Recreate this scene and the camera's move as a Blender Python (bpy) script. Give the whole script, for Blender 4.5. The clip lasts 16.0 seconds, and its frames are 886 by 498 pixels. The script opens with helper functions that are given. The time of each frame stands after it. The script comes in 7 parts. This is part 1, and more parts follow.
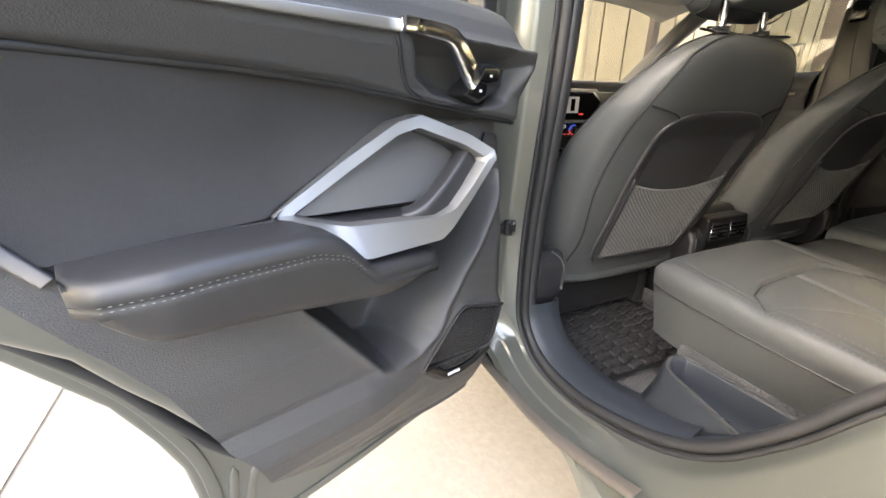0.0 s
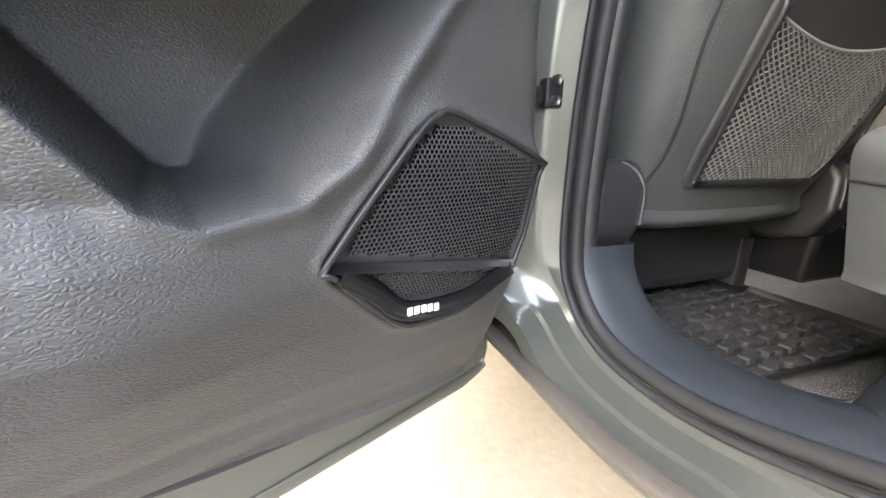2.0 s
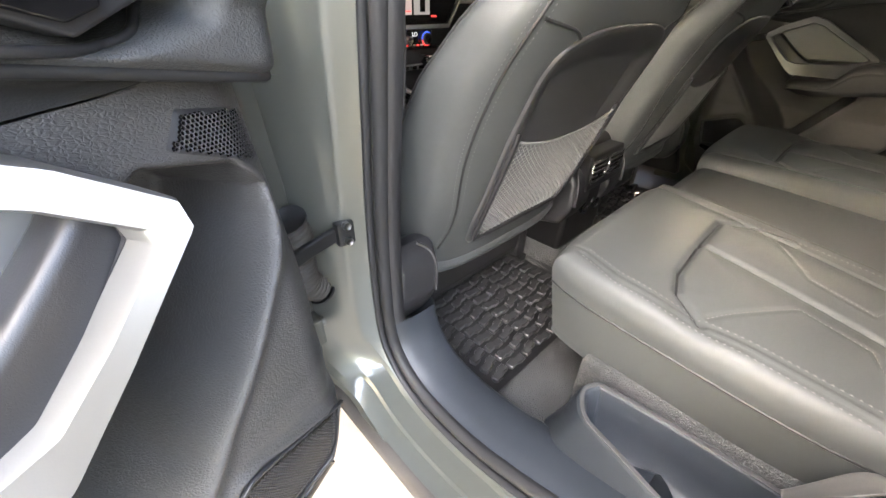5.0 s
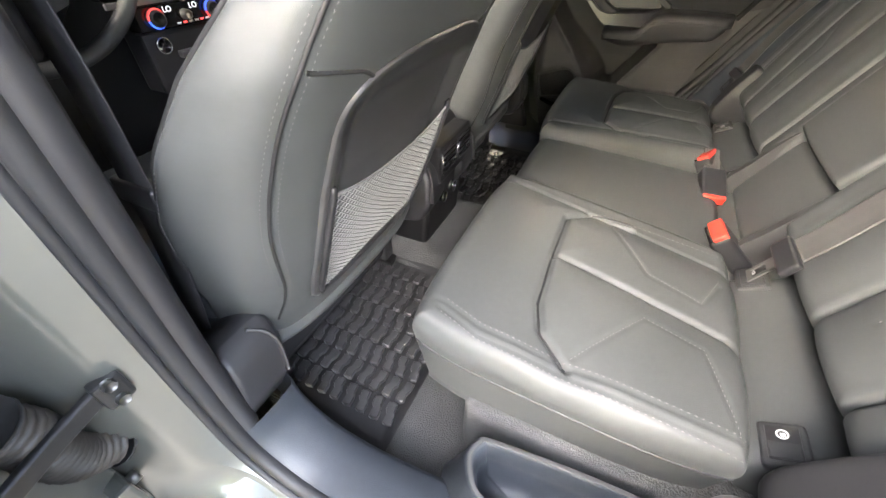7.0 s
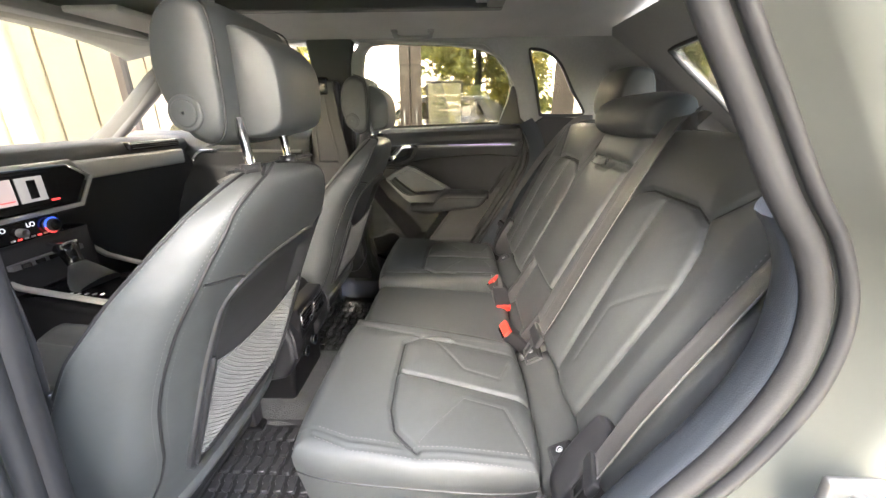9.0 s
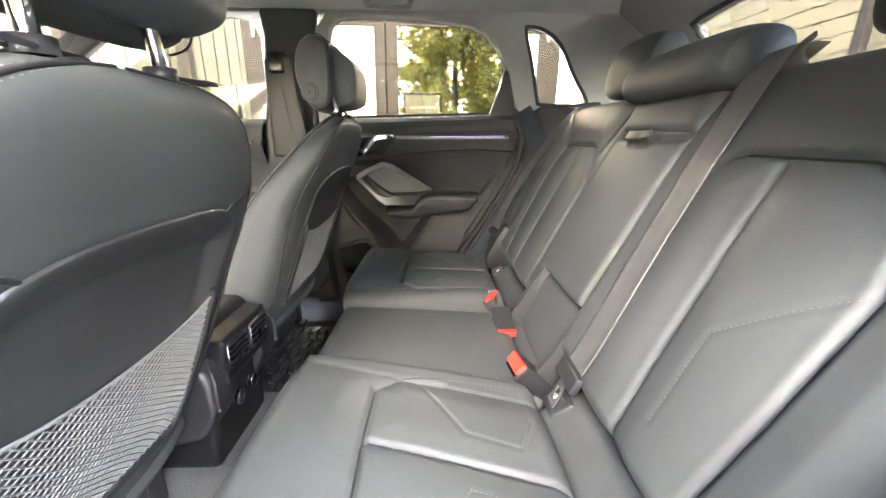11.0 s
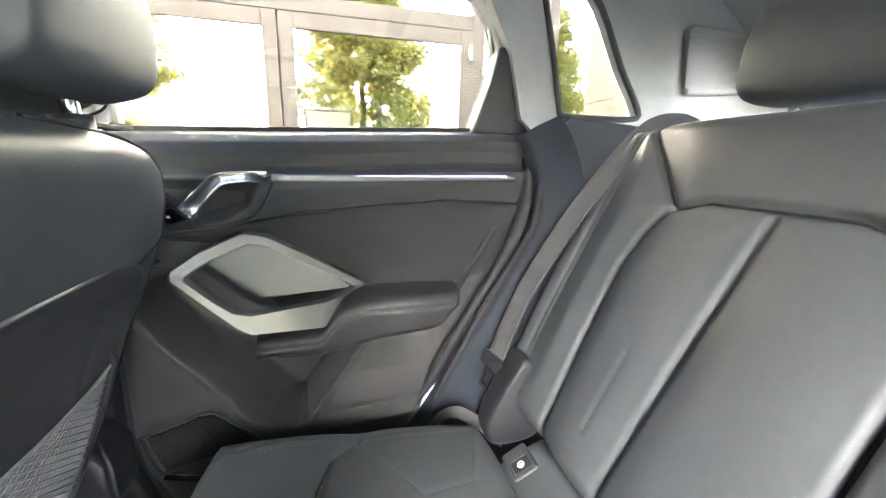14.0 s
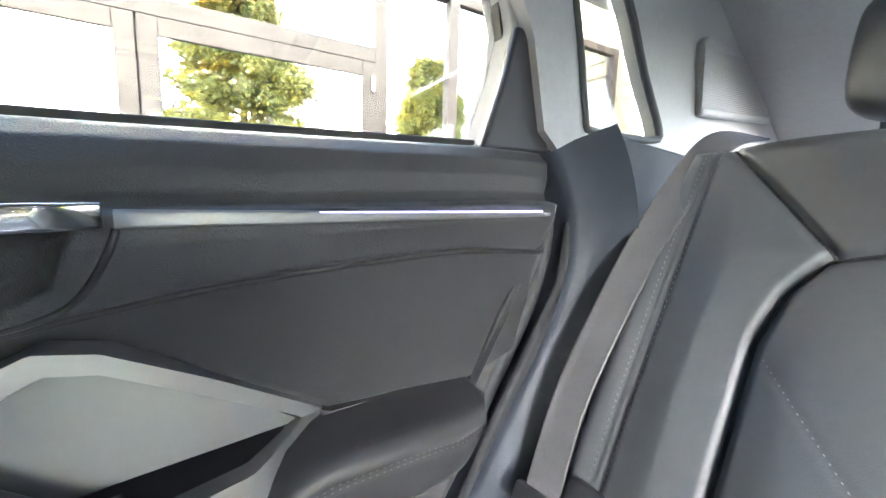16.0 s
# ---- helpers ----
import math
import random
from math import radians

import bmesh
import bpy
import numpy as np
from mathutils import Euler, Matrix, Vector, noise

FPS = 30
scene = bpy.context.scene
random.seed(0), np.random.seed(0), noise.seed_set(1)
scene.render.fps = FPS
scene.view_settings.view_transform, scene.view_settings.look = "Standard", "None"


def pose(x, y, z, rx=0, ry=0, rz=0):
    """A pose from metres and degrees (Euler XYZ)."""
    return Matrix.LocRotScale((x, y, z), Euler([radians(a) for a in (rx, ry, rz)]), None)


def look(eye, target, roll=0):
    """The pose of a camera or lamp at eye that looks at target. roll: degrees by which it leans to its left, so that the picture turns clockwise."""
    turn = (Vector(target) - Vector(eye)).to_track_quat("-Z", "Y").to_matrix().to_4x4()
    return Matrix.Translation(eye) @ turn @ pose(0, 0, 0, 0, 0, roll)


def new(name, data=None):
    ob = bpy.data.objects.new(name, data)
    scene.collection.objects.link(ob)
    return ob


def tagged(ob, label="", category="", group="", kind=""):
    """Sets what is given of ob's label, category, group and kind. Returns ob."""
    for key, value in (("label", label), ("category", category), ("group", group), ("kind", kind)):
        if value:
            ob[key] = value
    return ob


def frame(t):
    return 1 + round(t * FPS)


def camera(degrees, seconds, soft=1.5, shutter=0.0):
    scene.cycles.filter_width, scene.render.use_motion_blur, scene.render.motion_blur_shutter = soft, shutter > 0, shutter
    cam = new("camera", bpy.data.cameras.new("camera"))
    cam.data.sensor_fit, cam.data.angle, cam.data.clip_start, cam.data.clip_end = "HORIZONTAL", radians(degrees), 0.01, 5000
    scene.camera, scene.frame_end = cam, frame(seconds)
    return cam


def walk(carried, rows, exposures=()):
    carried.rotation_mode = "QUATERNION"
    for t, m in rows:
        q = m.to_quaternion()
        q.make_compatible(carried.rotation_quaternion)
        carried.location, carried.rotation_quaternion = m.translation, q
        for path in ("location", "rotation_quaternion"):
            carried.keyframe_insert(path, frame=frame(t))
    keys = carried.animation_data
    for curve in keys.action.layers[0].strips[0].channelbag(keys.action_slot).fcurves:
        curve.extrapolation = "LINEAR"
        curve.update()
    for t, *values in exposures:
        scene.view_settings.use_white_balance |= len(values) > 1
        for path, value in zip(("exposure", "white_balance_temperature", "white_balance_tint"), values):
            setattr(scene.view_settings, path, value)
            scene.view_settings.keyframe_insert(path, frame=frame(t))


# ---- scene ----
cam = camera(99.1, 16.0)
PATH = [
    (0, (-1.191, -0.03, 1.017), (-0.44, 1.683, 0.309), 0.3),
    (0.5, (-1.109, -0.023, 0.941), (-0.527, 1.722, 0.155), 0.6),
    (1, (-1.074, 0.076, 0.832), (-0.494, 1.817, 0.039), 1.3),
    (1.5, (-1.048, 0.155, 0.764), (-0.457, 1.944, 0.093), 1.0),
    (2, (-1.035, 0.208, 0.712), (-0.381, 2.022, 0.179), 0.6),
    (2.5, (-1.023, 0.224, 0.706), (-0.276, 2.01, 0.205), 0.5),
    (3, (-1.02, 0.223, 0.709), (-0.237, 2.001, 0.234), 0.6),
    (3.5, (-1.019, 0.202, 0.767), (-0.189, 1.961, 0.301), 0.9),
    (4, (-0.99, 0.19, 0.876), (-0.065, 1.855, 0.268), 0.5),
    (4.5, (-0.969, 0.21, 0.979), (0.085, 1.647, 0.072), 0.7),
    (4.7, (-0.965, 0.215, 1.005), (0.135, 1.553, 0.004), 0.8),
    (6.8, (-0.789, 0.276, 1.097), (0.551, 0.955, -0.223), 0.2),
    (7, (-0.776, 0.272, 1.103), (0.582, 0.915, -0.218), 0.2),
    (7.5, (-0.766, 0.254, 1.123), (0.648, 0.803, -0.181), 0.3),
    (8, (-0.826, 0.211, 1.163), (0.746, 0.549, -0.027), 0.1),
    (8.5, (-0.912, 0.194, 1.202), (0.863, 0.34, 0.293), 0.2),
    (9, (-0.95, 0.182, 1.208), (0.932, 0.271, 0.537), -0.1),
    (9.2, (-0.959, 0.182, 1.203), (0.932, 0.266, 0.556), -0.1),
    (11.3, (-0.627, 0.227, 1.084), (1.293, 0.168, 0.528), 0.9),
    (11.5, (-0.563, 0.237, 1.083), (1.354, 0.141, 0.521), 1.0),
    (12, (-0.414, 0.239, 1.072), (1.495, -0.007, 0.527), 1.0),
    (12.5, (-0.328, 0.222, 1.073), (1.561, -0.155, 0.536), 0.9),
    (13, (-0.219, 0.23, 1.09), (1.651, -0.235, 0.558), 1.0),
    (13.5, (-0.116, 0.247, 1.104), (1.764, -0.229, 0.616), 1.2),
    (14, (0.016, 0.251, 1.117), (1.904, -0.233, 0.668), 1.4),
    (14.5, (0.124, 0.242, 1.119), (2.025, -0.253, 0.743), 1.5),
    (15, (0.192, 0.25, 1.12), (2.071, -0.344, 0.778), 1.5),
    (15.5, (0.252, 0.273, 1.116), (2.073, -0.488, 0.792), 1.5),
    (16, (0.31, 0.297, 1.106), (2.026, -0.698, 0.845), 1.6),
]
EXPOSURES = [(0, 4.25, 6500, 10), (1.5, 4.5, 6500, 10), (2.5, 4.8, 6300, 10), (4.5, 4.9, 6400, 10), (7, 5.3, 6100, 10), (8, 5.35, 6000, 10), (9, 5.25, 5950, 10), (11.5, 5.75, 5600, 10), (14, 6.45, 5200, 10), (16, 6.6, 4950, 10)]
walk(cam, [(t, look(eye, target, roll)) for t, eye, target, roll in PATH], EXPOSURES)

# ---- daylight ----
world = bpy.data.worlds.new("sky")
scene.world = world
world.use_nodes = True
wn = world.node_tree
sky = wn.nodes.new("ShaderNodeTexSky")
sky.sky_type, sky.sun_disc = "NISHITA", False
sky.sun_elevation, sky.sun_rotation = radians(28), radians(-88)
sky.air_density, sky.dust_density, sky.ozone_density = 0.9, 7.0, 0.6
wn.nodes["Background"].inputs["Strength"].default_value = 0.15
wn.links.new(sky.outputs[0], wn.nodes["Background"].inputs["Color"])
sun = new("sun", bpy.data.lights.new("sun", "SUN"))
sun.data.energy, sun.data.angle, sun.data.color = 0.55, radians(130), (1.0, 0.97, 0.93)
sun.matrix_world = look((-4.0, 0.15, 1.9), (0, 0, 0))


# ---- materials ----
def mat(name, color, rough=0.5, metal=0.0, coat=0.0, spec=0.5, grain=None, bump=0.0, vary=0.12, spots=8.0,
        rough_vary=0.08, second=None, sheen=0.0, stretch=(1, 1, 1), coat_rough=0.06):
    """A surface with colour drift at two scales, uneven gloss and relief of its own size."""
    m = bpy.data.materials.new(name)
    m.use_nodes = True
    nt = m.node_tree
    n, l = nt.nodes, nt.links
    b = n["Principled BSDF"]
    b.inputs["Metallic"].default_value = metal
    b.inputs["Specular IOR Level"].default_value = spec
    b.inputs["Coat Weight"].default_value = coat
    b.inputs["Coat Roughness"].default_value = coat_rough
    b.inputs["Sheen Weight"].default_value = sheen
    tc = n.new("ShaderNodeTexCoord")
    mp = n.new("ShaderNodeMapping")
    mp.inputs["Scale"].default_value = stretch
    l.new(tc.outputs["Object"], mp.inputs[0])
    big = n.new("ShaderNodeTexNoise")
    big.inputs["Scale"].default_value, big.inputs["Detail"].default_value = spots, 6.0
    fine = n.new("ShaderNodeTexNoise")
    fine.inputs["Scale"].default_value, fine.inputs["Detail"].default_value = spots * 23, 4.0
    for t in (big, fine):
        l.new(mp.outputs[0], t.inputs["Vector"])
    add = n.new("ShaderNodeMath")
    add.operation = "MULTIPLY_ADD"
    add.inputs[1].default_value = 0.45
    l.new(fine.outputs[0], add.inputs[0])
    l.new(big.outputs[0], add.inputs[2])
    ramp = n.new("ShaderNodeValToRGB")
    lo = [c * (1 - vary) for c in color]
    hi = [min(1, c * (1 + vary)) for c in (second or color)]
    ramp.color_ramp.elements[0].position, ramp.color_ramp.elements[1].position = 0.45, 0.98
    ramp.color_ramp.elements[0].color, ramp.color_ramp.elements[1].color = (*lo, 1), (*hi, 1)
    l.new(add.outputs[0], ramp.inputs[0])
    l.new(ramp.outputs[0], b.inputs["Base Color"])
    rr = n.new("ShaderNodeMapRange")
    rr.inputs[1].default_value, rr.inputs[2].default_value = 0.4, 1.0
    rr.inputs[3].default_value, rr.inputs[4].default_value = max(0.02, rough - rough_vary), min(1, rough + rough_vary)
    l.new(add.outputs[0], rr.inputs[0])
    l.new(rr.outputs[0], b.inputs["Roughness"])
    if grain:
        kind, size, dist = grain
        if kind == "cells":
            g = n.new("ShaderNodeTexVoronoi")
            g.feature = "SMOOTH_F1"
            g.inputs["Scale"].default_value = size
            g.inputs["Smoothness"].default_value = 0.6
        elif kind == "pebble":
            # flat-topped pebbles between narrow creases
            v = n.new("ShaderNodeTexVoronoi")
            v.feature = "DISTANCE_TO_EDGE"
            v.inputs["Scale"].default_value = size
            w = n.new("ShaderNodeTexNoise")
            w.inputs["Scale"].default_value = size * 0.6
            wm_ = n.new("ShaderNodeMixRGB")
            wm_.blend_type = "LINEAR_LIGHT"
            wm_.inputs[0].default_value = 0.0022
            l.new(mp.outputs[0], w.inputs["Vector"])
            l.new(mp.outputs[0], wm_.inputs[1])
            l.new(w.outputs[1], wm_.inputs[2])
            l.new(wm_.outputs[0], v.inputs["Vector"])
            g = n.new("ShaderNodeMapRange")
            g.interpolation_type = "SMOOTHSTEP"
            g.inputs[2].default_value = 0.32
            l.new(v.outputs["Distance"], g.inputs[0])
        else:
            g = n.new("ShaderNodeTexNoise")
            g.inputs["Scale"].default_value, g.inputs["Detail"].default_value = size, 3.0
        if kind != "pebble":
            l.new(mp.outputs[0], g.inputs["Vector"])
        bp = n.new("ShaderNodeBump")
        bp.inputs["Strength"].default_value, bp.inputs["Distance"].default_value = bump, dist
        if kind == "cells":
            bp.invert = True
        l.new(g.outputs[0], bp.inputs["Height"])
        l.new(bp.outputs[0], b.inputs["Normal"])
    return m


def glass_mat(name, tint, rough=0.0, mirror=0.0):
    """A pane: clear with a weak tint, mirror-like by its share of metal coating."""
    m = bpy.data.materials.new(name)
    m.use_nodes = True
    nt = m.node_tree
    n, l = nt.nodes, nt.links
    n.remove(n["Principled BSDF"])
    tr = n.new("ShaderNodeBsdfTransparent")
    tr.inputs[0].default_value = (*tint, 1)
    gl = n.new("ShaderNodeBsdfGlossy")
    gl.inputs["Roughness"].default_value = rough
    lw = n.new("ShaderNodeLayerWeight")
    lw.inputs[0].default_value = 0.5
    pw = n.new("ShaderNodeMath")
    pw.operation = "POWER"
    pw.inputs[1].default_value = 4.0
    l.new(lw.outputs["Facing"], pw.inputs[0])
    fr = n.new("ShaderNodeMath")
    fr.operation = "MULTIPLY_ADD"
    fr.inputs[1].default_value, fr.inputs[2].default_value = 0.95, 0.035
    l.new(pw.outputs[0], fr.inputs[0])
    mx = n.new("ShaderNodeMixShader")
    ad = n.new("ShaderNodeMath")
    ad.operation, ad.use_clamp = "ADD", True
    ad.inputs[1].default_value = mirror
    l.new(fr.outputs[0], ad.inputs[0])
    l.new(ad.outputs[0], mx.inputs[0])
    l.new(tr.outputs[0], mx.inputs[1])
    l.new(gl.outputs[0], mx.inputs[2])
    l.new(mx.outputs[0], n["Material Output"].inputs[0])
    return m


def glow_mat(name, color, strength):
    m = bpy.data.materials.new(name)
    m.use_nodes = True
    b = m.node_tree.nodes["Principled BSDF"]
    b.inputs["Base Color"].default_value = (*color, 1)
    b.inputs["Emission Color"].default_value = (*color, 1)
    b.inputs["Emission Strength"].default_value = strength
    return m


LEATHER = mat("black_leather", (0.057, 0.0605, 0.0605), 0.50, spec=0.5, grain=("pebble", 620, 0.0004), bump=0.14, vary=0.14, spots=5, rough_vary=0.07)
LEATHER_MID = mat("perforated_leather", (0.030, 0.030, 0.031), 0.43, spec=0.5, grain=("pebble", 620, 0.0004), bump=0.14, vary=0.14, spots=6)
SEAM = mat("dark_seam", (0.012, 0.012, 0.013), 0.6, grain=("noise", 900, 0.0005), bump=0.2)
THREAD = mat("stitch_thread", (0.14, 0.14, 0.137), 0.7, grain=("noise", 900, 0.001), bump=0.3)
GRAINED = mat("grained_door_plastic", (0.055, 0.0535, 0.0525), 0.44, spec=0.45, grain=("pebble", 330, 0.0008), bump=0.34, vary=0.12, spots=4, stretch=(1, 1, 1.7))
SOFT = mat("soft_touch_plastic", (0.049, 0.050, 0.051), 0.54, spec=0.35, grain=("pebble", 420, 0.0007), bump=0.32, vary=0.1, spots=4)
FABRIC_INSERT = mat("synthetic_suede", (0.032, 0.032, 0.033), 0.74, spec=0.3, grain=("noise", 900, 0.0008), bump=0.35, vary=0.2, spots=10, sheen=0.15)
TRIM = mat("smooth_black_trim", (0.022, 0.022, 0.024), 0.38, spec=0.5, grain=("pebble", 700, 0.0003), bump=0.12, spots=5)
SILL_TRIM = mat("blue_black_sill_plastic", (0.028, 0.033, 0.041), 0.42, spec=0.5, grain=("pebble", 420, 0.0005), bump=0.2, spots=4)
VENT_BLACK = mat("vent_black", (0.010, 0.010, 0.011), 0.38, spec=0.4, vary=0.08)
GLOSS = mat("gloss_black", (0.006, 0.006, 0.007), 0.14, spec=0.45, coat=0.1, vary=0.05)
RUBBER = mat("seal_rubber", (0.028, 0.028, 0.029), 0.5, spec=0.4, grain=("noise", 500, 0.0008), bump=0.2, spots=12)
# One rubber in two tones: shade between the treads painted as a darker base.
LIT_TREAD_RUBBER = mat("lit_tread_rubber", (0.044, 0.044, 0.045), 0.34, spec=0.55, grain=("noise", 260, 0.001), bump=0.15, vary=0.3, spots=9)
SHADED_MAT_RUBBER = mat("shaded_mat_rubber", (0.014, 0.014, 0.015), 0.50, spec=0.5, grain=("noise", 260, 0.001), bump=0.2, vary=0.3, spots=9)
CARPET = mat("grey_carpet", (0.07, 0.071, 0.07), 0.95, spec=0.1, grain=("noise", 420, 0.006), bump=0.8, vary=0.3, spots=14, sheen=0.2)
PAINT = mat("grey_green_car_paint", (0.128, 0.133, 0.117), 0.30, metal=0.40, coat=0.9, coat_rough=0.10, spec=0.5, vary=0.04, spots=3, rough_vary=0.03)
SATIN = mat("satin_aluminium", (0.23, 0.228, 0.224), 0.46, metal=0.8, grain=("noise", 700, 0.0004), bump=0.15, vary=0.04, spots=6)
# Dash silver made paler than SATIN: windscreen light is put into its colour.
LIT_DASH_SILVER = mat("lit_silver_dash_trim", (0.42, 0.42, 0.415), 0.42, metal=0.35, grain=("noise", 700, 0.0003), bump=0.1, vary=0.04, spots=6)
SILVER_PLATE = mat("silver_grey_plate", (0.115, 0.118, 0.121), 0.4, metal=0.35, grain=("noise", 700, 0.0003), bump=0.1, vary=0.05, spots=6, rough_vary=0.04)
CHROME = mat("chrome", (0.78, 0.78, 0.79), 0.12, metal=1.0, vary=0.02, rough_vary=0.04)
HARD = mat("smooth_hard_plastic", (0.040, 0.040, 0.041), 0.33, spec=0.5, grain=("pebble", 700, 0.0002), bump=0.06, vary=0.06, spots=3, rough_vary=0.03)
NET = mat("net_cord", (0.20, 0.20, 0.196), 0.65, grain=("noise", 1400, 0.0006), bump=0.3)
WEB = mat("belt_webbing", (0.080, 0.078, 0.076), 0.5, spec=0.5, grain=("noise", 1500, 0.0006), bump=0.3, vary=0.2, spots=20)
RED = mat("red_buckle_plastic", (0.72, 0.055, 0.035), 0.4, vary=0.05)
WHITE = mat("white_print", (0.75, 0.75, 0.75), 0.5, vary=0.03)
HEADLINER = mat("grey_headliner_cloth", (0.46, 0.455, 0.445), 0.9, spec=0.15, grain=("noise", 700, 0.002), bump=0.4, vary=0.08, spots=7)
DARK_TRIM = mat("charcoal_pillar_trim", (0.030, 0.030, 0.031), 0.6, spec=0.22, grain=("pebble", 500, 0.0004), bump=0.2, spots=5)
PILLAR = mat("grey_pillar_plastic", (0.27, 0.268, 0.26), 0.5, spec=0.4, grain=("pebble", 500, 0.0004), bump=0.16, spots=5)
METAL = mat("galvanised_steel", (0.19, 0.19, 0.185), 0.42, metal=0.8, vary=0.15, spots=30)
DARKMETAL = mat("black_steel", (0.03, 0.03, 0.03), 0.4, metal=0.4, vary=0.2, spots=30)
CONCRETE = mat("pale_concrete", (0.135, 0.125, 0.108), 0.85, spec=0.2, grain=("noise", 60, 0.004), bump=0.4, vary=0.10, spots=1.6, second=(0.175, 0.163, 0.142))
SIDING = mat("beige_wall_cladding", (0.35, 0.30, 0.20), 0.6, spec=0.3, grain=("noise", 90, 0.003), bump=0.3, vary=0.05, spots=1.2)
TAUPE = mat("taupe_aluminium_frame", (0.024, 0.020, 0.0185), 0.5, metal=0.0, spec=0.2, vary=0.05, spots=5)
BARK = mat("bark", (0.10, 0.075, 0.05), 0.9, grain=("noise", 40, 0.02), bump=0.8, vary=0.3)
LEAF = mat("yellow_green_leaves", (0.48, 0.42, 0.10), 0.5, vary=0.3, spots=2, second=(0.70, 0.60, 0.16))
GRASS = mat("lawn", (0.07, 0.11, 0.03), 0.9, vary=0.4, spots=2, grain=("noise", 60, 0.03), bump=0.8)
ROOF_GLASS = glass_mat("dark_roof_glass", (0.45, 0.45, 0.46))
CAR_GLASS = glass_mat("car_glass", (0.52, 0.52, 0.48))
PRIVACY_GLASS = glass_mat("tinted_car_glass", (0.47, 0.462, 0.415))
DOOR_GLASS = glass_mat("mirror_coated_glass", (0.25, 0.24, 0.2), mirror=0.72)
SCREEN = glow_mat("screen_picture", (0.38, 0.30, 0.27), 0.045)
RED_LIGHT = glow_mat("red_marking", (0.9, 0.06, 0.05), 0.06)
BLUE_LIGHT = glow_mat("blue_marking", (0.05, 0.12, 0.9), 0.06)
WHITE_LIGHT = glow_mat("lit_symbol", (0.8, 0.8, 0.8), 0.05)
STRIP_GLOW = glow_mat("violet_ambient_strip", (0.55, 0.40, 0.75), 0.045)


# ---- building tools ----
def interp(x, xs, ys):
    return np.interp(x, xs, ys)


def thing(name, label, category, at=(0, 0, 0), group="", kind=""):
    ob = new(name)
    ob.empty_display_size = 0.05
    ob.location = at
    ob["base"] = [float(a) for a in at]
    return tagged(ob, label, category, group, kind)


def adopt(ob, parent):
    if parent is not None:
        ob.parent = parent
        base = parent.get("base")
        if base is not None:
            ob.matrix_parent_inverse = Matrix.Translation(-Vector(base))
    return ob


def raw(name, verts, faces, material, parent=None, smooth=True, label=""):
    me = bpy.data.meshes.new(name)
    me.from_pydata([tuple(map(float, v)) for v in verts], [], [tuple(int(i) for i in f) for f in faces])
    me.materials.append(material)
    if smooth:
        me.polygons.foreach_set("use_smooth", [True] * len(me.polygons))
    me.update()
    ob = adopt(new(name, me), parent)
    if label:
        tagged(ob, label)
    return ob


def part(name, bm, material, parent=None, label="", smooth=False):
    bmesh.ops.recalc_face_normals(bm, faces=bm.faces)
    me = bpy.data.meshes.new(name)
    bm.to_mesh(me)
    bm.free()
    me.materials.append(material)
    if smooth:
        me.polygons.foreach_set("use_smooth", [True] * len(me.polygons))
    ob = adopt(new(name, me), parent)
    if label:
        tagged(ob, label)
    return ob


def bevelled(ob, width, segments=2, angle=30):
    md = ob.modifiers.new("edge", "BEVEL")
    md.width, md.segments, md.limit_method, md.angle_limit = width, segments, "ANGLE", radians(angle)
    ob.data.polygons.foreach_set("use_smooth", [True] * len(ob.data.polygons))
    wn_ = ob.modifiers.new("normals", "WEIGHTED_NORMAL")
    wn_.keep_sharp = True
    return ob


def grid_faces(nu, nv, wrap_u=False, wrap_v=False, flip=False):
    f = []
    for i in range(nu if wrap_u else nu - 1):
        for j in range(nv if wrap_v else nv - 1):
            a, b = i * nv + j, ((i + 1) % nu) * nv + j
            c, d = ((i + 1) % nu) * nv + (j + 1) % nv, i * nv + (j + 1) % nv
            f.append((a, d, c, b) if flip else (a, b, c, d))
    return f


def sheet(name, p, material, parent=None, label="", wrap_u=False, wrap_v=False, flip=False, thick=0.0, offset=-1):
    """A smooth skin over a grid of points p[i, j]."""
    nu, nv = p.shape[:2]
    ob = raw(name, p.reshape(-1, 3), grid_faces(nu, nv, wrap_u, wrap_v, flip), material, parent, True, label)
    if thick:
        s = ob.modifiers.new("thickness", "SOLIDIFY")
        s.thickness, s.offset = thick, offset
    return ob


def prism(name, outline, a, b, material, parent=None, label="", holes=(), axis="x", bevel=0.0, segments=2):
    """A plate with a given outline (and holes) between a and b along an axis; the outline's two numbers are the other two axes in order."""
    bm = bmesh.new()
    edges = []
    for loop in (outline, *holes):
        vs = []
        for u, v in loop:
            vs.append(bm.verts.new({"x": (a, u, v), "y": (u, a, v), "z": (u, v, a)}[axis]))
        for i in range(len(vs)):
            edges.append(bm.edges.new((vs[i], vs[(i + 1) % len(vs)])))
    if holes:
        bmesh.ops.triangle_fill(bm, edges=edges, use_beauty=True)
    else:
        bm.faces.new(vs)
    d = {"x": (b - a, 0, 0), "y": (0, b - a, 0), "z": (0, 0, b - a)}[axis]
    r = bmesh.ops.extrude_face_region(bm, geom=list(bm.faces))
    bmesh.ops.translate(bm, verts=[g for g in r["geom"] if isinstance(g, bmesh.types.BMVert)], vec=d)
    ob = part(name, bm, material, parent, label)
    if bevel:
        bevelled(ob, bevel, segments)
    return ob


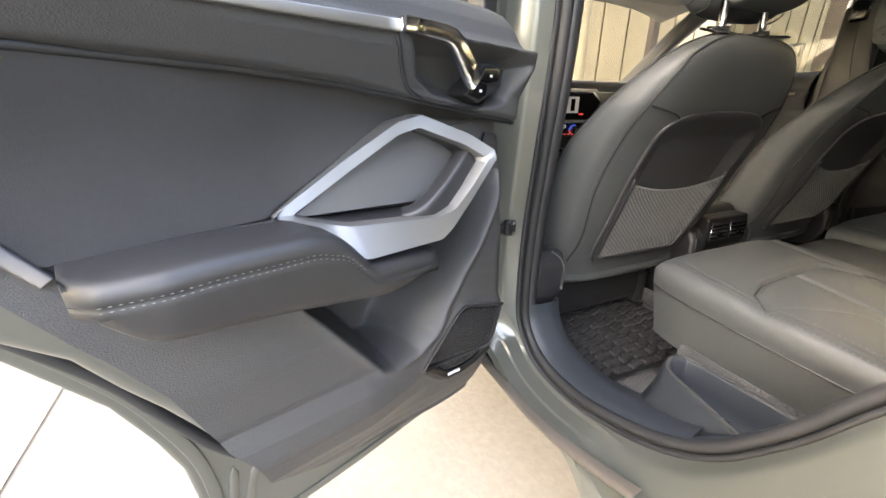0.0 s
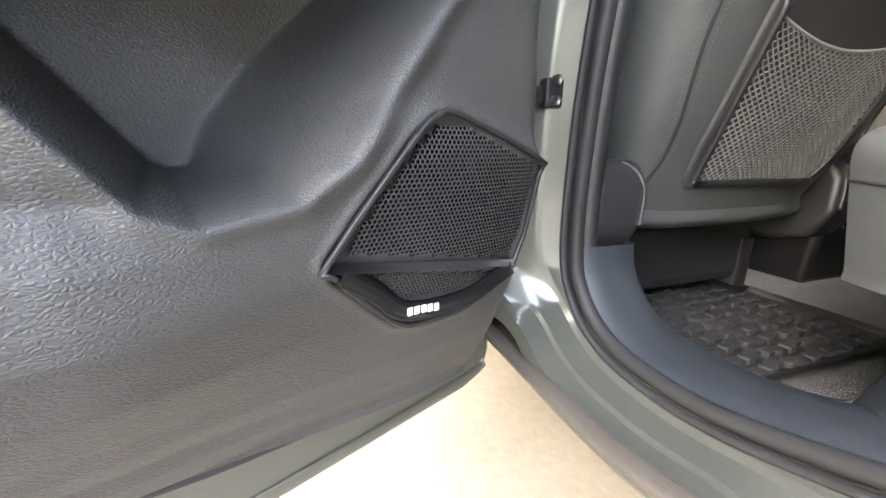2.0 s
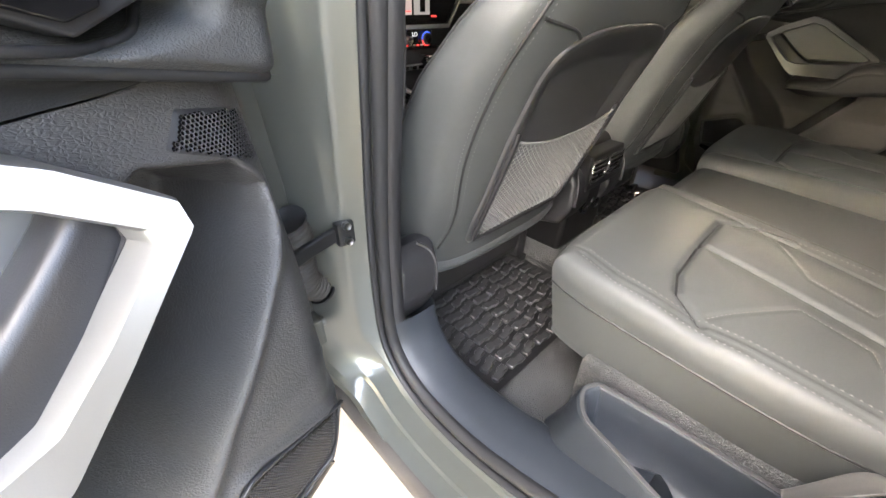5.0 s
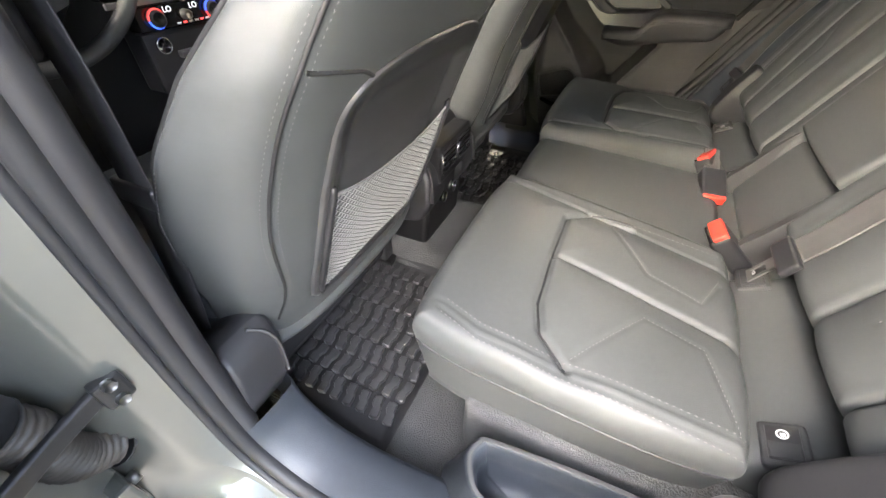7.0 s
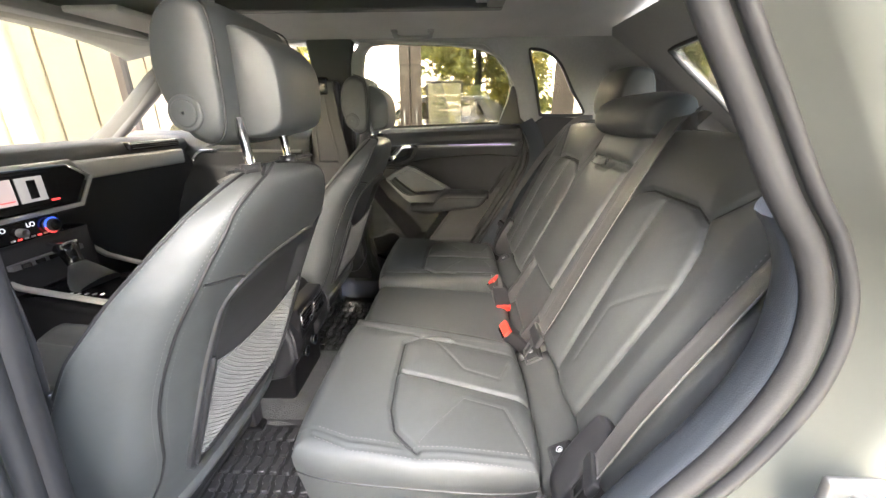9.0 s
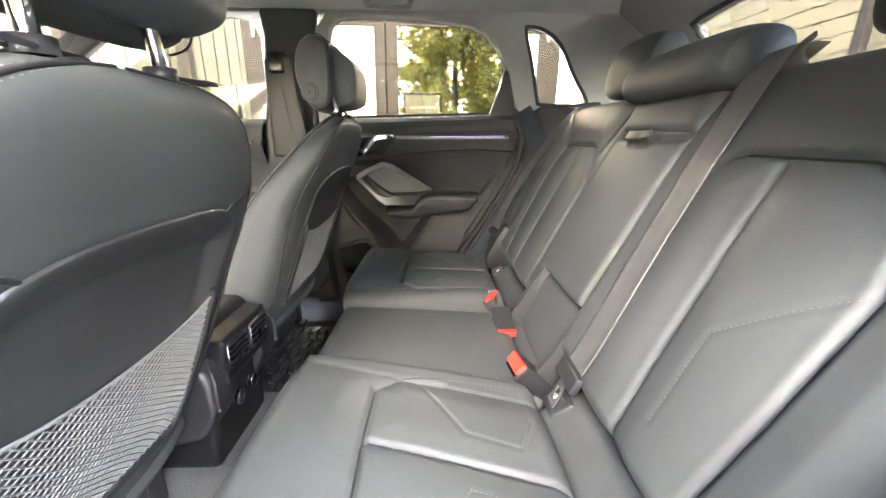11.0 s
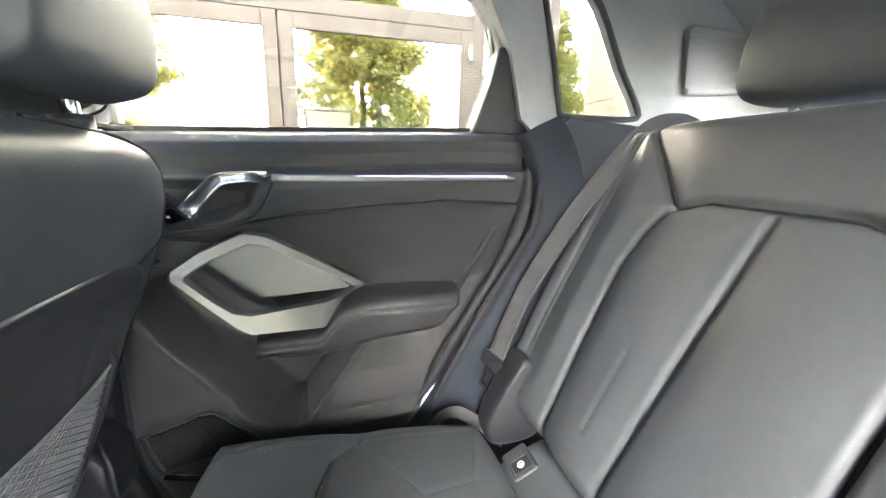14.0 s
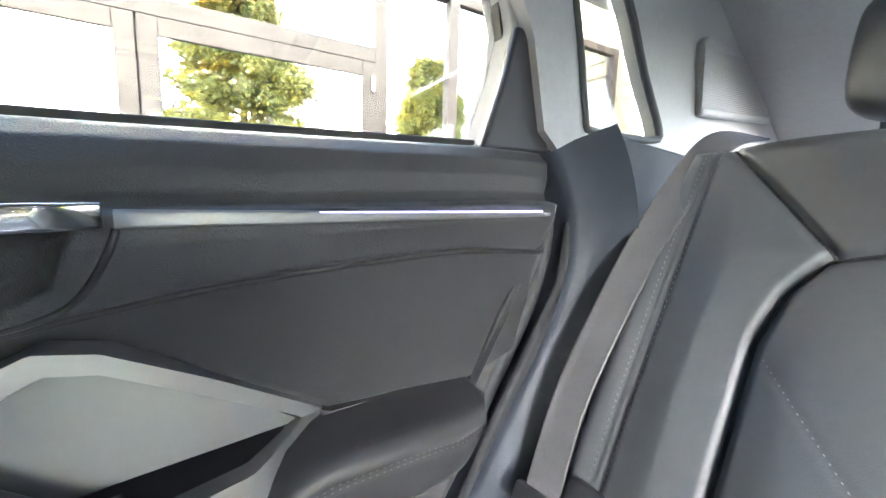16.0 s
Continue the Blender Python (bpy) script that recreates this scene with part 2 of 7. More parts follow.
def box(name, lo, hi, material, parent=None, label="", bevel=0.004, segments=2, m=None):
    bm = bmesh.new()
    bmesh.ops.create_cube(bm, size=1)
    for v in bm.verts:
        v.co = Vector([lo[i] + (v.co[i] + 0.5) * (hi[i] - lo[i]) for i in range(3)])
    if bevel:
        bmesh.ops.bevel(bm, geom=list(bm.edges), offset=bevel, segments=segments, profile=0.6, affect="EDGES", clamp_overlap=True)
    if m is not None:
        bmesh.ops.transform(bm, matrix=m, verts=bm.verts)
    return part(name, bm, material, parent, label, smooth=bevel > 0 and segments > 2)


def smooth_path(pts, n, closed=False):
    """A round line through the given points."""
    p = np.array(pts, float)
    k = len(p)
    out = []
    spans = k if closed else k - 1
    for s in range(spans):
        if closed:
            p0, p1, p2, p3 = p[(s - 1) % k], p[s], p[(s + 1) % k], p[(s + 2) % k]
        else:
            p0, p1, p2, p3 = p[max(s - 1, 0)], p[s], p[s + 1], p[min(s + 2, k - 1)]
        for t in np.arange(n) / n:
            out.append(0.5 * (2 * p1 + (p2 - p0) * t + (2 * p0 - 5 * p1 + 4 * p2 - p3) * t * t + (3 * p1 - p0 - 3 * p2 + p3) * t ** 3))
    if not closed:
        out.append(p[-1])
    return np.array(out)


def sweep_points(path, section, up=(0, 0, 1), closed=False, scale=None):
    """Points of a section (pairs: across, up) carried along a path."""
    path, section = np.array(path, float), np.array(section, float)
    n = len(path)
    tan = np.roll(path, -1, 0) - np.roll(path, 1, 0) if closed else np.gradient(path, axis=0)
    tan /= np.linalg.norm(tan, axis=1)[:, None] + 1e-12
    up = np.array(up, float)
    if up.ndim == 1:
        up = np.tile(up, (n, 1))
    side = np.cross(tan, up)
    side /= np.linalg.norm(side, axis=1)[:, None] + 1e-12
    nor = np.cross(side, tan)
    sc = np.ones(n) if scale is None else np.array(scale, float)
    return path[:, None] + sc[:, None, None] * (section[None, :, 0, None] * side[:, None] + section[None, :, 1, None] * nor[:, None])


def round_section(rx, ry=None, n=10):
    a = np.arange(n) * 2 * math.pi / n
    return np.stack([rx * np.cos(a), (ry or rx) * np.sin(a)], 1)


def flat_section(w, h, r=None, n=3):
    """A rounded bar w wide and h high."""
    r = min(w, h) * 0.49 if r is None else r
    pts = []
    for cx, cy, a0 in ((w / 2 - r, h / 2 - r, 0), (-w / 2 + r, h / 2 - r, 90), (-w / 2 + r, -h / 2 + r, 180), (w / 2 - r, -h / 2 + r, 270)):
        for k in range(n + 1):
            a = radians(a0 + 90 * k / n)
            pts.append((cx + r * math.cos(a), cy + r * math.sin(a)))
    return np.array(pts)


def rod(name, path, section, material, parent=None, label="", up=(0, 0, 1), closed=False, scale=None):
    p = sweep_points(path, section, up, closed, scale)
    nu, nv = p.shape[:2]
    verts, faces = list(p.reshape(-1, 3)), grid_faces(nu, nv, closed, True, True)
    if not closed:
        for ring, rev in ((0, False), (nu - 1, True)):
            f = [ring * nv + j for j in range(nv)]
            faces.append(tuple(reversed(f)) if rev else tuple(f))
    return raw(name, verts, faces, material, parent, True, label)


def seg_dist(x, y, pts):
    """Distance of the points (x, y) from a broken line."""
    best = np.full(np.shape(x), 9.0)
    for (ax, ay), (bx, by) in zip(pts[:-1], pts[1:]):
        dx, dy = bx - ax, by - ay
        t = np.clip(((x - ax) * dx + (y - ay) * dy) / (dx * dx + dy * dy + 1e-12), 0, 1)
        best = np.minimum(best, np.hypot(x - ax - t * dx, y - ay - t * dy))
    return best


def inside(x, y, poly):
    res = np.zeros(np.shape(x), bool)
    k = len(poly)
    for i in range(k):
        (x1, y1), (x2, y2) = poly[i], poly[(i + 1) % k]
        if y1 != y2:
            res ^= ((y1 > y) != (y2 > y)) & (x < (x2 - x1) * (y - y1) / (y2 - y1) + x1)
    return res


def signed(x, y, poly):
    """Distance from a polygon's rim, positive inside."""
    d = seg_dist(x, y, list(poly) + [poly[0]])
    return np.where(inside(x, y, poly), d, -d)


def step(d, w):
    t = np.clip(d / w * 0.5 + 0.5, 0, 1)
    return t * t * (3 - 2 * t)


def pad(name, m, half, drop, radius, material, parent=None, label="", seams=(), puff=0.006, crown=0.0, corner=0.3,
        n=(110, 110), warp=None):
    """An upholstered block: top of half-size (a, b) in the local plane of m, sides that drop, rounded edges, seams pressed in.
    seams: (points, width, depth)."""
    def profile(h, k):
        arc = math.pi / 2 * radius
        tot = h - radius + arc + max(drop - radius, 0.001)
        s = np.linspace(-1, 1, k)
        s = np.sign(s) * np.abs(s) ** 0.92 * tot
        d = np.abs(s)
        flat = h - radius
        ang = np.clip((d - flat) / radius, 0, math.pi / 2)
        pos = np.where(d < flat, d, flat + radius * np.sin(ang))
        dz = np.where(d < flat, 0, radius * (1 - np.cos(ang))) + np.clip(d - flat - arc, 0, None)
        return np.sign(s) * pos, dz
    a, da = profile(half[0], n[0])
    b, db = profile(half[1], n[1])
    A, B = np.meshgrid(a, b, indexing="ij")
    DA, DB = np.meshgrid(da, db, indexing="ij")
    u, v = A / half[0], B / half[1]
    A2 = A * np.sqrt(1 - corner * v ** 4 * u ** 2 * 0.5)
    B2 = B * np.sqrt(1 - corner * u ** 4 * v ** 2 * 0.5)
    h = -np.maximum(DA, DB)
    top = np.exp(-(np.maximum(DA, DB) / 0.03) ** 2)
    h = h + crown * (1 - u ** 2) * (1 - v ** 2) * top
    if seams:
        near = np.full(A.shape, 9.0)
        for pts, w, dep in seams:
            d = seg_dist(A2, B2, pts)
            if dep > 0.002:
                near = np.minimum(near, d)
            h = h - dep * np.exp(-(d / w) ** 2)
        h = h + puff * (1 - np.exp(-(near / 0.03) ** 2)) * top
    if warp is not None:
        A2, B2, h = warp(A2, B2, h)
    P = np.stack([A2, B2, h], -1).reshape(-1, 3)
    M = np.array(m)
    P = P @ M[:3, :3].T + M[:3, 3]
    return raw(name, P, grid_faces(*n), material, parent, True, label)


def stitch_row(name, pts, material, parent=None, length=0.0045, gap=0.0025, r=0.0007, up=(0, 0, 1)):
    """A row of short sewn threads along a line, as one mesh."""
    p = np.array(pts, float)
    seg = np.linalg.norm(np.diff(p, axis=0), axis=1)
    cum = np.concatenate([[0], np.cumsum(seg)])
    verts, faces = [], []
    upv = Vector(up)
    for s in np.arange(0, cum[-1] - length, length + gap):
        q = [Vector([float(np.interp(s + f * length, cum, p[:, k])) for k in range(3)]) for f in (0, 0.5, 1)]
        d = (q[2] - q[0]).normalized()
        side = d.cross(upv).normalized() * r
        top = upv.normalized() * r
        i = len(verts)
        verts += [q[0] - top, q[1] + side, q[1] + top * 1.6, q[1] - side, q[2] - top]
        faces += [(i, i + 1, i + 2), (i, i + 2, i + 3), (i + 4, i + 2, i + 1), (i + 4, i + 3, i + 2)]
    return tagged(raw(name, verts, faces, material, parent, True), kind="stuff")


def offset_loop(pts, d):
    """A closed outline moved outwards by d (outline runs anticlockwise)."""
    p = np.array(pts, float)
    t = np.roll(p, -1, 0) - np.roll(p, 1, 0)
    t /= np.linalg.norm(t, axis=1)[:, None] + 1e-12
    return p + np.stack([t[:, 1], -t[:, 0]], 1) * np.array(d).reshape(-1, 1)


# ---- ground and surroundings ----
def ground_sheet():
    n = 60
    e = np.concatenate([-np.geomspace(400, 6, 14), np.linspace(-5, 5, 32), np.geomspace(6, 400, 14)])
    P = np.zeros((n, n, 3))
    for i, x in enumerate(e):
        for j, y in enumerate(e):
            r = math.hypot(x, y)
            P[i, j] = (x, y, 0.004 * noise.noise((x * 0.7, y * 0.7, 0)) if r < 8 else 0)
    return tagged(sheet("ground", P, CONCRETE), "pale beige concrete yard with faint stains and joints", "ground", kind="structure")


ground = ground_sheet()
for k, (p, q) in enumerate((((-1.62, -4.9), (-2.35, 5.9)), ((-3.9, -1.4), (-0.9, -1.55)), ((-4.6, 2.3), (3.9, 2.3)), ((2.4, -4.9), (2.4, 5.9)))):
    a, b = Vector((*p, 0.0045)), Vector((*q, 0.0045))
    tagged(rod("pavement_joint", [a, (a + b) / 2, b], flat_section(0.012, 0.002), mat("joint_filler", (0.30, 0.27, 0.22), 0.9) if k == 0 else bpy.data.materials["joint_filler"]),
           "dark sawn joint in the pale concrete", "joint", "concrete joints", "structure")
lawn = tagged(prism("lawn", [(-60, -40), (-6.2, -40), (-6.2, 40), (-60, 40)], 0.006, 0.02, GRASS, axis="z"), "green lawn beyond the concrete yard", "lawn", kind="structure")


def ribbed_wall(name, y, x0, x1, height, pitch, thick, label, horizontal):
    w = thing(name, label, "wall", ((x0 + x1) / 2, y, 0), kind="structure")
    box("cladding_base", (x0, y, 0), (x1, y + thick, height), SIDING, w, bevel=0)
    face = y if thick > 0 else y
    sgn = -1 if thick > 0 else 1
    if horizontal:
        proto = None
        k = 0
        z = 0.25
        while z < height:
            ob = box("board", (x0, min(face, face + sgn * 0.02), z), (x1, max(face, face + sgn * 0.02), z + pitch - 0.02), SIDING, w, bevel=0.006) if proto is None else new("board", proto.data)
            if proto is not None:
                adopt(ob, w)
                ob.location.z = k * pitch
            proto = proto or ob
            k += 1
            z += pitch
    else:
        proto = None
        for k in range(int((x1 - x0) / pitch)):
            x = x0 + k * pitch
            ob = box("panel", (x, min(face, face + sgn * 0.03), 0.2), (x + pitch - 0.05, max(face, face + sgn * 0.03), height), SIDING, w, bevel=0.012) if proto is None else new("panel", proto.data)
            if proto is not None:
                adopt(ob, w)
                ob.location.x = k * pitch
            proto = proto or ob
    return w


wall_front = ribbed_wall("wall_front", 6.0, -4.2, 9.0, 5.2, 0.62, 0.25, "beige building wall with tall upright cladding panels", False)
wall_rear = ribbed_wall("wall_rear", -5.0, 0.4, 9.5, 4.6, 0.22, -0.25, "beige wall of narrow level boards behind the car", True)
box("skirting", (-4.2, 5.93, 0.0), (9.0, 5.99, 0.2), mat("plinth", (0.42, 0.37, 0.29), 0.8), wall_front, bevel=0.01)

BX = 4.2
facade = thing("glazed_facade", "taupe metal framed glass double door and side lights reflecting trees", "facade", (BX, 0.8, 0), kind="structure")


def bar_y(y0, y1, z0, z1, d=0.06, name="frame_rail"):
    return box(name, (BX - d, y0, z0), (BX + 0.05, y1, z1), TAUPE, facade, bevel=0.006)


for name, y0, y1, z0, z1, d in (
        ("jamb", 2.34, 2.46, 0, 3.35, 0.08), ("jamb", -1.20, -1.07, 0, 3.35, 0.08), ("transom", -1.07, 2.34, 2.44, 2.58, 0.08),
        ("head_rail", -1.07, 2.34, 3.25, 3.35, 0.08), ("post", -2.05, -1.93, 0, 3.35, 0.07), ("post", 3.10, 3.24, 0, 3.35, 0.07),
        ("upper_post", 0.62, 0.70, 2.58, 3.25, 0.07), ("head_rail", -2.0, -1.2, 3.25, 3.35, 0.06), ("head_rail", 2.46, 6.0, 3.25, 3.35, 0.06),
        ("sill_rail", 2.46, 5.9, 0, 0.28, 0.06), ("sill_rail", -4.8, -1.2, 0, 0.28, 0.06), ("post", 4.5, 4.6, 0, 3.35, 0.07), ("post", -4.8, -4.7, 0, 3.35, 0.07),
        ("head_rail", -4.8, -2.0, 3.25, 3.35, 0.06)):
    bar_y(y0, y1, z0, z1, d, name)
for y0, y1 in ((0.828, 2.335), (-1.065, 0.815)):
    leaf = thing("glass_door", "taupe metal framed glass door leaf, shut", "door", (BX - 0.05, (y0 + y1) / 2, 0), "facade doors", "structure")
    s = 0.13
    for nm, a, b, c, d in (("stile", y0, y0 + s, 0.01, 2.43), ("stile", y1 - s, y1, 0.01, 2.43), ("top_rail", y0 + s, y1 - s, 2.29, 2.43), ("bottom_rail", y0 + s, y1 - s, 0.01, 0.26)):
        box(nm, (BX - 0.1, a, c), (BX - 0.05, b, d), TAUPE, leaf, bevel=0.006)
    box("pane", (BX - 0.08, y0 + s, 0.26), (BX - 0.07, y1 - s, 2.29), DOOR_GLASS, leaf, bevel=0)
    hy = y1 - 0.03 if y0 > 0 else y0 + 0.03
    box("hinge", (BX - 0.13, hy - 0.02, 2.15), (BX - 0.1, hy + 0.02, 2.29), METAL, leaf, bevel=0.005)
    hb = y0 + 0.07 if y0 > 0 else y1 - 0.07
    rod("pull_handle", [(BX - 0.1, hb, 0.95), (BX - 0.16, hb, 0.95), (BX - 0.16, hb, 1.25), (BX - 0.1, hb, 1.25)], round_section(0.012), METAL, leaf, up=(0, 1, 0))
for y0, y1, z0, z1 in ((-1.07, 0.62, 2.58, 3.25), (0.70, 2.34, 2.58, 3.25), (2.46, 3.10, 0.28, 3.25), (3.24, 4.5, 0.28, 3.25), (4.6, 5.9, 0.28, 3.25), (-1.93, -1.2, 0.28, 3.25), (-4.7, -2.05, 0.28, 3.25)):
    box("fixed_pane", (BX - 0.01, y0, z0), (BX, y1, z1), DOOR_GLASS, facade, bevel=0)
box("fascia", (BX - 0.02, -4.9, 3.35), (BX + 0.3, 6.0, 4.6), SIDING, facade, bevel=0.02)
tagged(box("wall_inside", (BX + 1.5, -4.9, 0), (BX + 1.6, 5.9, 3.4), mat("dim_interior_wall", (0.30, 0.27, 0.2), 0.8)), "plain inner wall behind the glass", "wall", kind="structure")
for y0, y1, zt in ((0.167, 0.63, 1.60), (2.60, 3.02, 1.67)):
    bx = BX if y0 < 1 else BX + 0.096
    f = thing("notice_board", "black framed notice board on the glass", "sign", (bx - 0.12, (y0 + y1) / 2, 1.0), "notice boards")
    for a, b, c, d in ((y0, y1, zt - 0.03, zt), (y0, y1, 0.98, 1.01), (y0, y0 + 0.03, 1.01, zt - 0.03), (y1 - 0.03, y1, 1.01, zt - 0.03)):
        box("frame_bar", (bx - 0.125, a, c), (bx - 0.105, b, d), GLOSS, f, bevel=0.003)
    box("panel", (bx - 0.118, y0 + 0.03, 1.01), (bx - 0.11, y1 - 0.03, zt - 0.03), mat("board_face", (0.035, 0.037, 0.02), 0.3, coat=0.2) if y0 < 1 else bpy.data.materials["board_face"], f, bevel=0)
    for k in range(2):
        z = 1.42 - 0.17 * k
        box("text_bar", (bx - 0.122, y0 + 0.07, z), (bx - 0.119, y1 - 0.09 - 0.06 * k, z + 0.02), mat("pale_bar", (0.16, 0.15, 0.10), 0.6) if (y0 < 1 and k == 0) else bpy.data.materials["pale_bar"], f, bevel=0)


lettering = thing("glass_lettering", "two short rows of white vinyl letter bars on the door glass", "lettering", (BX - 0.085, 1.24, 1.57))
for y0, z0, z1, count in ((1.105, 1.705, 1.815, 4), (1.105, 1.58, 1.67, 3)):
    for k in range(count):
        box("letter_bar", (BX - 0.087, y0 + 0.071 * k, z0), (BX - 0.083, y0 + 0.071 * k + 0.052, z1), WHITE, lettering, bevel=0)


def tree(x, y, height, spread, seed, label):
    rnd = random.Random(seed)
    t = thing("tree", label, "tree", (x, y, 0.02), "yard trees")
    rod("trunk", [(x, y, -0.05), (x + 0.05, y - 0.03, height * 0.35), (x - 0.04, y + 0.05, height * 0.7), (x, y, height * 0.95)], round_section(1.0, n=10), BARK, t, up=(1, 0, 0), scale=[0.2, 0.15, 0.09, 0.02])
    verts, faces = [], []
    for b in range(190):
        h = rnd.uniform(0.08, 1.0) ** 0.85
        a = rnd.uniform(0, 2 * math.pi)
        r = spread * (1.08 - h) ** 0.55 * rnd.uniform(0.75, 1.12)
        z0 = height * (0.07 + 0.9 * h)
        tip = Vector((x + r * math.cos(a), y + r * math.sin(a), z0 - 0.12 * r + rnd.uniform(-0.2, 0.35)))
        root = Vector((x, y, z0 - 0.25 * r))
        if b % 7 == 0:
            rod("limb", [root, root.lerp(tip, 0.5) + Vector((0, 0, 0.12)), tip], round_section(1.0, n=6), BARK, t, up=(0.3, 0.2, 1), scale=[0.05, 0.03, 0.008])
        for k in range(330):
            f = rnd.uniform(0.22, 1.04) ** 0.8
            c = root.lerp(tip, f) + Vector((rnd.gauss(0, 0.17), rnd.gauss(0, 0.17), rnd.gauss(0, 0.16)))
            d = Vector((math.cos(a) + rnd.gauss(0, 0.6), math.sin(a) + rnd.gauss(0, 0.6), rnd.uniform(-1.0, 0.5))).normalized() * rnd.uniform(0.12, 0.26)
            s = d.cross(Vector((rnd.gauss(0, 1), rnd.gauss(0, 1), rnd.gauss(0, 1)))).normalized() * rnd.uniform(0.035, 0.075)
            i = len(verts)
            verts += [c, c + d * 0.5 + s, c + d, c + d * 0.5 - s]
            faces.append((i, i + 1, i + 2, i + 3))
    raw("crown", verts, faces, LEAF, t, False)
    return t


tree(-9.2, -0.5, 9.5, 3.4, 3, "tall yellow-green conifer on the lawn")
tree(-9.6, 9.6, 9.5, 3.9, 5, "broad yellow-green conifer beside the yard")
tree(-11.5, 12.8, 10.0, 3.2, 8, "tall conifer standing farther back")
tree(-10.5, -9.5, 8.5, 2.8, 11, "green conifer at the far end of the lawn")

# ---- car body ----
OPENING = list(reversed([(0.612, 0.58), (0.585, 0.515), (0.53, 0.478), (0.45, 0.470), (0.37, 0.482), (0.26, 0.522), (0.176, 0.582), (0.11, 0.675),
                         (0.062, 0.767), (0.0, 0.87), (-0.045, 0.944), (-0.072, 1.014), (-0.074, 1.073), (-0.056, 1.12), (-0.026, 1.16), (0.007, 1.21),
                         (0.047, 1.27), (0.11, 1.37), (0.17, 1.44), (0.25, 1.475), (0.40, 1.49), (0.50, 1.485), (0.555, 1.44), (0.565, 1.30),
                         (0.575, 1.10), (0.595, 0.92), (0.612, 0.75)]))
ROUND_OPENING = smooth_path(OPENING, 6, closed=True)
car = thing("car_body", "grey-green painted car body with the rear door opening", "car", (0, 0.3, 0.3), kind="structure")


SILL_LEDGE = [(0.695, 0.004), (0.706, 0.010), (0.716, 0.013), (0.721, 0.019), (0.740, 0.020), (0.752, 0.0205), (0.756, 0.025), (0.775, 0.026), (0.786, 0.027), (0.788, 0.05)]


def ring(name, steps, material, label="", side=-1, flip=False, parent=car):
    """A band round the door opening: steps of (x, how far outside the opening); flat and stepped along the sill."""
    rows = []
    w = step(ROUND_OPENING[:, 0] - 0.29, 0.09) * step(0.545 - ROUND_OPENING[:, 1], 0.05)
    for (x, d), (xs_, ds_) in zip(steps, SILL_LEDGE):
        x, d = x + (xs_ - x) * w, d + (ds_ - d) * w
        q = offset_loop(ROUND_OPENING, d)
        d = float(np.max(d))
        if d > 0.06:
            high = step(ROUND_OPENING[:, 1] - 1.14, 0.06)[:, None]
            q = q * (1 - high) + offset_loop(ROUND_OPENING, 0.05) * high
        rows.append(np.column_stack([side * x, q[:, 0], q[:, 1]]))
    return sheet(name, np.array(rows), material, parent, label, wrap_v=True, flip=flip)


def edge_trim(name, keep, steps, material, label, side, flat=None):
    """A moulding along one stretch of the door opening."""
    on = np.array([keep(y, z) for y, z in ROUND_OPENING])
    first = next(i for i in range(len(on)) if on[i] and not on[i - 1])
    idx = [(first + k) % len(on) for k in range(int(on.sum()))]
    rows = []
    high = step(ROUND_OPENING[idx][:, 1] - (1.10 if side < 0 else 1.07), 0.045)
    for k, (x, d) in enumerate(steps):
        q = offset_loop(ROUND_OPENING, d)[idx]
        flush = np.full(len(q), x) if flat is None else x + (flat[k] - x) * high
        rows.append(np.column_stack([side * flush, q[:, 0], q[:, 1]]))
    return sheet(name, np.array(rows), material, car, label, flip=side < 0)


def seal_tube(x, off, rx, ry, name="door_seal", side=-1):
    q = offset_loop(ROUND_OPENING, off)
    path = np.column_stack([np.full(len(q), side * x), q[:, 0], q[:, 1]])
    return rod(name, path, round_section(rx, ry, 10), RUBBER, car, "black rubber door seal", up=(1, 0, 0), closed=True)


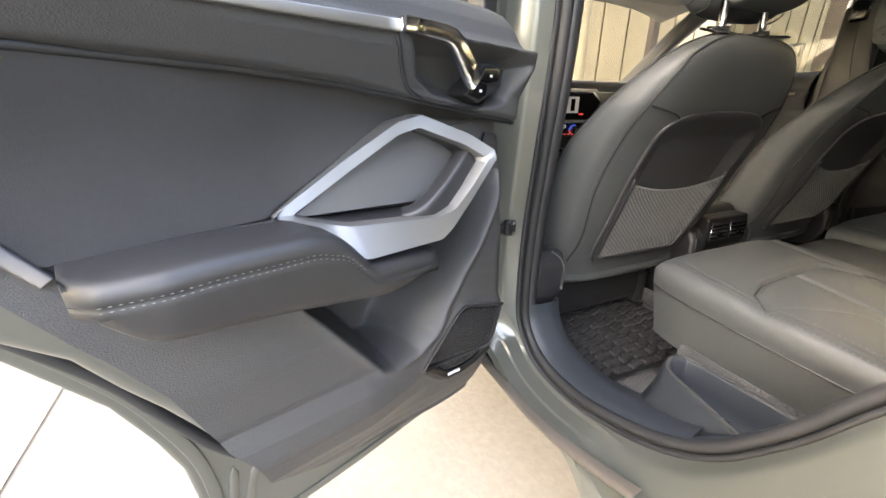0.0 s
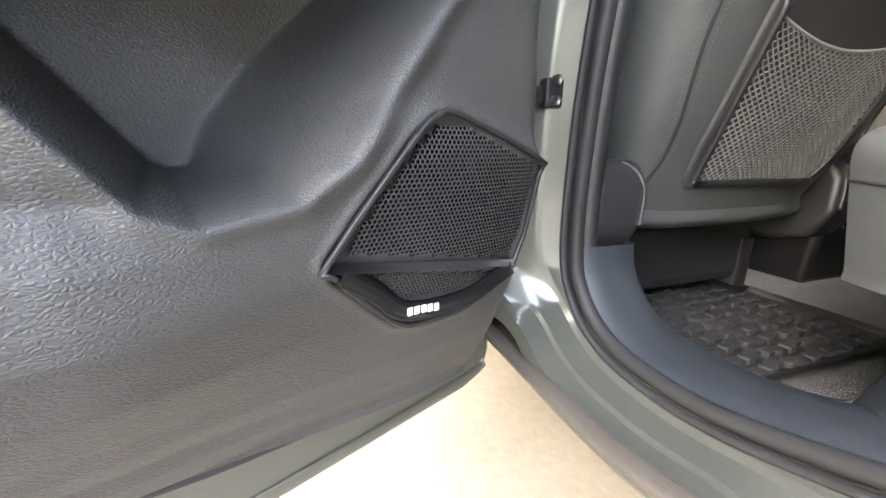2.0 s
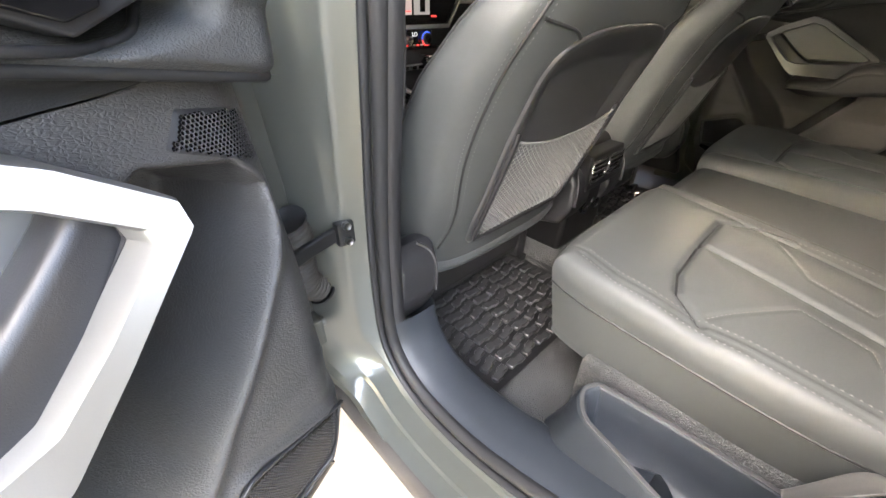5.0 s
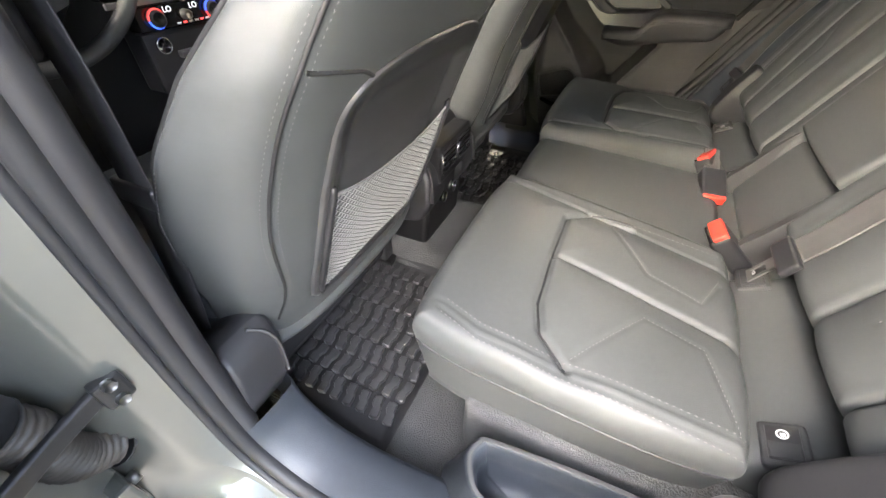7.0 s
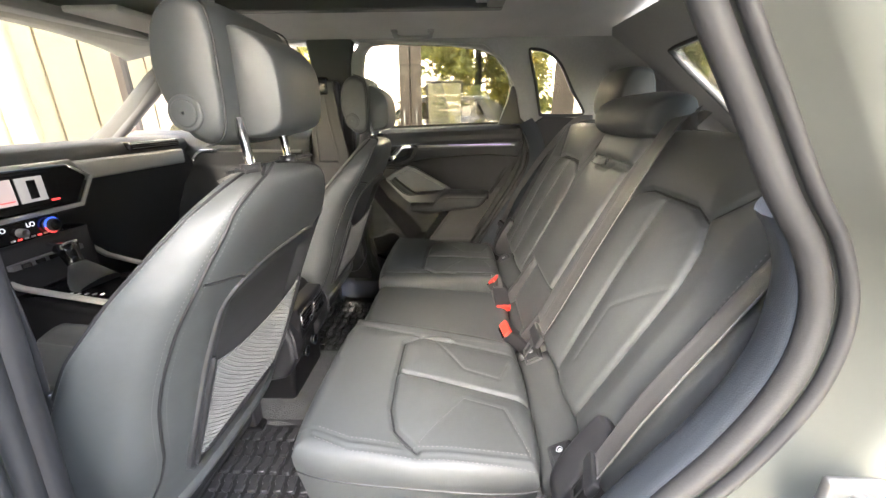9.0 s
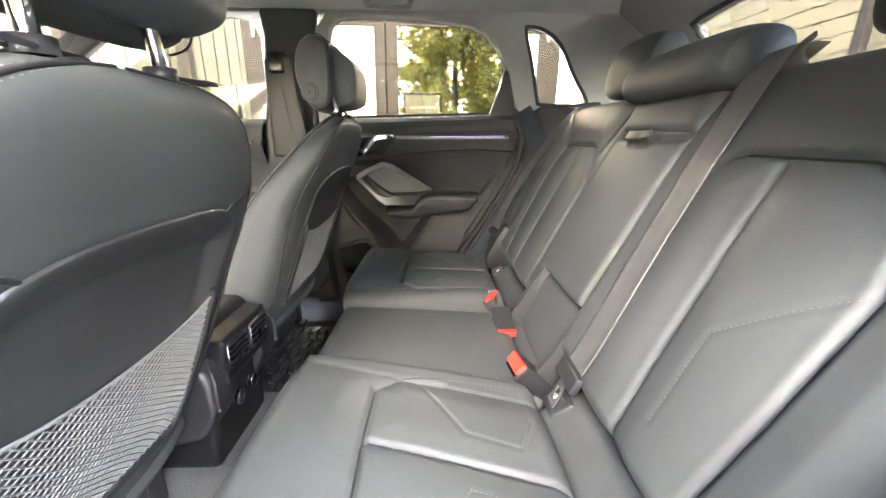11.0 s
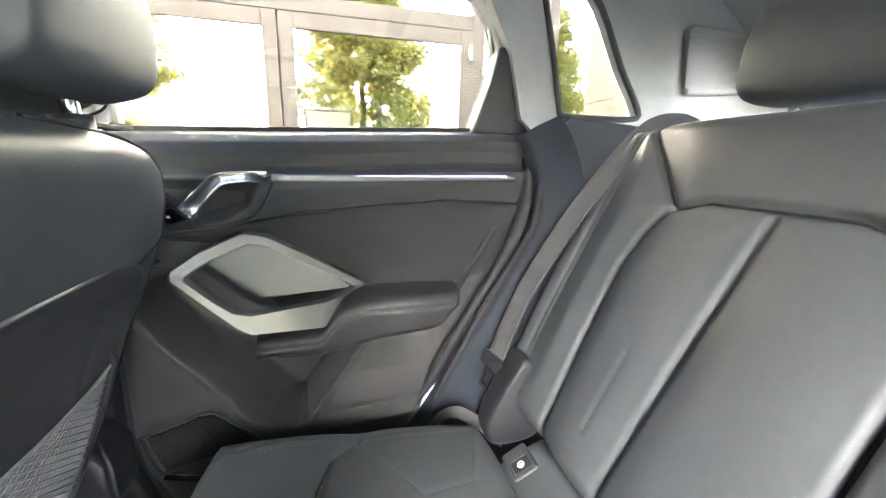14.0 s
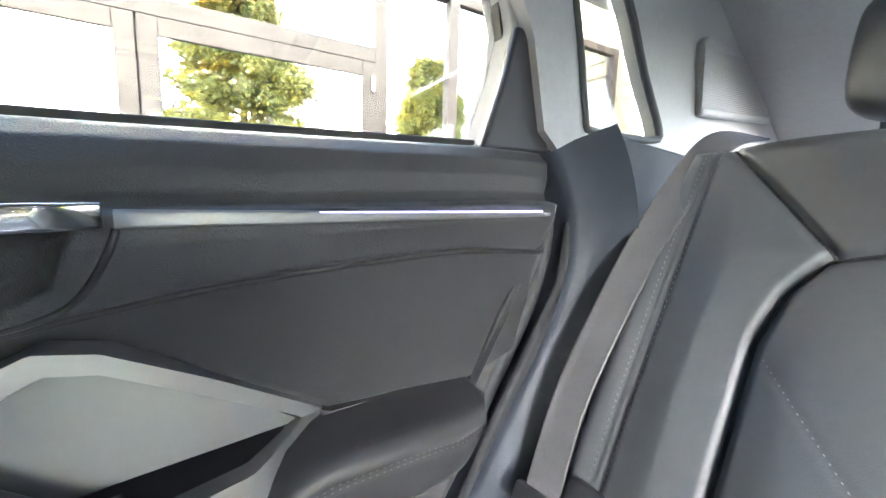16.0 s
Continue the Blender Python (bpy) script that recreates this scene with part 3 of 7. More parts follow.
wide_ = [(0.694, -0.004), (0.689, -0.008), (0.681, -0.008), (0.662, -0.006), (0.652, 0.0), (0.646, 0.010), (0.633, 0.046), (0.612, 0.058), (0.592, 0.070)]
inset_ = [(0.694, 0.022), (0.689, 0.020), (0.681, 0.020), (0.662, 0.021), (0.652, 0.023), (0.646, 0.028), (0.633, 0.046), (0.612, 0.058), (0.592, 0.070)]
flat_ = (0.694, 0.689, 0.681, 0.670, 0.664, 0.660, 0.657, 0.655, 0.654)
for sd in (-1, 1):
    if sd > 0:
        q = smooth_path([(0.694, a, b) for a, b in ((0.22, 0.55), (0.10, 0.69), (0.0, 0.85), (-0.07, 0.98), (-0.090, 1.08), (-0.088, 1.175), (-0.066, 1.24), (-0.043, 1.307), (-0.022, 1.40), (0.03, 1.47))], 6)
        rod("door_seal", q, round_section(0.012, 0.012), RUBBER, car, "black rubber door seal", up=(1, 0, 0))
        prism("door_jamb", [(p[1] + 0.032, p[2]) for p in q] + [(p[1] - 0.04, p[2]) for p in q[::-1]], 0.710, 0.724, TRIM, car, "black door jamb")
        edge_trim("rear_edge_trim", lambda y, z: y < 0.21 and z < 1.160, inset_, SILL_TRIM, "blue-black grained trim beside the bench", sd)
        continue
    ring("door_aperture", [(0.695, 0.004), (0.708, 0.012), (0.742, 0.016), (0.752, 0.022), (0.770, 0.046), (0.783, 0.058), (0.800, 0.066), (0.815, 0.085), (0.826, 0.13), (0.832, 0.2)],
         PAINT, "grey-green painted door aperture", sd, sd > 0).data.set_sharp_from_angle(angle=radians(28))
    seal_tube(0.698, -0.001, 0.0085, 0.0105, side=sd)
    seal_tube(0.710, 0.010, 0.004, 0.006, "seal_lip", sd)

    sill_ = [(0.694, -0.004), (0.684, -0.010), (0.668, -0.013), (0.640, -0.015), (0.612, -0.014), (0.603, -0.006), (0.599, 0.012), (0.598, 0.09)]
    broad = [(0.694, -0.004), (0.688, -0.010), (0.680, -0.012), (0.672, -0.010), (0.667, -0.002), (0.664, 0.012), (0.662, 0.05)]
    slim = [(0.694, -0.004), (0.686, -0.009), (0.674, -0.007), (0.660, 0.002), (0.648, 0.014)]
    edge_trim("rear_edge_trim", lambda y, z: y < 0.21 and z < 1.15, wide_, SILL_TRIM, "blue-black grained trim beside the bench", sd, flat_)
    if sd < 0:
        edge_trim("sill_edge_trim", lambda y, z: 0.19 < y and z < 0.60, sill_, SILL_TRIM, "blue-black grained sill trim", sd)
        edge_trim("front_edge_trim", lambda y, z: y > 0.5 and 0.575 < z < 1.45, broad, TRIM, "dark pillar edge trim", sd)
        edge_trim("upper_edge_trim", lambda y, z: z > 1.40 and y < 0.53, slim, PILLAR, "grey roof edge trim", sd)

# sill and lower cladding
CLAD = mat("taupe_grey_cladding", (0.085, 0.075, 0.066), 0.5, grain=("pebble", 300, 0.0005), bump=0.2)
for sd in (-1, 1):
    if sd > 0:
        prof = [(0.815, 0.455), (0.838, 0.44), (0.850, 0.40), (0.846, 0.36), (0.82, 0.335)]
        P = np.array([[(sd * a, y, b) for a, b in prof] for y in np.linspace(0.02, 1.75, 20)])
        sheet("sill_panel", P, PAINT, car, flip=True)
    # taupe plastic tucked in under the sill
    rise = lambda y: float(interp(y, [0.20, 0.26, 0.37, 0.45, 1.8], [0.07, 0.045, 0.012, 0.0, 0.0]))
    prof = [(0.784, 0.448), (0.797, 0.447), (0.803, 0.441), (0.799, 0.431), (0.76, 0.405), (0.70, 0.375), (0.54, 0.35)]
    P = np.array([[(sd * a, y, b + rise(y) * (b > 0.40)) for a, b in prof] for y in np.linspace(0.20, 1.75, 40)])
    sheet("lower_cladding", P, CLAD, car, "taupe plastic lower cladding", flip=sd > 0)
    # rear quarter skin and front part skin
    for nm, y0, y1 in (("quarter_panel", -1.15, -0.19), ("front_side", 0.78, 1.75)):
        rows = []
        for z in np.linspace(0.36, 1.12, 14):
            b = 0.832 + 0.055 * math.sin(math.pi * min(1, (z - 0.3) / 0.85))
            rows.append([(sd * (b - 0.06 * max(0, -y - 0.6)), y, z) for y in np.linspace(y0, y1, 16)])
        sheet(nm, np.array(rows), PAINT, car, flip=sd < 0)
    for nm, y0, y1 in (("fender_panel", -0.2, 0.0),):
        rows = []
        for z in np.linspace(0.82, 1.12, 10):
            yr = float(np.interp(z, [0.82, 0.95, 1.12], [-0.16, -0.21, -0.2]))
            rows.append([(sd * (0.832 + 0.03 * k / 6), yr - 0.05 * k / 6, z) for k in range(7)])
        sheet(nm, np.array(rows), PAINT, car, flip=sd < 0)

# floor pan with tunnel
xs = np.linspace(-0.60, 0.60, 60)
ys = np.linspace(-0.05, 1.7, 40)
P = np.zeros((60, 40, 3))
for i, x in enumerate(xs):
    tun = 0.05 * float(step(0.165 - abs(x), 0.05))
    for j, y in enumerate(ys):
        fall = 0.09 * float(step(0.33 - y, 0.12))
        P[i, j] = (x, y, 0.397 + tun + fall + 0.003 * noise.noise((x * 9, y * 9, 1)))
tagged(sheet("floor", P, CARPET), "dark grey carpeted car floor with a low tunnel", "floor", kind="structure")
box("underbody", (-0.55, -1.1, 0.22), (0.55, 1.75, 0.36), TRIM, car, bevel=0.02)

# headliner
xs = np.linspace(-0.70, 0.70, 41)
ys = np.linspace(-0.40, 1.55, 44)
P = np.zeros((41, 44, 3))
for i, x in enumerate(xs):
    for j, y in enumerate(ys):
        z = 1.535 - 0.06 * abs(x / 0.70) ** 4 - 0.055 * max(0, (-y - 0.35) / 0.65) ** 2 - 0.06 * max(0, (y - 0.95) / 0.6) ** 2
        P[i, j] = (x, y, z)
def roof_sheet(name, q, material, parent, thick):
    """The roof with the sunroof opening cut out."""
    nu, nv = q.shape[:2]
    flat_ = q.reshape(-1, 3)
    open_ = (np.abs(flat_[:, 0]) < 0.42) & (flat_[:, 1] > 0.10) & (flat_[:, 1] < 1.0)
    f = [c for c in grid_faces(nu, nv) if not all(open_[k] for k in c)]
    ob = raw(name, q.reshape(-1, 3), f, material, parent)
    so = ob.modifiers.new("thickness", "SOLIDIFY")
    so.thickness, so.offset = thick, 1
    return ob


ceiling = tagged(roof_sheet("ceiling", P, HEADLINER, None, 0.03), "grey cloth headliner of the car", "ceiling", kind="structure")
R2 = P.copy()
R2[:, :, 2] += 0.05
R2[:, :, 0] *= 1.06
roof_sheet("roof_skin", R2, PAINT, car, 0.012)
box("sunroof_blind", (-0.42, 0.08, 1.556), (0.42, 1.0, 1.562), TRIM, car, "closed dark sunroof blind", bevel=0.001)
sg_ = box("sunroof_glass", (-0.45, 0.06, 1.592), (0.45, 1.04, 1.597), ROOF_GLASS, car, "dark glass sunroof panel", bevel=0)
for nm, lo, hi in (("sunroof_rim", (-0.43, 0.06, 1.515), (-0.39, 1.02, 1.59)), ("sunroof_rim", (0.39, 0.06, 1.515), (0.43, 1.02, 1.59)), ("sunroof_rim", (-0.39, 0.06, 1.515), (0.39, 0.11, 1.59)), ("sunroof_rim", (-0.39, 0.97, 1.51), (0.39, 1.02, 1.59))):
    box(nm, lo, hi, TRIM, car, "black sunroof rim", bevel=0.006)


# ---- side walls above the belt line ----
RWIN = [(0.598, 1.149), (0.590, 1.27), (0.582, 1.38), (0.572, 1.435), (0.548, 1.462), (0.489, 1.470), (0.30, 1.47), (0.11, 1.448), (0.055, 1.425), (0.002, 1.365), (-0.013, 1.315), (0.000, 1.255), (0.030, 1.171)]
QWIN = smooth_path([(-0.075, 1.430), (-0.088, 1.442), (-0.140, 1.432), (-0.195, 1.39), (-0.25, 1.295), (-0.298, 1.224), (-0.287, 1.206), (-0.20, 1.203), (-0.138, 1.205), (-0.128, 1.22), (-0.105, 1.32)], 3, True)
FWIN = [(0.81, 1.13), (0.81, 1.40), (0.835, 1.455), (0.90, 1.465), (1.10, 1.42), (1.36, 1.24), (1.45, 1.15), (1.45, 1.125)]


def pane(name, outline, x, parent, label, glass=PRIVACY_GLASS):
    ob = prism(name, outline, x, x + 0.004 * (1 if x > 0 else -1), glass, parent, label)
    ob.visible_shadow = False
    return ob


for sd in (-1, 1):
    c = thing("c_pillar_trim", "grey plastic pillar trim with a small fixed side window", "car trim", (sd * 0.69, -0.3, 1.2), "pillar trims", "structure")
    outl = [(-0.055, 1.195), (-0.03, 1.30), (0.035, 1.42), (0.06, 1.50), (-0.38, 1.50), (-0.98, 1.10), (-1.0, 1.08), (-0.35, 1.08), (-0.105, 1.10), (-0.085, 1.17)]
    ob = prism("pillar_panel", outl, sd * 0.672, sd * 0.698, PILLAR, c, holes=[[tuple(q) for q in QWIN]], bevel=0.008, segments=3)
    pane("quarter_window", [tuple(q) for q in QWIN], sd * 0.702, c, "small fixed side window")
    rod("window_rubber", np.column_stack([np.full(len(QWIN), sd * 0.673), QWIN]), round_section(0.006), RUBBER, c, up=(1, 0, 0), closed=True)
    low = [(-0.061, 1.171), (-0.095, 1.09), (-0.085, 1.0), (0.01, 0.84), (0.10, 0.66), (0.10, 0.45), (-1.06, 0.45), (-1.06, 1.12), (-0.40, 1.185), (-0.147, 1.203), (-0.106, 1.175)]
    prism("lower_trim", low, sd * 0.656, sd * 0.670, SILL_TRIM if sd < 0 else DARK_TRIM, c, bevel=0.012, segments=3)
    prism("body_panel", [(-0.11, 1.14), (-0.12, 0.95), (0.05, 0.62), (0.05, 0.3), (-1.1, 0.3), (-1.1, 1.02), (-0.98, 1.12), (-0.42, 1.5), (-0.05, 1.5), (-0.05, 1.45), (-0.52, 1.45), (-0.52, 1.17), (-0.10, 1.17)], sd * 0.745, sd * 0.80, PAINT, c)
    # speaker in the pillar
    bp = thing("b_pillar_trim", "dark plastic middle pillar trim with belt guide", "car trim", (sd * 0.68, 0.70, 0.9), "pillar trims", "structure")
    ol = [(0.60, 1.50), (0.625, 1.40), (0.63, 1.15), (0.63, 0.95), (0.64, 0.60), (0.60, 0.47), (0.90, 0.47), (0.845, 0.75), (0.83, 1.05), (0.80, 1.20), (0.785, 1.40), (0.80, 1.50)]
    prism("pillar_panel", ol, sd * 0.676, sd * 0.72, TRIM, bp, bevel=0.012, segments=3)
    box("belt_tower", (min(sd * 0.625, sd * 0.66), 0.665, 1.02), (max(sd * 0.625, sd * 0.66), 0.775, 1.33), TRIM, bp, bevel=0.012, segments=3)
    box("belt_guide", (min(sd * 0.60, sd * 0.63), 0.70, 1.28), (max(sd * 0.60, sd * 0.63), 0.75, 1.345), GLOSS, bp, bevel=0.010, segments=3)
    roofrail = [(0.60, 1.475), (0.10, 1.462), (0.02, 1.40), (-0.02, 1.50), (0.65, 1.56), (1.0, 1.56), (1.3, 1.40), (1.22, 1.36), (0.95, 1.47)]
    prism("roof_rail_trim", roofrail, sd * 0.676, sd * 0.77, PILLAR, car, "grey roof rail trim", bevel=0.008)

# tailgate, windscreen, scuttle
tg = thing("tailgate", "raked tailgate with a wide sloping rear window", "tailgate", (0, -0.9, 0.9), kind="structure")


def raked(ob):
    """Lean an upright plate back along the slope of the rear window."""
    for v in ob.data.vertices:
        v.co.y += -1.5 * (1.38 - v.co.z)
    return ob


hole = smooth_path([(-0.545, 1.165), (-0.520, 1.255), (-0.487, 1.360), (-0.465, 1.393), (-0.42, 1.408), (0, 1.418), (0.42, 1.408), (0.465, 1.393), (0.487, 1.360), (0.520, 1.255), (0.545, 1.165), (0.45, 1.135), (-0.45, 1.135)], 3, True)
raked(prism("gate_panel", [(-0.72, 1.10), (0.72, 1.10), (0.68, 1.50), (-0.68, 1.50)], -0.565, -0.53, PILLAR, tg, holes=[[tuple(q) for q in hole]], axis="y"))
ob = raked(prism("rear_window", [tuple(q) for q in hole], -0.555, -0.551, CAR_GLASS, tg, axis="y"))
ob.visible_shadow = False
rod("window_rubber", [(x, -0.530 - 1.5 * (1.38 - z), z) for x, z in hole], round_section(0.007, n=8), RUBBER, tg, up=(0, 1, 0), closed=True)
box("lower_gate", (-0.76, -1.02, 0.40), (0.76, -0.955, 1.105), PILLAR, tg, bevel=0.01)
tagged(box("parcel_shelf", (-0.64, -0.97, 1.06), (0.64, -0.30, 1.075), SOFT, bevel=0.005), "dark luggage cover behind the rear seat", "shelf", kind="structure")
ws = thing("windscreen", "wide windscreen in dark pillars", "windscreen", (0, 1.7, 1.1), kind="structure")
P = np.array([[(x, 1.86 - 0.55 * t - 0.10 * (x / 0.7) ** 2, 1.04 + 0.44 * t) for t in np.linspace(0, 1, 8)] for x in np.linspace(-0.66, 0.66, 17)])
g = sheet("screen_glass", P, CAR_GLASS, ws)
g.visible_shadow = False
for sd in (-1, 1):
    rod("a_pillar", [(sd * 0.72, 1.95, 0.98), (sd * 0.70, 1.66, 1.16), (sd * 0.67, 1.42, 1.34), (sd * 0.64, 1.18, 1.48)], flat_section(0.075, 0.06, 0.02), SOFT, ws, "dark windscreen pillar", up=(sd, 0, 0.3))
    pane("front_side_window", FWIN, sd * 0.715, ws, "front side window", CAR_GLASS)
box("roof_front_rail", (-0.62, 1.28, 1.455), (0.62, 1.42, 1.49), PILLAR, ws, bevel=0.012)
box("firewall", (-0.8, 1.76, 0.25), (0.8, 1.9, 1.04), TRIM, car, bevel=0.01)


# ---- rear doors ----
def z_line(y):
    return interp(y, [-0.09, -0.05, 0.08, 0.207, 0.312, 0.43, 0.55, 0.65], [1.040, 1.044, 1.052, 1.046, 1.036, 1.017, 0.999, 0.984])


def z_arm(y):
    return interp(y, [-0.09, 0.06, 0.22, 0.30, 0.40, 0.50, 0.53, 0.66], [0.955, 0.905, 0.910, 0.945, 0.985, 0.995, 1.000, 0.982])


def y_front(z):
    return interp(z, [0.50, 0.58, 0.61, 0.70, 0.85, 0.99, 1.107, 1.18], [0.545, 0.556, 0.575, 0.588, 0.594, 0.598, 0.607, 0.607])


def y_rear(z):
    return interp(z, [0.502, 0.562, 0.603, 0.726, 0.804, 0.855, 0.896, 0.93, 1.02, 1.10, 1.18], [0.172, 0.157, 0.138, 0.106, 0.073, 0.047, 0.025, -0.004, -0.052, -0.070, -0.058])


def z_top(y):
    return interp(y, [0.035, 0.36, 0.6], [1.171, 1.158, 1.150])


POCKET = [(0.238, 0.816), (0.330, 0.690), (0.345, 0.684), (0.385, 0.690), (0.410, 0.708), (0.436, 0.745), (0.470, 0.790), (0.513, 0.845), (0.560, 0.905), (0.564, 0.925), (0.545, 0.945), (0.50, 0.955), (0.42, 0.90), (0.34, 0.86), (0.24, 0.86)]
RIDGE = [(0.366, 0.670), (0.382, 0.712), (0.410, 0.748), (0.453, 0.789), (0.509, 0.836), (0.56, 0.90), (0.58, 0.96), (0.70, 0.96), (0.70, 0.60), (0.37, 0.60)]
CUP = [(0.378, 1.081), (0.392, 1.050), (0.420, 1.034), (0.500, 1.017), (0.540, 1.026), (0.566, 1.068), (0.540, 1.081)]
SPEAKER = [(0.397, 0.651), (0.447, 0.714), (0.463, 0.727), (0.480, 0.729), (0.561, 0.702), (0.566, 0.690), (0.549, 0.622), (0.508, 0.595), (0.470, 0.592), (0.446, 0.598), (0.400, 0.643)]


BEZEL = [(0.232, 0.911), (0.312, 0.957), (0.372, 0.992), (0.400, 1.000), (0.451, 0.979), (0.475, 0.960), (0.474, 0.952), (0.436, 0.915), (0.405, 0.887), (0.389, 0.878), (0.290, 0.880), (0.256, 0.895)]


def lower_x(y, z):
    x = interp(z, [0.51, 0.53, 0.56, 0.60, 0.645, 0.70, 0.76, 0.82, 0.90, 0.99], [0.676, 0.664, 0.650, 0.636, 0.624, 0.616, 0.617, 0.624, 0.632, 0.634])
    x = x - interp(z, [0.545, 0.575, 0.605, 0.635, 0.665, 0.69], [0.0, 0.008, 0.019, 0.021, 0.013, 0.0]) * step(0.375 - y, 0.07)
    x = x + 0.03 * np.clip((0.30 - y) / 0.3, 0, 1) - 0.018 * step(y - 0.42, 0.10) * step(0.95 - z, 0.1)
    x = x + 0.05 * np.clip((y - 0.545) / 0.055, 0, 1) ** 2
    x = x + 0.006 * step(z - 0.735 + 0.25 * np.abs(y - 0.47), 0.012) * step(y - 0.40, 0.03) * step(0.80 - z, 0.03)
    d = signed(y, z, POCKET)
    deep = np.where(d > -0.02, 0.022 + 0.076 * (1 - step(signed(y, z, RIDGE), 0.022)), 0.0)
    x = x + deep * step(d - 0.003, 0.011) - 0.0045 * np.exp(-((d + 0.007) / 0.008) ** 2) * step(0.93 - z, 0.04)
    s = signed(y, z, SPEAKER)
    x = x + 0.004 * step(s + 0.001, 0.003) - 0.0016 * np.exp(-((s + 0.004) / 0.003) ** 2)
    return x + 0.05 * step(signed(y, z, BEZEL), 0.006)


def upper_x(y, z):
    zt = z_top(y)
    f = z - (zt - 1.168)
    x = interp(f, [0.98, 1.045, 1.062, 1.082, 1.101, 1.105, 1.114, 1.132, 1.150, 1.162, 1.168], [0.634, 0.634, 0.624, 0.612, 0.609, 0.629, 0.635, 0.637, 0.646, 0.664, 0.700])
    x = x - 0.095 * (y - 0.2) * interp(f, [0.98, 1.05, 1.105, 1.14, 1.168], [0.9, 1, 1, 0.5, 0])
    x = x + 0.07 * np.clip((y - 0.565) / 0.045, 0, 1) ** 2 + 0.03 * np.clip((-0.035 - y) / 0.035, 0, 1) ** 2
    x = x + 0.034 * step(signed(y, z, CUP) - 0.002, 0.010)
    t = z - z_line(y)
    return x + 0.008 * np.exp(-(t / 0.004) ** 2)


def insert_x(y, z):
    zl, za = z_line(y), z_arm(y)
    f = np.clip((z - za) / np.maximum(zl - za, 0.001), 0, 1)
    x = 0.650 + 0.012 * np.sin(math.pi * f) - 0.006 * f - 0.06 * np.clip(y - 0.25, 0, 1)
    return x + 0.02 * np.clip((-0.03 - y) / 0.03, 0, 1) + 0.05 * step(signed(y, z, BEZEL), 0.006)


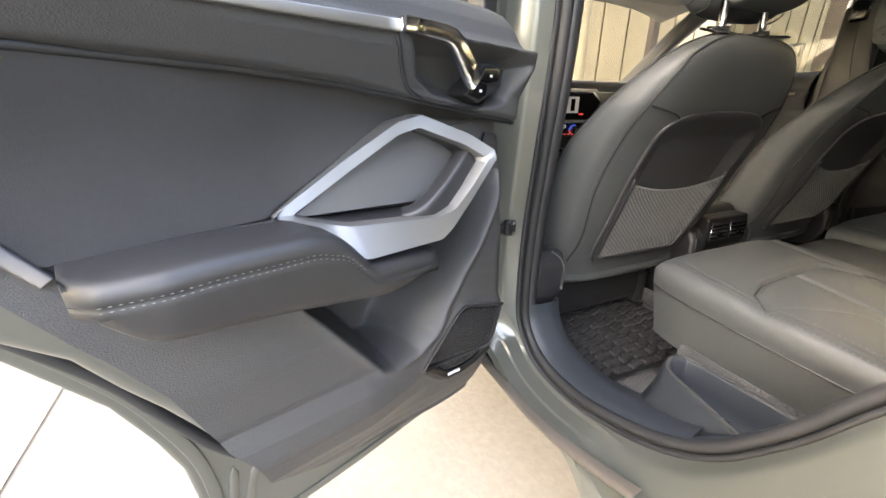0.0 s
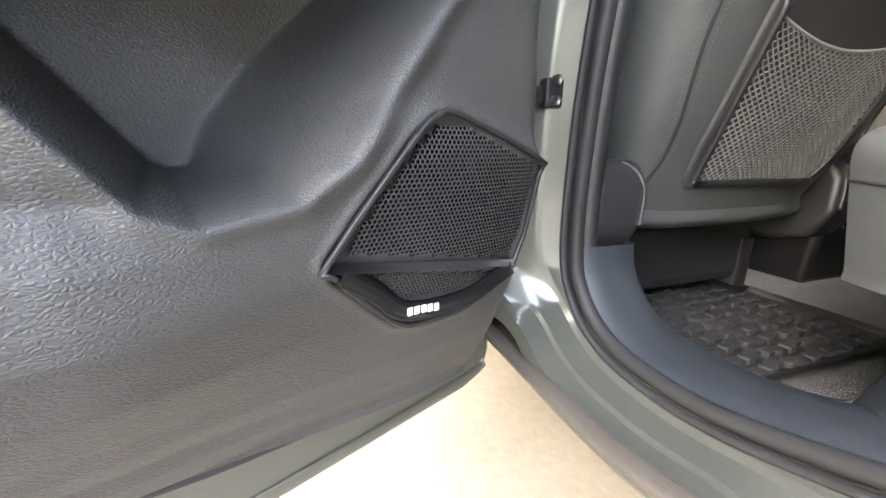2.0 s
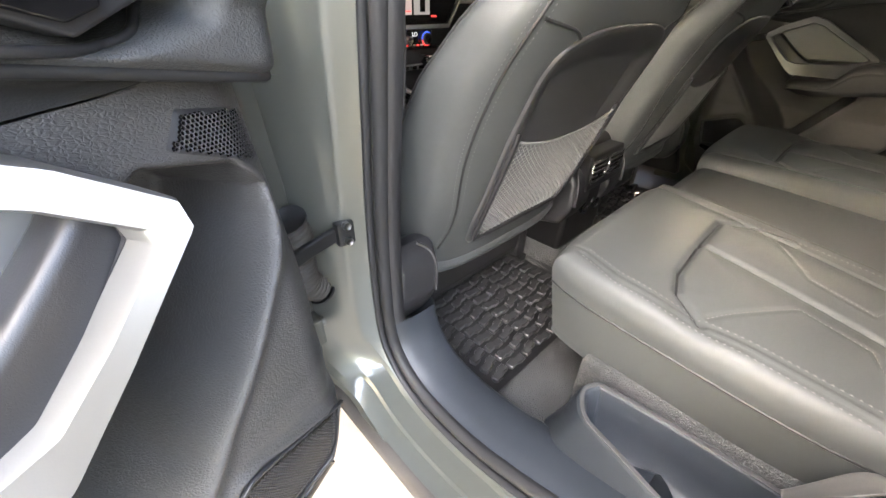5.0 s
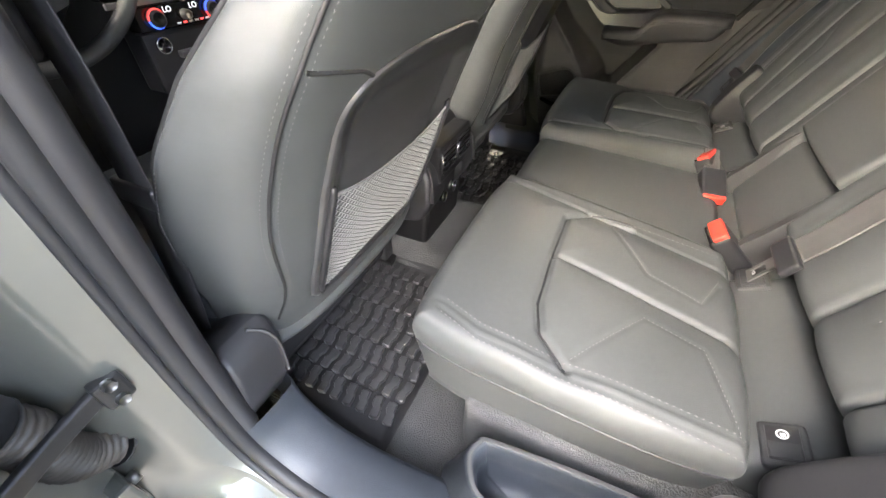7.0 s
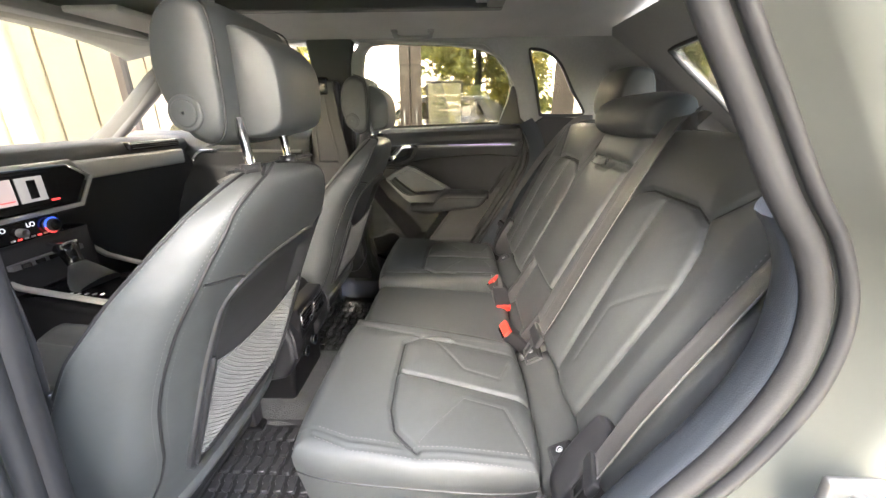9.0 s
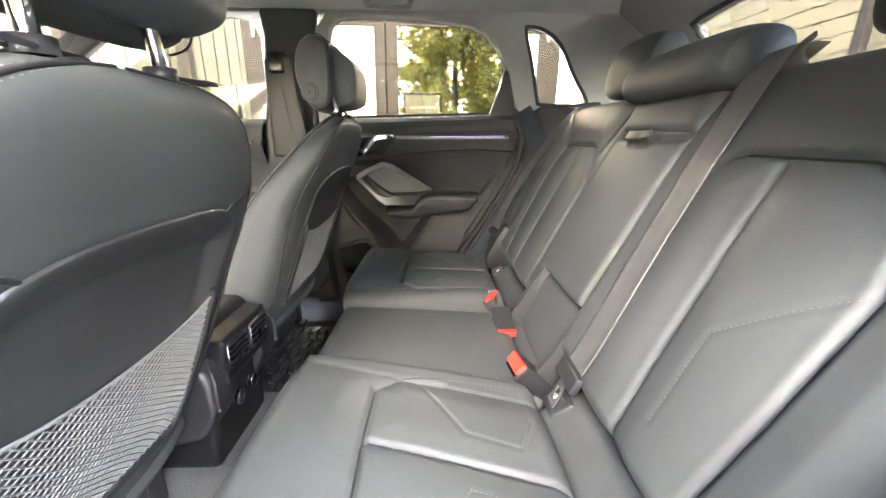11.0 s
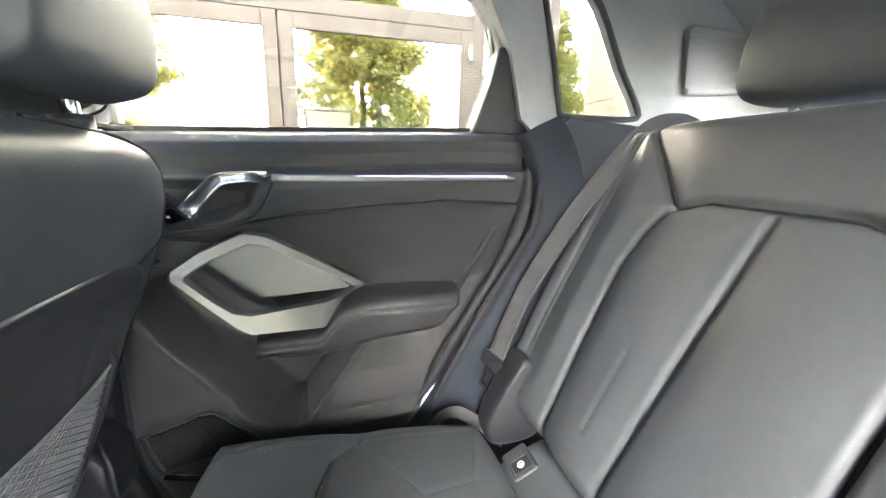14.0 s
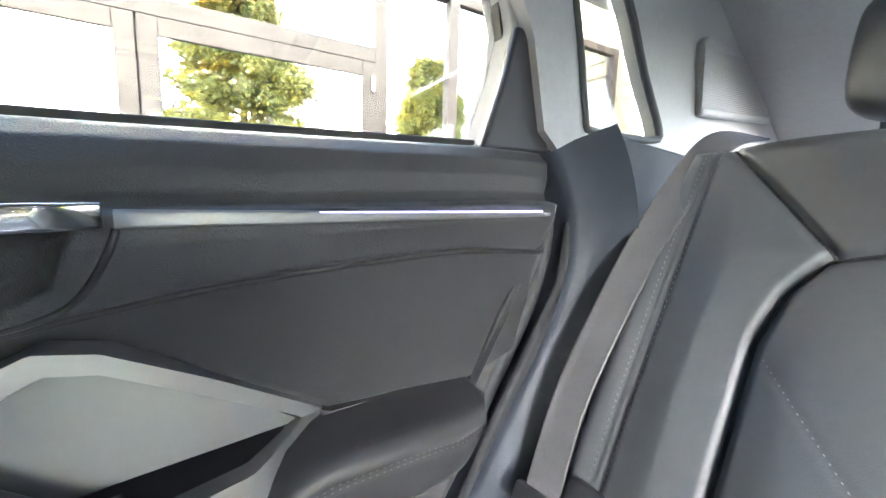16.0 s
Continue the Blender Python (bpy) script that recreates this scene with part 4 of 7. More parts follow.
def rear_door(sd):
    d = thing("rear_door", "grey-green rear car door, wide open, with dark grained lining" if sd < 0 else "shut rear car door with black lining and silver pull bezel",
              "car door", (sd * 0.8145, 0.704, 0.34), "rear doors")

    def S(p):
        p = np.array(p, float)
        p[..., 0] *= sd
        return p

    def lining(name, zlo, zhi, xf, nu, nv, material, label, base):
        u, v = np.meshgrid(np.linspace(0, 1, nu), np.linspace(0, 1, nv), indexing="ij")
        z0 = base[0] + (base[1] - base[0]) * v
        y = y_rear(z0) + (y_front(z0) - y_rear(z0)) * u
        z = zlo(y) + (zhi(y) - zlo(y)) * v
        return sheet(name, S(np.stack([xf(y, z), y, z], -1)), material, d, label, flip=sd > 0)

    zb = lambda y: interp(y, [0.165, 0.182, 0.199, 0.212, 0.226, 0.244, 0.264, 0.30, 0.339, 0.39, 0.446, 0.55], [0.604, 0.586, 0.567, 0.555, 0.544, 0.533, 0.524, 0.514, 0.508, 0.504, 0.502, 0.502])
    lining("lower_lining", zb, z_arm, lower_x, 260, 230, GRAINED, "dark grained plastic lower lining with a map pocket", (0.502, 0.93))
    lining("insert_panel", z_arm, z_line, insert_x, 130, 40, FABRIC_INSERT, "charcoal soft insert panel", (0.93, 1.045))
    lining("upper_lining", z_line, z_top, upper_x, 170, 70, SOFT, "dark soft-touch upper lining", (1.045, 1.168))

    gap = [(float(min(upper_x(np.array(y), np.array(z_line(y) + 0.001)), insert_x(np.array(y), np.array(z_line(y) - 0.001)))) + 0.0005, y, float(z_line(y))) for y in np.linspace(-0.052, 0.585, 60)]
    rod("lining_joint", S(gap), round_section(0.0034, 0.0026, 8), SEAM, d, "dark joint between the lining panels", up=(-sd, 0, 0))
    # shell
    inner = [(0.622, 1.15), (0.622, 0.62), (0.605, 0.51), (0.56, 0.47), (0.24, 0.475), (0.19, 0.548), (0.142, 0.612), (0.10, 0.69), (0.072, 0.735), (0.045, 0.785), (-0.005, 0.835), (-0.066, 0.94), (-0.094, 1.05), (-0.078, 1.16)]
    prism("inner_shell", inner, sd * 0.726, sd * 0.772, PAINT, d, bevel=0.012, segments=3)
    skin = [(0.712, 1.13), (0.712, 0.41), (0.70, 0.375), (0.66, 0.364), (0.36, 0.350), (0.13, 0.356), (0.108, 0.38), (0.110, 0.47), (0.103, 0.55), (0.084, 0.615), (0.055, 0.69), (0.0, 0.78), (-0.075, 0.9), (-0.112, 1.05), (-0.095, 1.15)]
    prism("outer_skin", skin, sd * 0.774, sd * 0.806, PAINT, d, bevel=0.007, segments=3)
    path = smooth_path([(0.770, a, b) for a, b in ((-0.06, 0.905), (0.015, 0.80), (0.062, 0.73), (0.095, 0.665), (0.135, 0.585), (0.165, 0.54))], 5)
    hem = [(0.773, a, b) for a, b in ((0.70, 0.395), (0.64, 0.381), (0.36, 0.367), (0.16, 0.371), (0.138, 0.377), (0.127, 0.392), (0.128, 0.48), (0.121, 0.555), (0.101, 0.625), (0.072, 0.70), (0.02, 0.79))]
    rod("folded_hem", S(smooth_path(hem, 4)), flat_section(0.016, 0.005, 0.002), PAINT, d, "folded edge of the door skin", up=(-sd, 0, 0))
    for pts in ([(0.19, 0.50), (0.172, 0.45), (0.165, 0.40)], [(0.158, 0.515), (0.150, 0.46), (0.147, 0.405)]):
        rod("pressed_rib", S(smooth_path([(0.774, a, b) for a, b in pts], 6)), round_section(0.007, 0.003, 10), PAINT, d, up=(-sd, 0, 0), scale=[0.3] * 2 + [1.0] * 9 + [0.3] * 2)
    rod("door_seal", S(path), round_section(0.008, 0.010), RUBBER, d, "black rubber seal", up=(1, 0, 0))
    # added dark rod that paints the shade in the gap between lining and shell
    rod("lining_edge", S([(0.688, y, float(zb(y)) - 0.010) for y in np.linspace(0.168, 0.545, 30)]), round_section(0.0045), RUBBER, d, "dark rod standing in for the shaded gap under the lining", up=(1, 0, 0))
    # window frame and glass
    frame_ol = [(0.630, 1.135), (0.640, 1.30), (0.622, 1.43), (0.575, 1.487), (0.50, 1.50), (0.30, 1.503), (0.09, 1.477), (0.04, 1.44), (-0.025, 1.33), (-0.072, 1.18), (-0.06, 1.14)]
    prism("window_frame", frame_ol, sd * 0.692, sd * 0.745, PILLAR if sd > 0 else TRIM, d, "black window frame", holes=[RWIN], bevel=0.006)
    prism("rear_corner_cover", [(0.031, 1.168), (0.000, 1.255), (-0.014, 1.315), (-0.040, 1.312), (-0.080, 1.168)], sd * 0.684, sd * 0.70, TRIM, d, bevel=0.005)
    pane("window_pane", RWIN, sd * 0.725, d, "clear side window")
    rod("window_wiper_lip", S([(0.704, y, z_top(y) + 0.002) for y in np.linspace(0.03, 0.60, 12)]), flat_section(0.012, 0.006), RUBBER, d, up=(1, 0, 0))

    # armrest
    ys = np.concatenate([[0.0645, 0.066, 0.07], np.linspace(0.08, 0.375, 40), [0.388, 0.394]])
    rows = []
    for k, y in enumerate(ys):
        bot = interp(y, [0.064, 0.077, 0.095, 0.105, 0.15, 0.202, 0.254, 0.29, 0.319, 0.344, 0.369, 0.395], [0.893, 0.870, 0.852, 0.845, 0.840, 0.834, 0.825, 0.818, 0.814, 0.815, 0.821, 0.829])
        top = interp(y, [0.064, 0.15, 0.235, 0.265, 0.295, 0.43], [0.904, 0.908, 0.907, 0.897, 0.862, 0.852])
        e = interp(y, [0.064, 0.08, 0.12, 0.30, 0.43], [0.612, 0.588, 0.575, 0.570, 0.575])
        t = 0.5 if k == 0 or k == len(ys) - 1 else 1.0
        pts = [(0.672, top + 0.002), (0.64, top + 0.001), (e + 0.022, top), (e + 0.011, top - 0.0015), (e + 0.004, top - 0.005), (e + 0.0005, top - 0.011), (e, top - 0.0175), (e + 0.0018, top - 0.0195), (e, top - 0.0215), (e + 0.0005, top - 0.028),
               (e + 0.003, bot + 0.014), (e + 0.007, bot + 0.006), (e + 0.014, bot + 0.001), (e + 0.026, bot - 0.001), (0.672, bot - 0.001)]
        cx, cz = 0.64, (top + bot) / 2
        rows.append([(cx + (a - cx) * t, y, cz + (b - cz) * t) for a, b in pts])
    P = np.array(rows)
    arm = sheet("armrest", S(P), LEATHER_MID, d, "padded charcoal armrest with twin stitching", flip=sd < 0)
    for col in (6, 8):
        row = P[3:-14, col].copy()
        row[:, 0] -= 0.0006
        stitch_row("stitching", S(row), THREAD, arm, 0.0035, 0.0025, 0.0005, (-sd, 0, 0.2))

    # silver bezel round the pull cup
    outer = [(0.652, 0.224, 0.911), (0.643, 0.310, 0.963), (0.629, 0.372, 1.000), (0.620, 0.402, 1.008), (0.590, 0.456, 0.985), (0.571, 0.482, 0.966), (0.567, 0.482, 0.955), (0.568, 0.440, 0.911), (0.570, 0.407, 0.878), (0.571, 0.390, 0.867), (0.580, 0.290, 0.866), (0.606, 0.256, 0.886)]
    innr = [(0.643, 0.246, 0.911), (0.637, 0.314, 0.950), (0.625, 0.372, 0.985), (0.617, 0.396, 0.992), (0.590, 0.445, 0.972), (0.576, 0.467, 0.957), (0.572, 0.467, 0.952), (0.571, 0.438, 0.924), (0.572, 0.412, 0.902), (0.576, 0.390, 0.895), (0.603, 0.288, 0.899), (0.628, 0.259, 0.904)]

    def dense(loop):
        q = []
        for i in range(len(loop)):
            a, b = np.array(loop[i]), np.array(loop[(i + 1) % len(loop)])
            for t in (0.04, 0.35, 0.65, 0.96):
                q.append(a + (b - a) * t)
        return np.array(q)
    o, i_ = dense(outer), dense(innr)
    c = o.mean(0)
    back = o + np.array([0.022, 0, 0])
    rim = o + (c - o) * 0.012 + np.array([-0.0035, 0, 0])
    rim2 = i_ + (c - i_) * -0.02 + np.array([-0.0030, 0, 0])
    deep = i_ + (c - i_) * 0.02 + np.array([0.012, 0, 0])
    R = np.stack([back, o, rim, rim2, i_, deep])
    bez = sheet("pull_bezel", S(R), SATIN, d, "satin silver bezel of the door pull", wrap_v=True, flip=sd > 0)
    bez.data.set_sharp_from_angle(angle=radians(32))
    wall = sheet("cup_wall", S(np.stack([deep + [0.0005, 0, 0], deep + (c - deep) * 0.02 + [0.045, 0, 0]])), TRIM, d, wrap_v=True, flip=sd > 0)
    plate = [(0.655, 0.246, 0.906), (0.655, 0.312, 0.951), (0.652, 0.372, 0.987), (0.648, 0.398, 0.995), (0.634, 0.446, 0.974), (0.630, 0.463, 0.957), (0.630, 0.440, 0.925), (0.630, 0.420, 0.903), (0.640, 0.300, 0.905)]
    q = np.array(plate)
    flat_x, *_ = np.linalg.lstsq(np.column_stack([np.ones(len(q)), q[:, 1:]]), q[:, 0], rcond=None)
    bm = bmesh.new()
    bm.faces.new([bm.verts.new(tuple(S((flat_x[0] + flat_x[1] * a + flat_x[2] * b - 0.004, a, b)))) for _, a, b in plate])
    pl = part("pull_plate", bm, SILVER_PLATE, d, "silver-grey plate inside the door pull")
    sm = pl.modifiers.new("thickness", "SOLIDIFY")
    sm.thickness, sm.offset = 0.01, 0
    prism("cup_back", [(0.25, 0.90), (0.37, 0.985), (0.40, 0.99), (0.465, 0.955), (0.42, 0.888), (0.29, 0.890)], sd * 0.652, sd * 0.668, TRIM, d)
    q = smooth_path([(0.612, 0.470, 0.960), (0.600, 0.459, 0.951), (0.595, 0.418, 0.918), (0.597, 0.385, 0.895), (0.610, 0.365, 0.886)], 6)
    rod("grab_handle", S(q), flat_section(0.030, 0.026, 0.006), TRIM, d, "black grab bar", up=(-sd, 0, 0))

    # light strip, lever, switches
    ys = np.linspace(0.352, -0.031, 24)
    P = np.array([(0.593 + (0.352 - y) * 0.1018 - 0.001, y, 1.0895 + 0.007 * (0.35 - y)) for y in ys])
    st = rod("trim_strip", S(P), flat_section(0.011, 0.009, 0.002), SATIN, d, "bright metal trim strip", up=(-sd, 0, 0), scale=np.linspace(1.0, 0.45, 24))
    P2 = P[7:-1] + np.array([-0.003, 0, 0.0035])
    rod("ambient_light", S(P2), flat_section(0.0022, 0.003), STRIP_GLOW, st, "violet glowing light line", up=(-sd, 0, 0), scale=np.linspace(0.6, 1, len(P2)))
    q = [(0.590, 0.357, 1.0915), (0.587, 0.385, 1.0905), (0.585, 0.408, 1.0890), (0.584, 0.418, 1.0860), (0.584, 0.426, 1.0800), (0.586, 0.445, 1.060), (0.589, 0.461, 1.043)]
    rod("door_lever", S(q), flat_section(0.019, 0.012, 0.003), CHROME, d, "chrome inner door lever", up=(-sd, 0, 0), scale=[0.80, 0.82, 0.88, 0.95, 1.05, 1.15, 1.10])
    rim_q = smooth_path([(0.352, 1.084), (0.360, 1.064), (0.379, 1.037), (0.400, 1.026), (0.430, 1.020), (0.470, 1.017), (0.495, 1.016), (0.515, 1.021), (0.534, 1.036)], 5)
    rod("recess_rim", S([(float(upper_x(np.array(a), np.array(b))) - 0.0005, a, b) for a, b in rim_q]), round_section(0.0024, n=8), TRIM, d, "rounded rim of the lever recess", up=(-sd, 0, 0))
    prism("switch_plate", [(0.462, 1.030), (0.493, 1.067), (0.538, 1.067), (0.533, 1.040), (0.488, 1.020)], sd * 0.604, sd * 0.64, TRIM, d, bevel=0.002)
    for ol in ([(0.467, 1.031), (0.483, 1.046), (0.502, 1.043), (0.499, 1.030), (0.486, 1.025)], [(0.486, 1.048), (0.496, 1.063), (0.528, 1.062), (0.524, 1.048), (0.503, 1.045)]):
        b = prism("lock_button", ol, sd * 0.6005, sd * 0.606, GLOSS, d, bevel=0.0015)
        cy, cz = np.mean([p[0] for p in ol]), np.mean([p[1] for p in ol])
        box("symbol", (sd * 0.6002 - 0.0004, cy - 0.002, cz - 0.0016), (sd * 0.6002 + 0.0004, cy + 0.002, cz + 0.0016), WHITE, b, bevel=0)
    # diagonal end trim of the insert
    rod("end_trim", S([(0.664, -0.027, 1.030), (0.658, 0.012, 0.965), (0.652, 0.058, 0.893)]), flat_section(0.013, 0.010, 0.003), TRIM, d, "dark diagonal trim", up=(-sd, 0, 0))

    # loudspeaker
    sp = part_speaker(S, sd, d)
    tw = [(0.5265, 0.985), (0.5705, 0.9785), (0.5715, 0.9415), (0.512, 0.966)]
    uu, vv = np.meshgrid(np.linspace(0, 1, 14), np.linspace(0, 1, 14), indexing="ij")
    c4 = np.array(tw)
    q = ((1 - uu) * (1 - vv))[..., None] * c4[0] + (uu * (1 - vv))[..., None] * c4[1] + (uu * vv)[..., None] * c4[2] + ((1 - uu) * vv)[..., None] * c4[3]
    lift_ = 0.0022 * np.minimum(1, 8 * np.minimum(np.minimum(uu, 1 - uu), np.minimum(vv, 1 - vv))) - 0.0005
    g = sheet("tweeter_rim", S(np.stack([lower_x(q[..., 0], q[..., 1]) - lift_, q[..., 0], q[..., 1]], -1)), TRIM, d, flip=sd < 0)
    hole_field("tweeter_grille", [(a + (0.545 - a) * 0.1, b + (0.968 - b) * 0.1) for a, b in tw], lambda y, z: lower_x(y, z) - 0.0044, S, sd, 0.0026, g)
    if sd < 0:
        d.rotation_euler = (0, 0, radians(-69.0))
    return d


def hole_field(name, outline, xf, S, sd, pitch, parent, label="fine perforated grille"):
    """A grille: six-sided meshes between thin webs, cut to an outline."""
    ys, zs = [p[0] for p in outline], [p[1] for p in outline]
    spots_, faces = [], []
    row = 0
    z = min(zs)
    while z < max(zs):
        y = min(ys) + (pitch / 2 if row % 2 else 0)
        while y < max(ys):
            spots_.append((y, z))
            y += pitch
        z += pitch * 0.866
        row += 1
    c_ = np.array(spots_)
    c_ = c_[signed(c_[:, 0], c_[:, 1], outline) > pitch * 0.5]
    ang = np.radians(60 * np.arange(6) + 30)
    rad_ = np.concatenate([np.full(6, pitch * 0.577), np.full(6, pitch * 0.40)])
    ang = np.concatenate([ang, ang])
    yy = (c_[:, 0:1] + rad_ * np.cos(ang)).ravel()
    zz = (c_[:, 1:2] + rad_ * np.sin(ang)).ravel()
    xx = xf(yy, zz) + np.tile(np.repeat([0.0, 0.0003], 6), len(c_))
    verts = np.column_stack([xx, yy, zz])
    for i in range(0, len(verts), 12):
        for k in range(6):
            f = (i + k, i + (k + 1) % 6, i + 6 + (k + 1) % 6, i + 6 + k)
            faces.append(f if sd < 0 else f[::-1])
    n6 = len(verts) // 12
    bv = [(verts[12 * k + j][0] + 0.0022, *verts[12 * k + j][1:]) for k in range(n6) for j in range(6)]
    bf = [tuple(range(6 * k, 6 * k + 6)) if sd < 0 else tuple(reversed(range(6 * k, 6 * k + 6))) for k in range(n6)]
    tagged(raw("grille_backing", S(bv), bf, GLOSS, parent, False), kind="stuff")
    return tagged(raw(name, S(verts), faces, TRIM, parent, False, label), kind="stuff")


def part_speaker(S, sd, d):
    xs = lambda y, z: lower_x(np.array(y), np.array(z))
    rimpath = smooth_path([(float(lower_x(np.array(a), np.array(b))) - 0.0045, a, b) for a, b in SPEAKER], 3, True)
    sp = rod("speaker_rim", S(rimpath), flat_section(0.0034, 0.004, 0.0010), TRIM, d, "satin black speaker frame", up=(-sd, 0, 0), closed=True)
    base = 0.606
    flat = lambda y, z: lower_x(np.array(y), np.array(z)) - 0.0042
    up_ol = [(0.404, 0.6535), (0.449, 0.711), (0.464, 0.7235), (0.479, 0.7255), (0.557, 0.700), (0.561, 0.690), (0.545, 0.6275)]
    hole_field("woofer_grille", up_ol, flat, S, sd, 0.0031, sp)
    lo_ol = [(0.420, 0.641), (0.540, 0.617), (0.500, 0.608), (0.452, 0.611)]
    hole_field("lower_grille", lo_ol, lambda y, z: flat(y, z) + 0.002, S, sd, 0.0027, sp)
    # bright divider and gloss black sweep
    P = [(float(flat(y, z)) - 0.0012, y, z) for y, z in ((0.400, 0.648), (0.45, 0.640), (0.50, 0.632), (0.548, 0.623))]
    rod("divider", S(P), flat_section(0.006, 0.004, 0.001), TRIM, sp, up=(-sd, 0, 0))
    P = [(float(flat(y, z)) - 0.001, y, z) for y, z in ((0.404, 0.6445), (0.427, 0.627), (0.448, 0.608), (0.475, 0.6025), (0.508, 0.604), (0.530, 0.612), (0.546, 0.620))]
    rod("gloss_sweep", S(smooth_path(P, 4)), flat_section(0.014, 0.005, 0.002), GLOSS, sp, "gloss black lower sweep", up=(-sd, 0, 0))
    for k in range(5):
        y = 0.4535 + 0.0052 * k
        z = 0.6060 + 0.0012 * (2 - abs(k - 2)) * 0.2 - 0.0004 * k
        x = float(flat(y, z)) - 0.0046
        box("badge_bar", (min(sd * x, sd * (x + 0.001)), y - 0.0019, z - 0.0026), (max(sd * x, sd * (x + 0.001)), y + 0.0019, z + 0.0026), WHITE, sp, bevel=0)
    return sp


door_left = rear_door(-1)
door_right = rear_door(1)

# check strap, bolt and cable sleeve between pillar and open door
chk = thing("door_check_strap", "black steel door check strap bolted to the pillar", "door check", (-0.747, 0.62, 0.77))
rod("strap", [(-0.737, 0.632, 0.770), (-0.757, 0.632, 0.771), (-0.80, 0.624, 0.768), (-0.836, 0.615, 0.765), (-0.89, 0.612, 0.762)], flat_section(0.010, 0.020, 0.003), DARKMETAL, chk)
box("bracket", (-0.760, 0.618, 0.756), (-0.735, 0.634, 0.790), DARKMETAL, chk, bevel=0.004)
for z in (0.764, 0.787):
    rod("bolt", [(-0.748, 0.620, z), (-0.748, 0.612, z)], round_section(0.006, n=6), METAL, chk, up=(0, 0, 1))
slv = thing("cable_sleeve", "ribbed grey rubber cable sleeve between pillar and door", "cable sleeve", (-0.78, 0.66, 0.70))
pth = smooth_path([(-0.775, 0.675, 0.665), (-0.80, 0.665, 0.695), (-0.806, 0.655, 0.735), (-0.806, 0.645, 0.775), (-0.815, 0.640, 0.81)], 20)
rod("sleeve", pth, round_section(1, n=14), mat("sleeve_rubber", (0.060, 0.053, 0.045), 0.55), slv, scale=[0.021 + 0.0028 * math.sin(k * 1.57) for k in range(len(pth))])
for k in (0, -1):
    e0, e1 = Vector(pth[k]), Vector(pth[3 if k == 0 else -4])
    rod("collar", [e0 + (e0 - e1) * 0.2, e1], round_section(0.0265, n=16), RUBBER, slv, "smooth rubber end collar", up=(1, 0, 0.2))
hg = thing("hinge", "pale steel door hinge on the pillar", "hinge", (-0.80, 0.69, 0.60))
for z0 in (0.585, 1.02):
    box("leaf", (-0.815, 0.640, z0), (-0.795, 0.715, z0 + 0.05), PAINT, hg, bevel=0.005)
    rod("pin", [(-0.8145, 0.704, z0 - 0.012), (-0.8145, 0.704, z0 + 0.062)], round_section(0.009), METAL, hg, up=(1, 0, 0))
    rod("bolt", [(-0.797, 0.664, z0 + 0.025), (-0.785, 0.664, z0 + 0.025)], round_section(0.008, n=6), METAL, hg, up=(0, 0, 1))
sk = thing("door_striker", "bright steel door latch striker on painted pillar", "striker", (-0.76, -0.03, 1.0))
box("plate", (-0.773, -0.080, 0.945), (-0.765, -0.044, 0.998), SATIN, sk, bevel=0.0038, segments=3)
rod("loop", smooth_path([(-0.77, -0.062, 0.988), (-0.793, -0.062, 0.988), (-0.793, -0.062, 0.954), (-0.77, -0.062, 0.954)], 5), round_section(0.005), METAL, sk, up=(0, 1, 0))
for z in (0.960, 0.982):
    rod("screw", [(-0.766, -0.070, z), (-0.775, -0.070, z)], round_section(0.006, n=12), METAL, sk, up=(0, 0, 1))


# ---- upholstery helpers ----
from mathutils.bvhtree import BVHTree


TREES = {}


def skin_tree(ob):
    if ob.name not in TREES:
        me = ob.data
        co = np.empty(len(me.vertices) * 3)
        me.vertices.foreach_get("co", co)
        TREES[ob.name] = BVHTree.FromPolygons([Vector(c) for c in co.reshape(-1, 3)], [tuple(p.vertices) for p in me.polygons])
    return TREES[ob.name]


def drape(ob, pts, way, lift=0.0006):
    """Lays points onto a finished skin along a direction."""
    tree_ = skin_tree(ob)
    w = Vector(way).normalized()
    out = []
    for p in pts:
        hit_ = tree_.ray_cast(Vector(p) - w * 0.3, w)
        if hit_[0] is not None:
            out.append(hit_[0] - w * lift)
    return out


def welt(ob, pts, way):
    """A dark sewn joint at the bottom of a crease."""
    rod("seam", drape(ob, pts, way, 0.0004), round_section(0.0018, 0.0012, 6), SEAM, ob, up=tuple(-Vector(way)))


def fine_line(pts, gap=0.006):
    p = np.array(pts, float)
    out = [p[0]]
    for a, b in zip(p[:-1], p[1:]):
        k = max(2, int(np.linalg.norm(b - a) / gap))
        out += [a + (b - a) * t for t in np.linspace(0, 1, k + 1)[1:]]
    return np.array(out)


def bulge(name, loop, x0, x1, material, parent, label="", power=4.0, n=22, shrink=0.25):
    """A cushion with a side profile (y, z), rounded towards both ends along x."""
    loop = smooth_path(loop, 5, True)
    c = loop.mean(0)
    rows = []
    mid, half = (x0 + x1) / 2, (x1 - x0) / 2
    for t in np.linspace(-math.pi / 2, math.pi / 2, n):
        u = math.sin(t)
        s = (1 - abs(u) ** power) ** (1 / power) if abs(u) < 1 else 0.0
        s = (1 - shrink) + shrink * s if abs(u) < 0.999 else 0.0
        q = c + (loop - c) * s
        rows.append(np.column_stack([np.full(len(q), mid + half * u), q]))
    return sheet(name, np.array(rows), material, parent, label, wrap_v=True)


# ---- rear seat ----
rear_seat = thing("rear_seat", "black leather three-place rear bench with stitched seams", "car seat", (0, 0.25, 0.48))
BACK_DIR, BACK_NOR = Vector((0, -0.431, 0.902)), Vector((0, 0.902, 0.431))


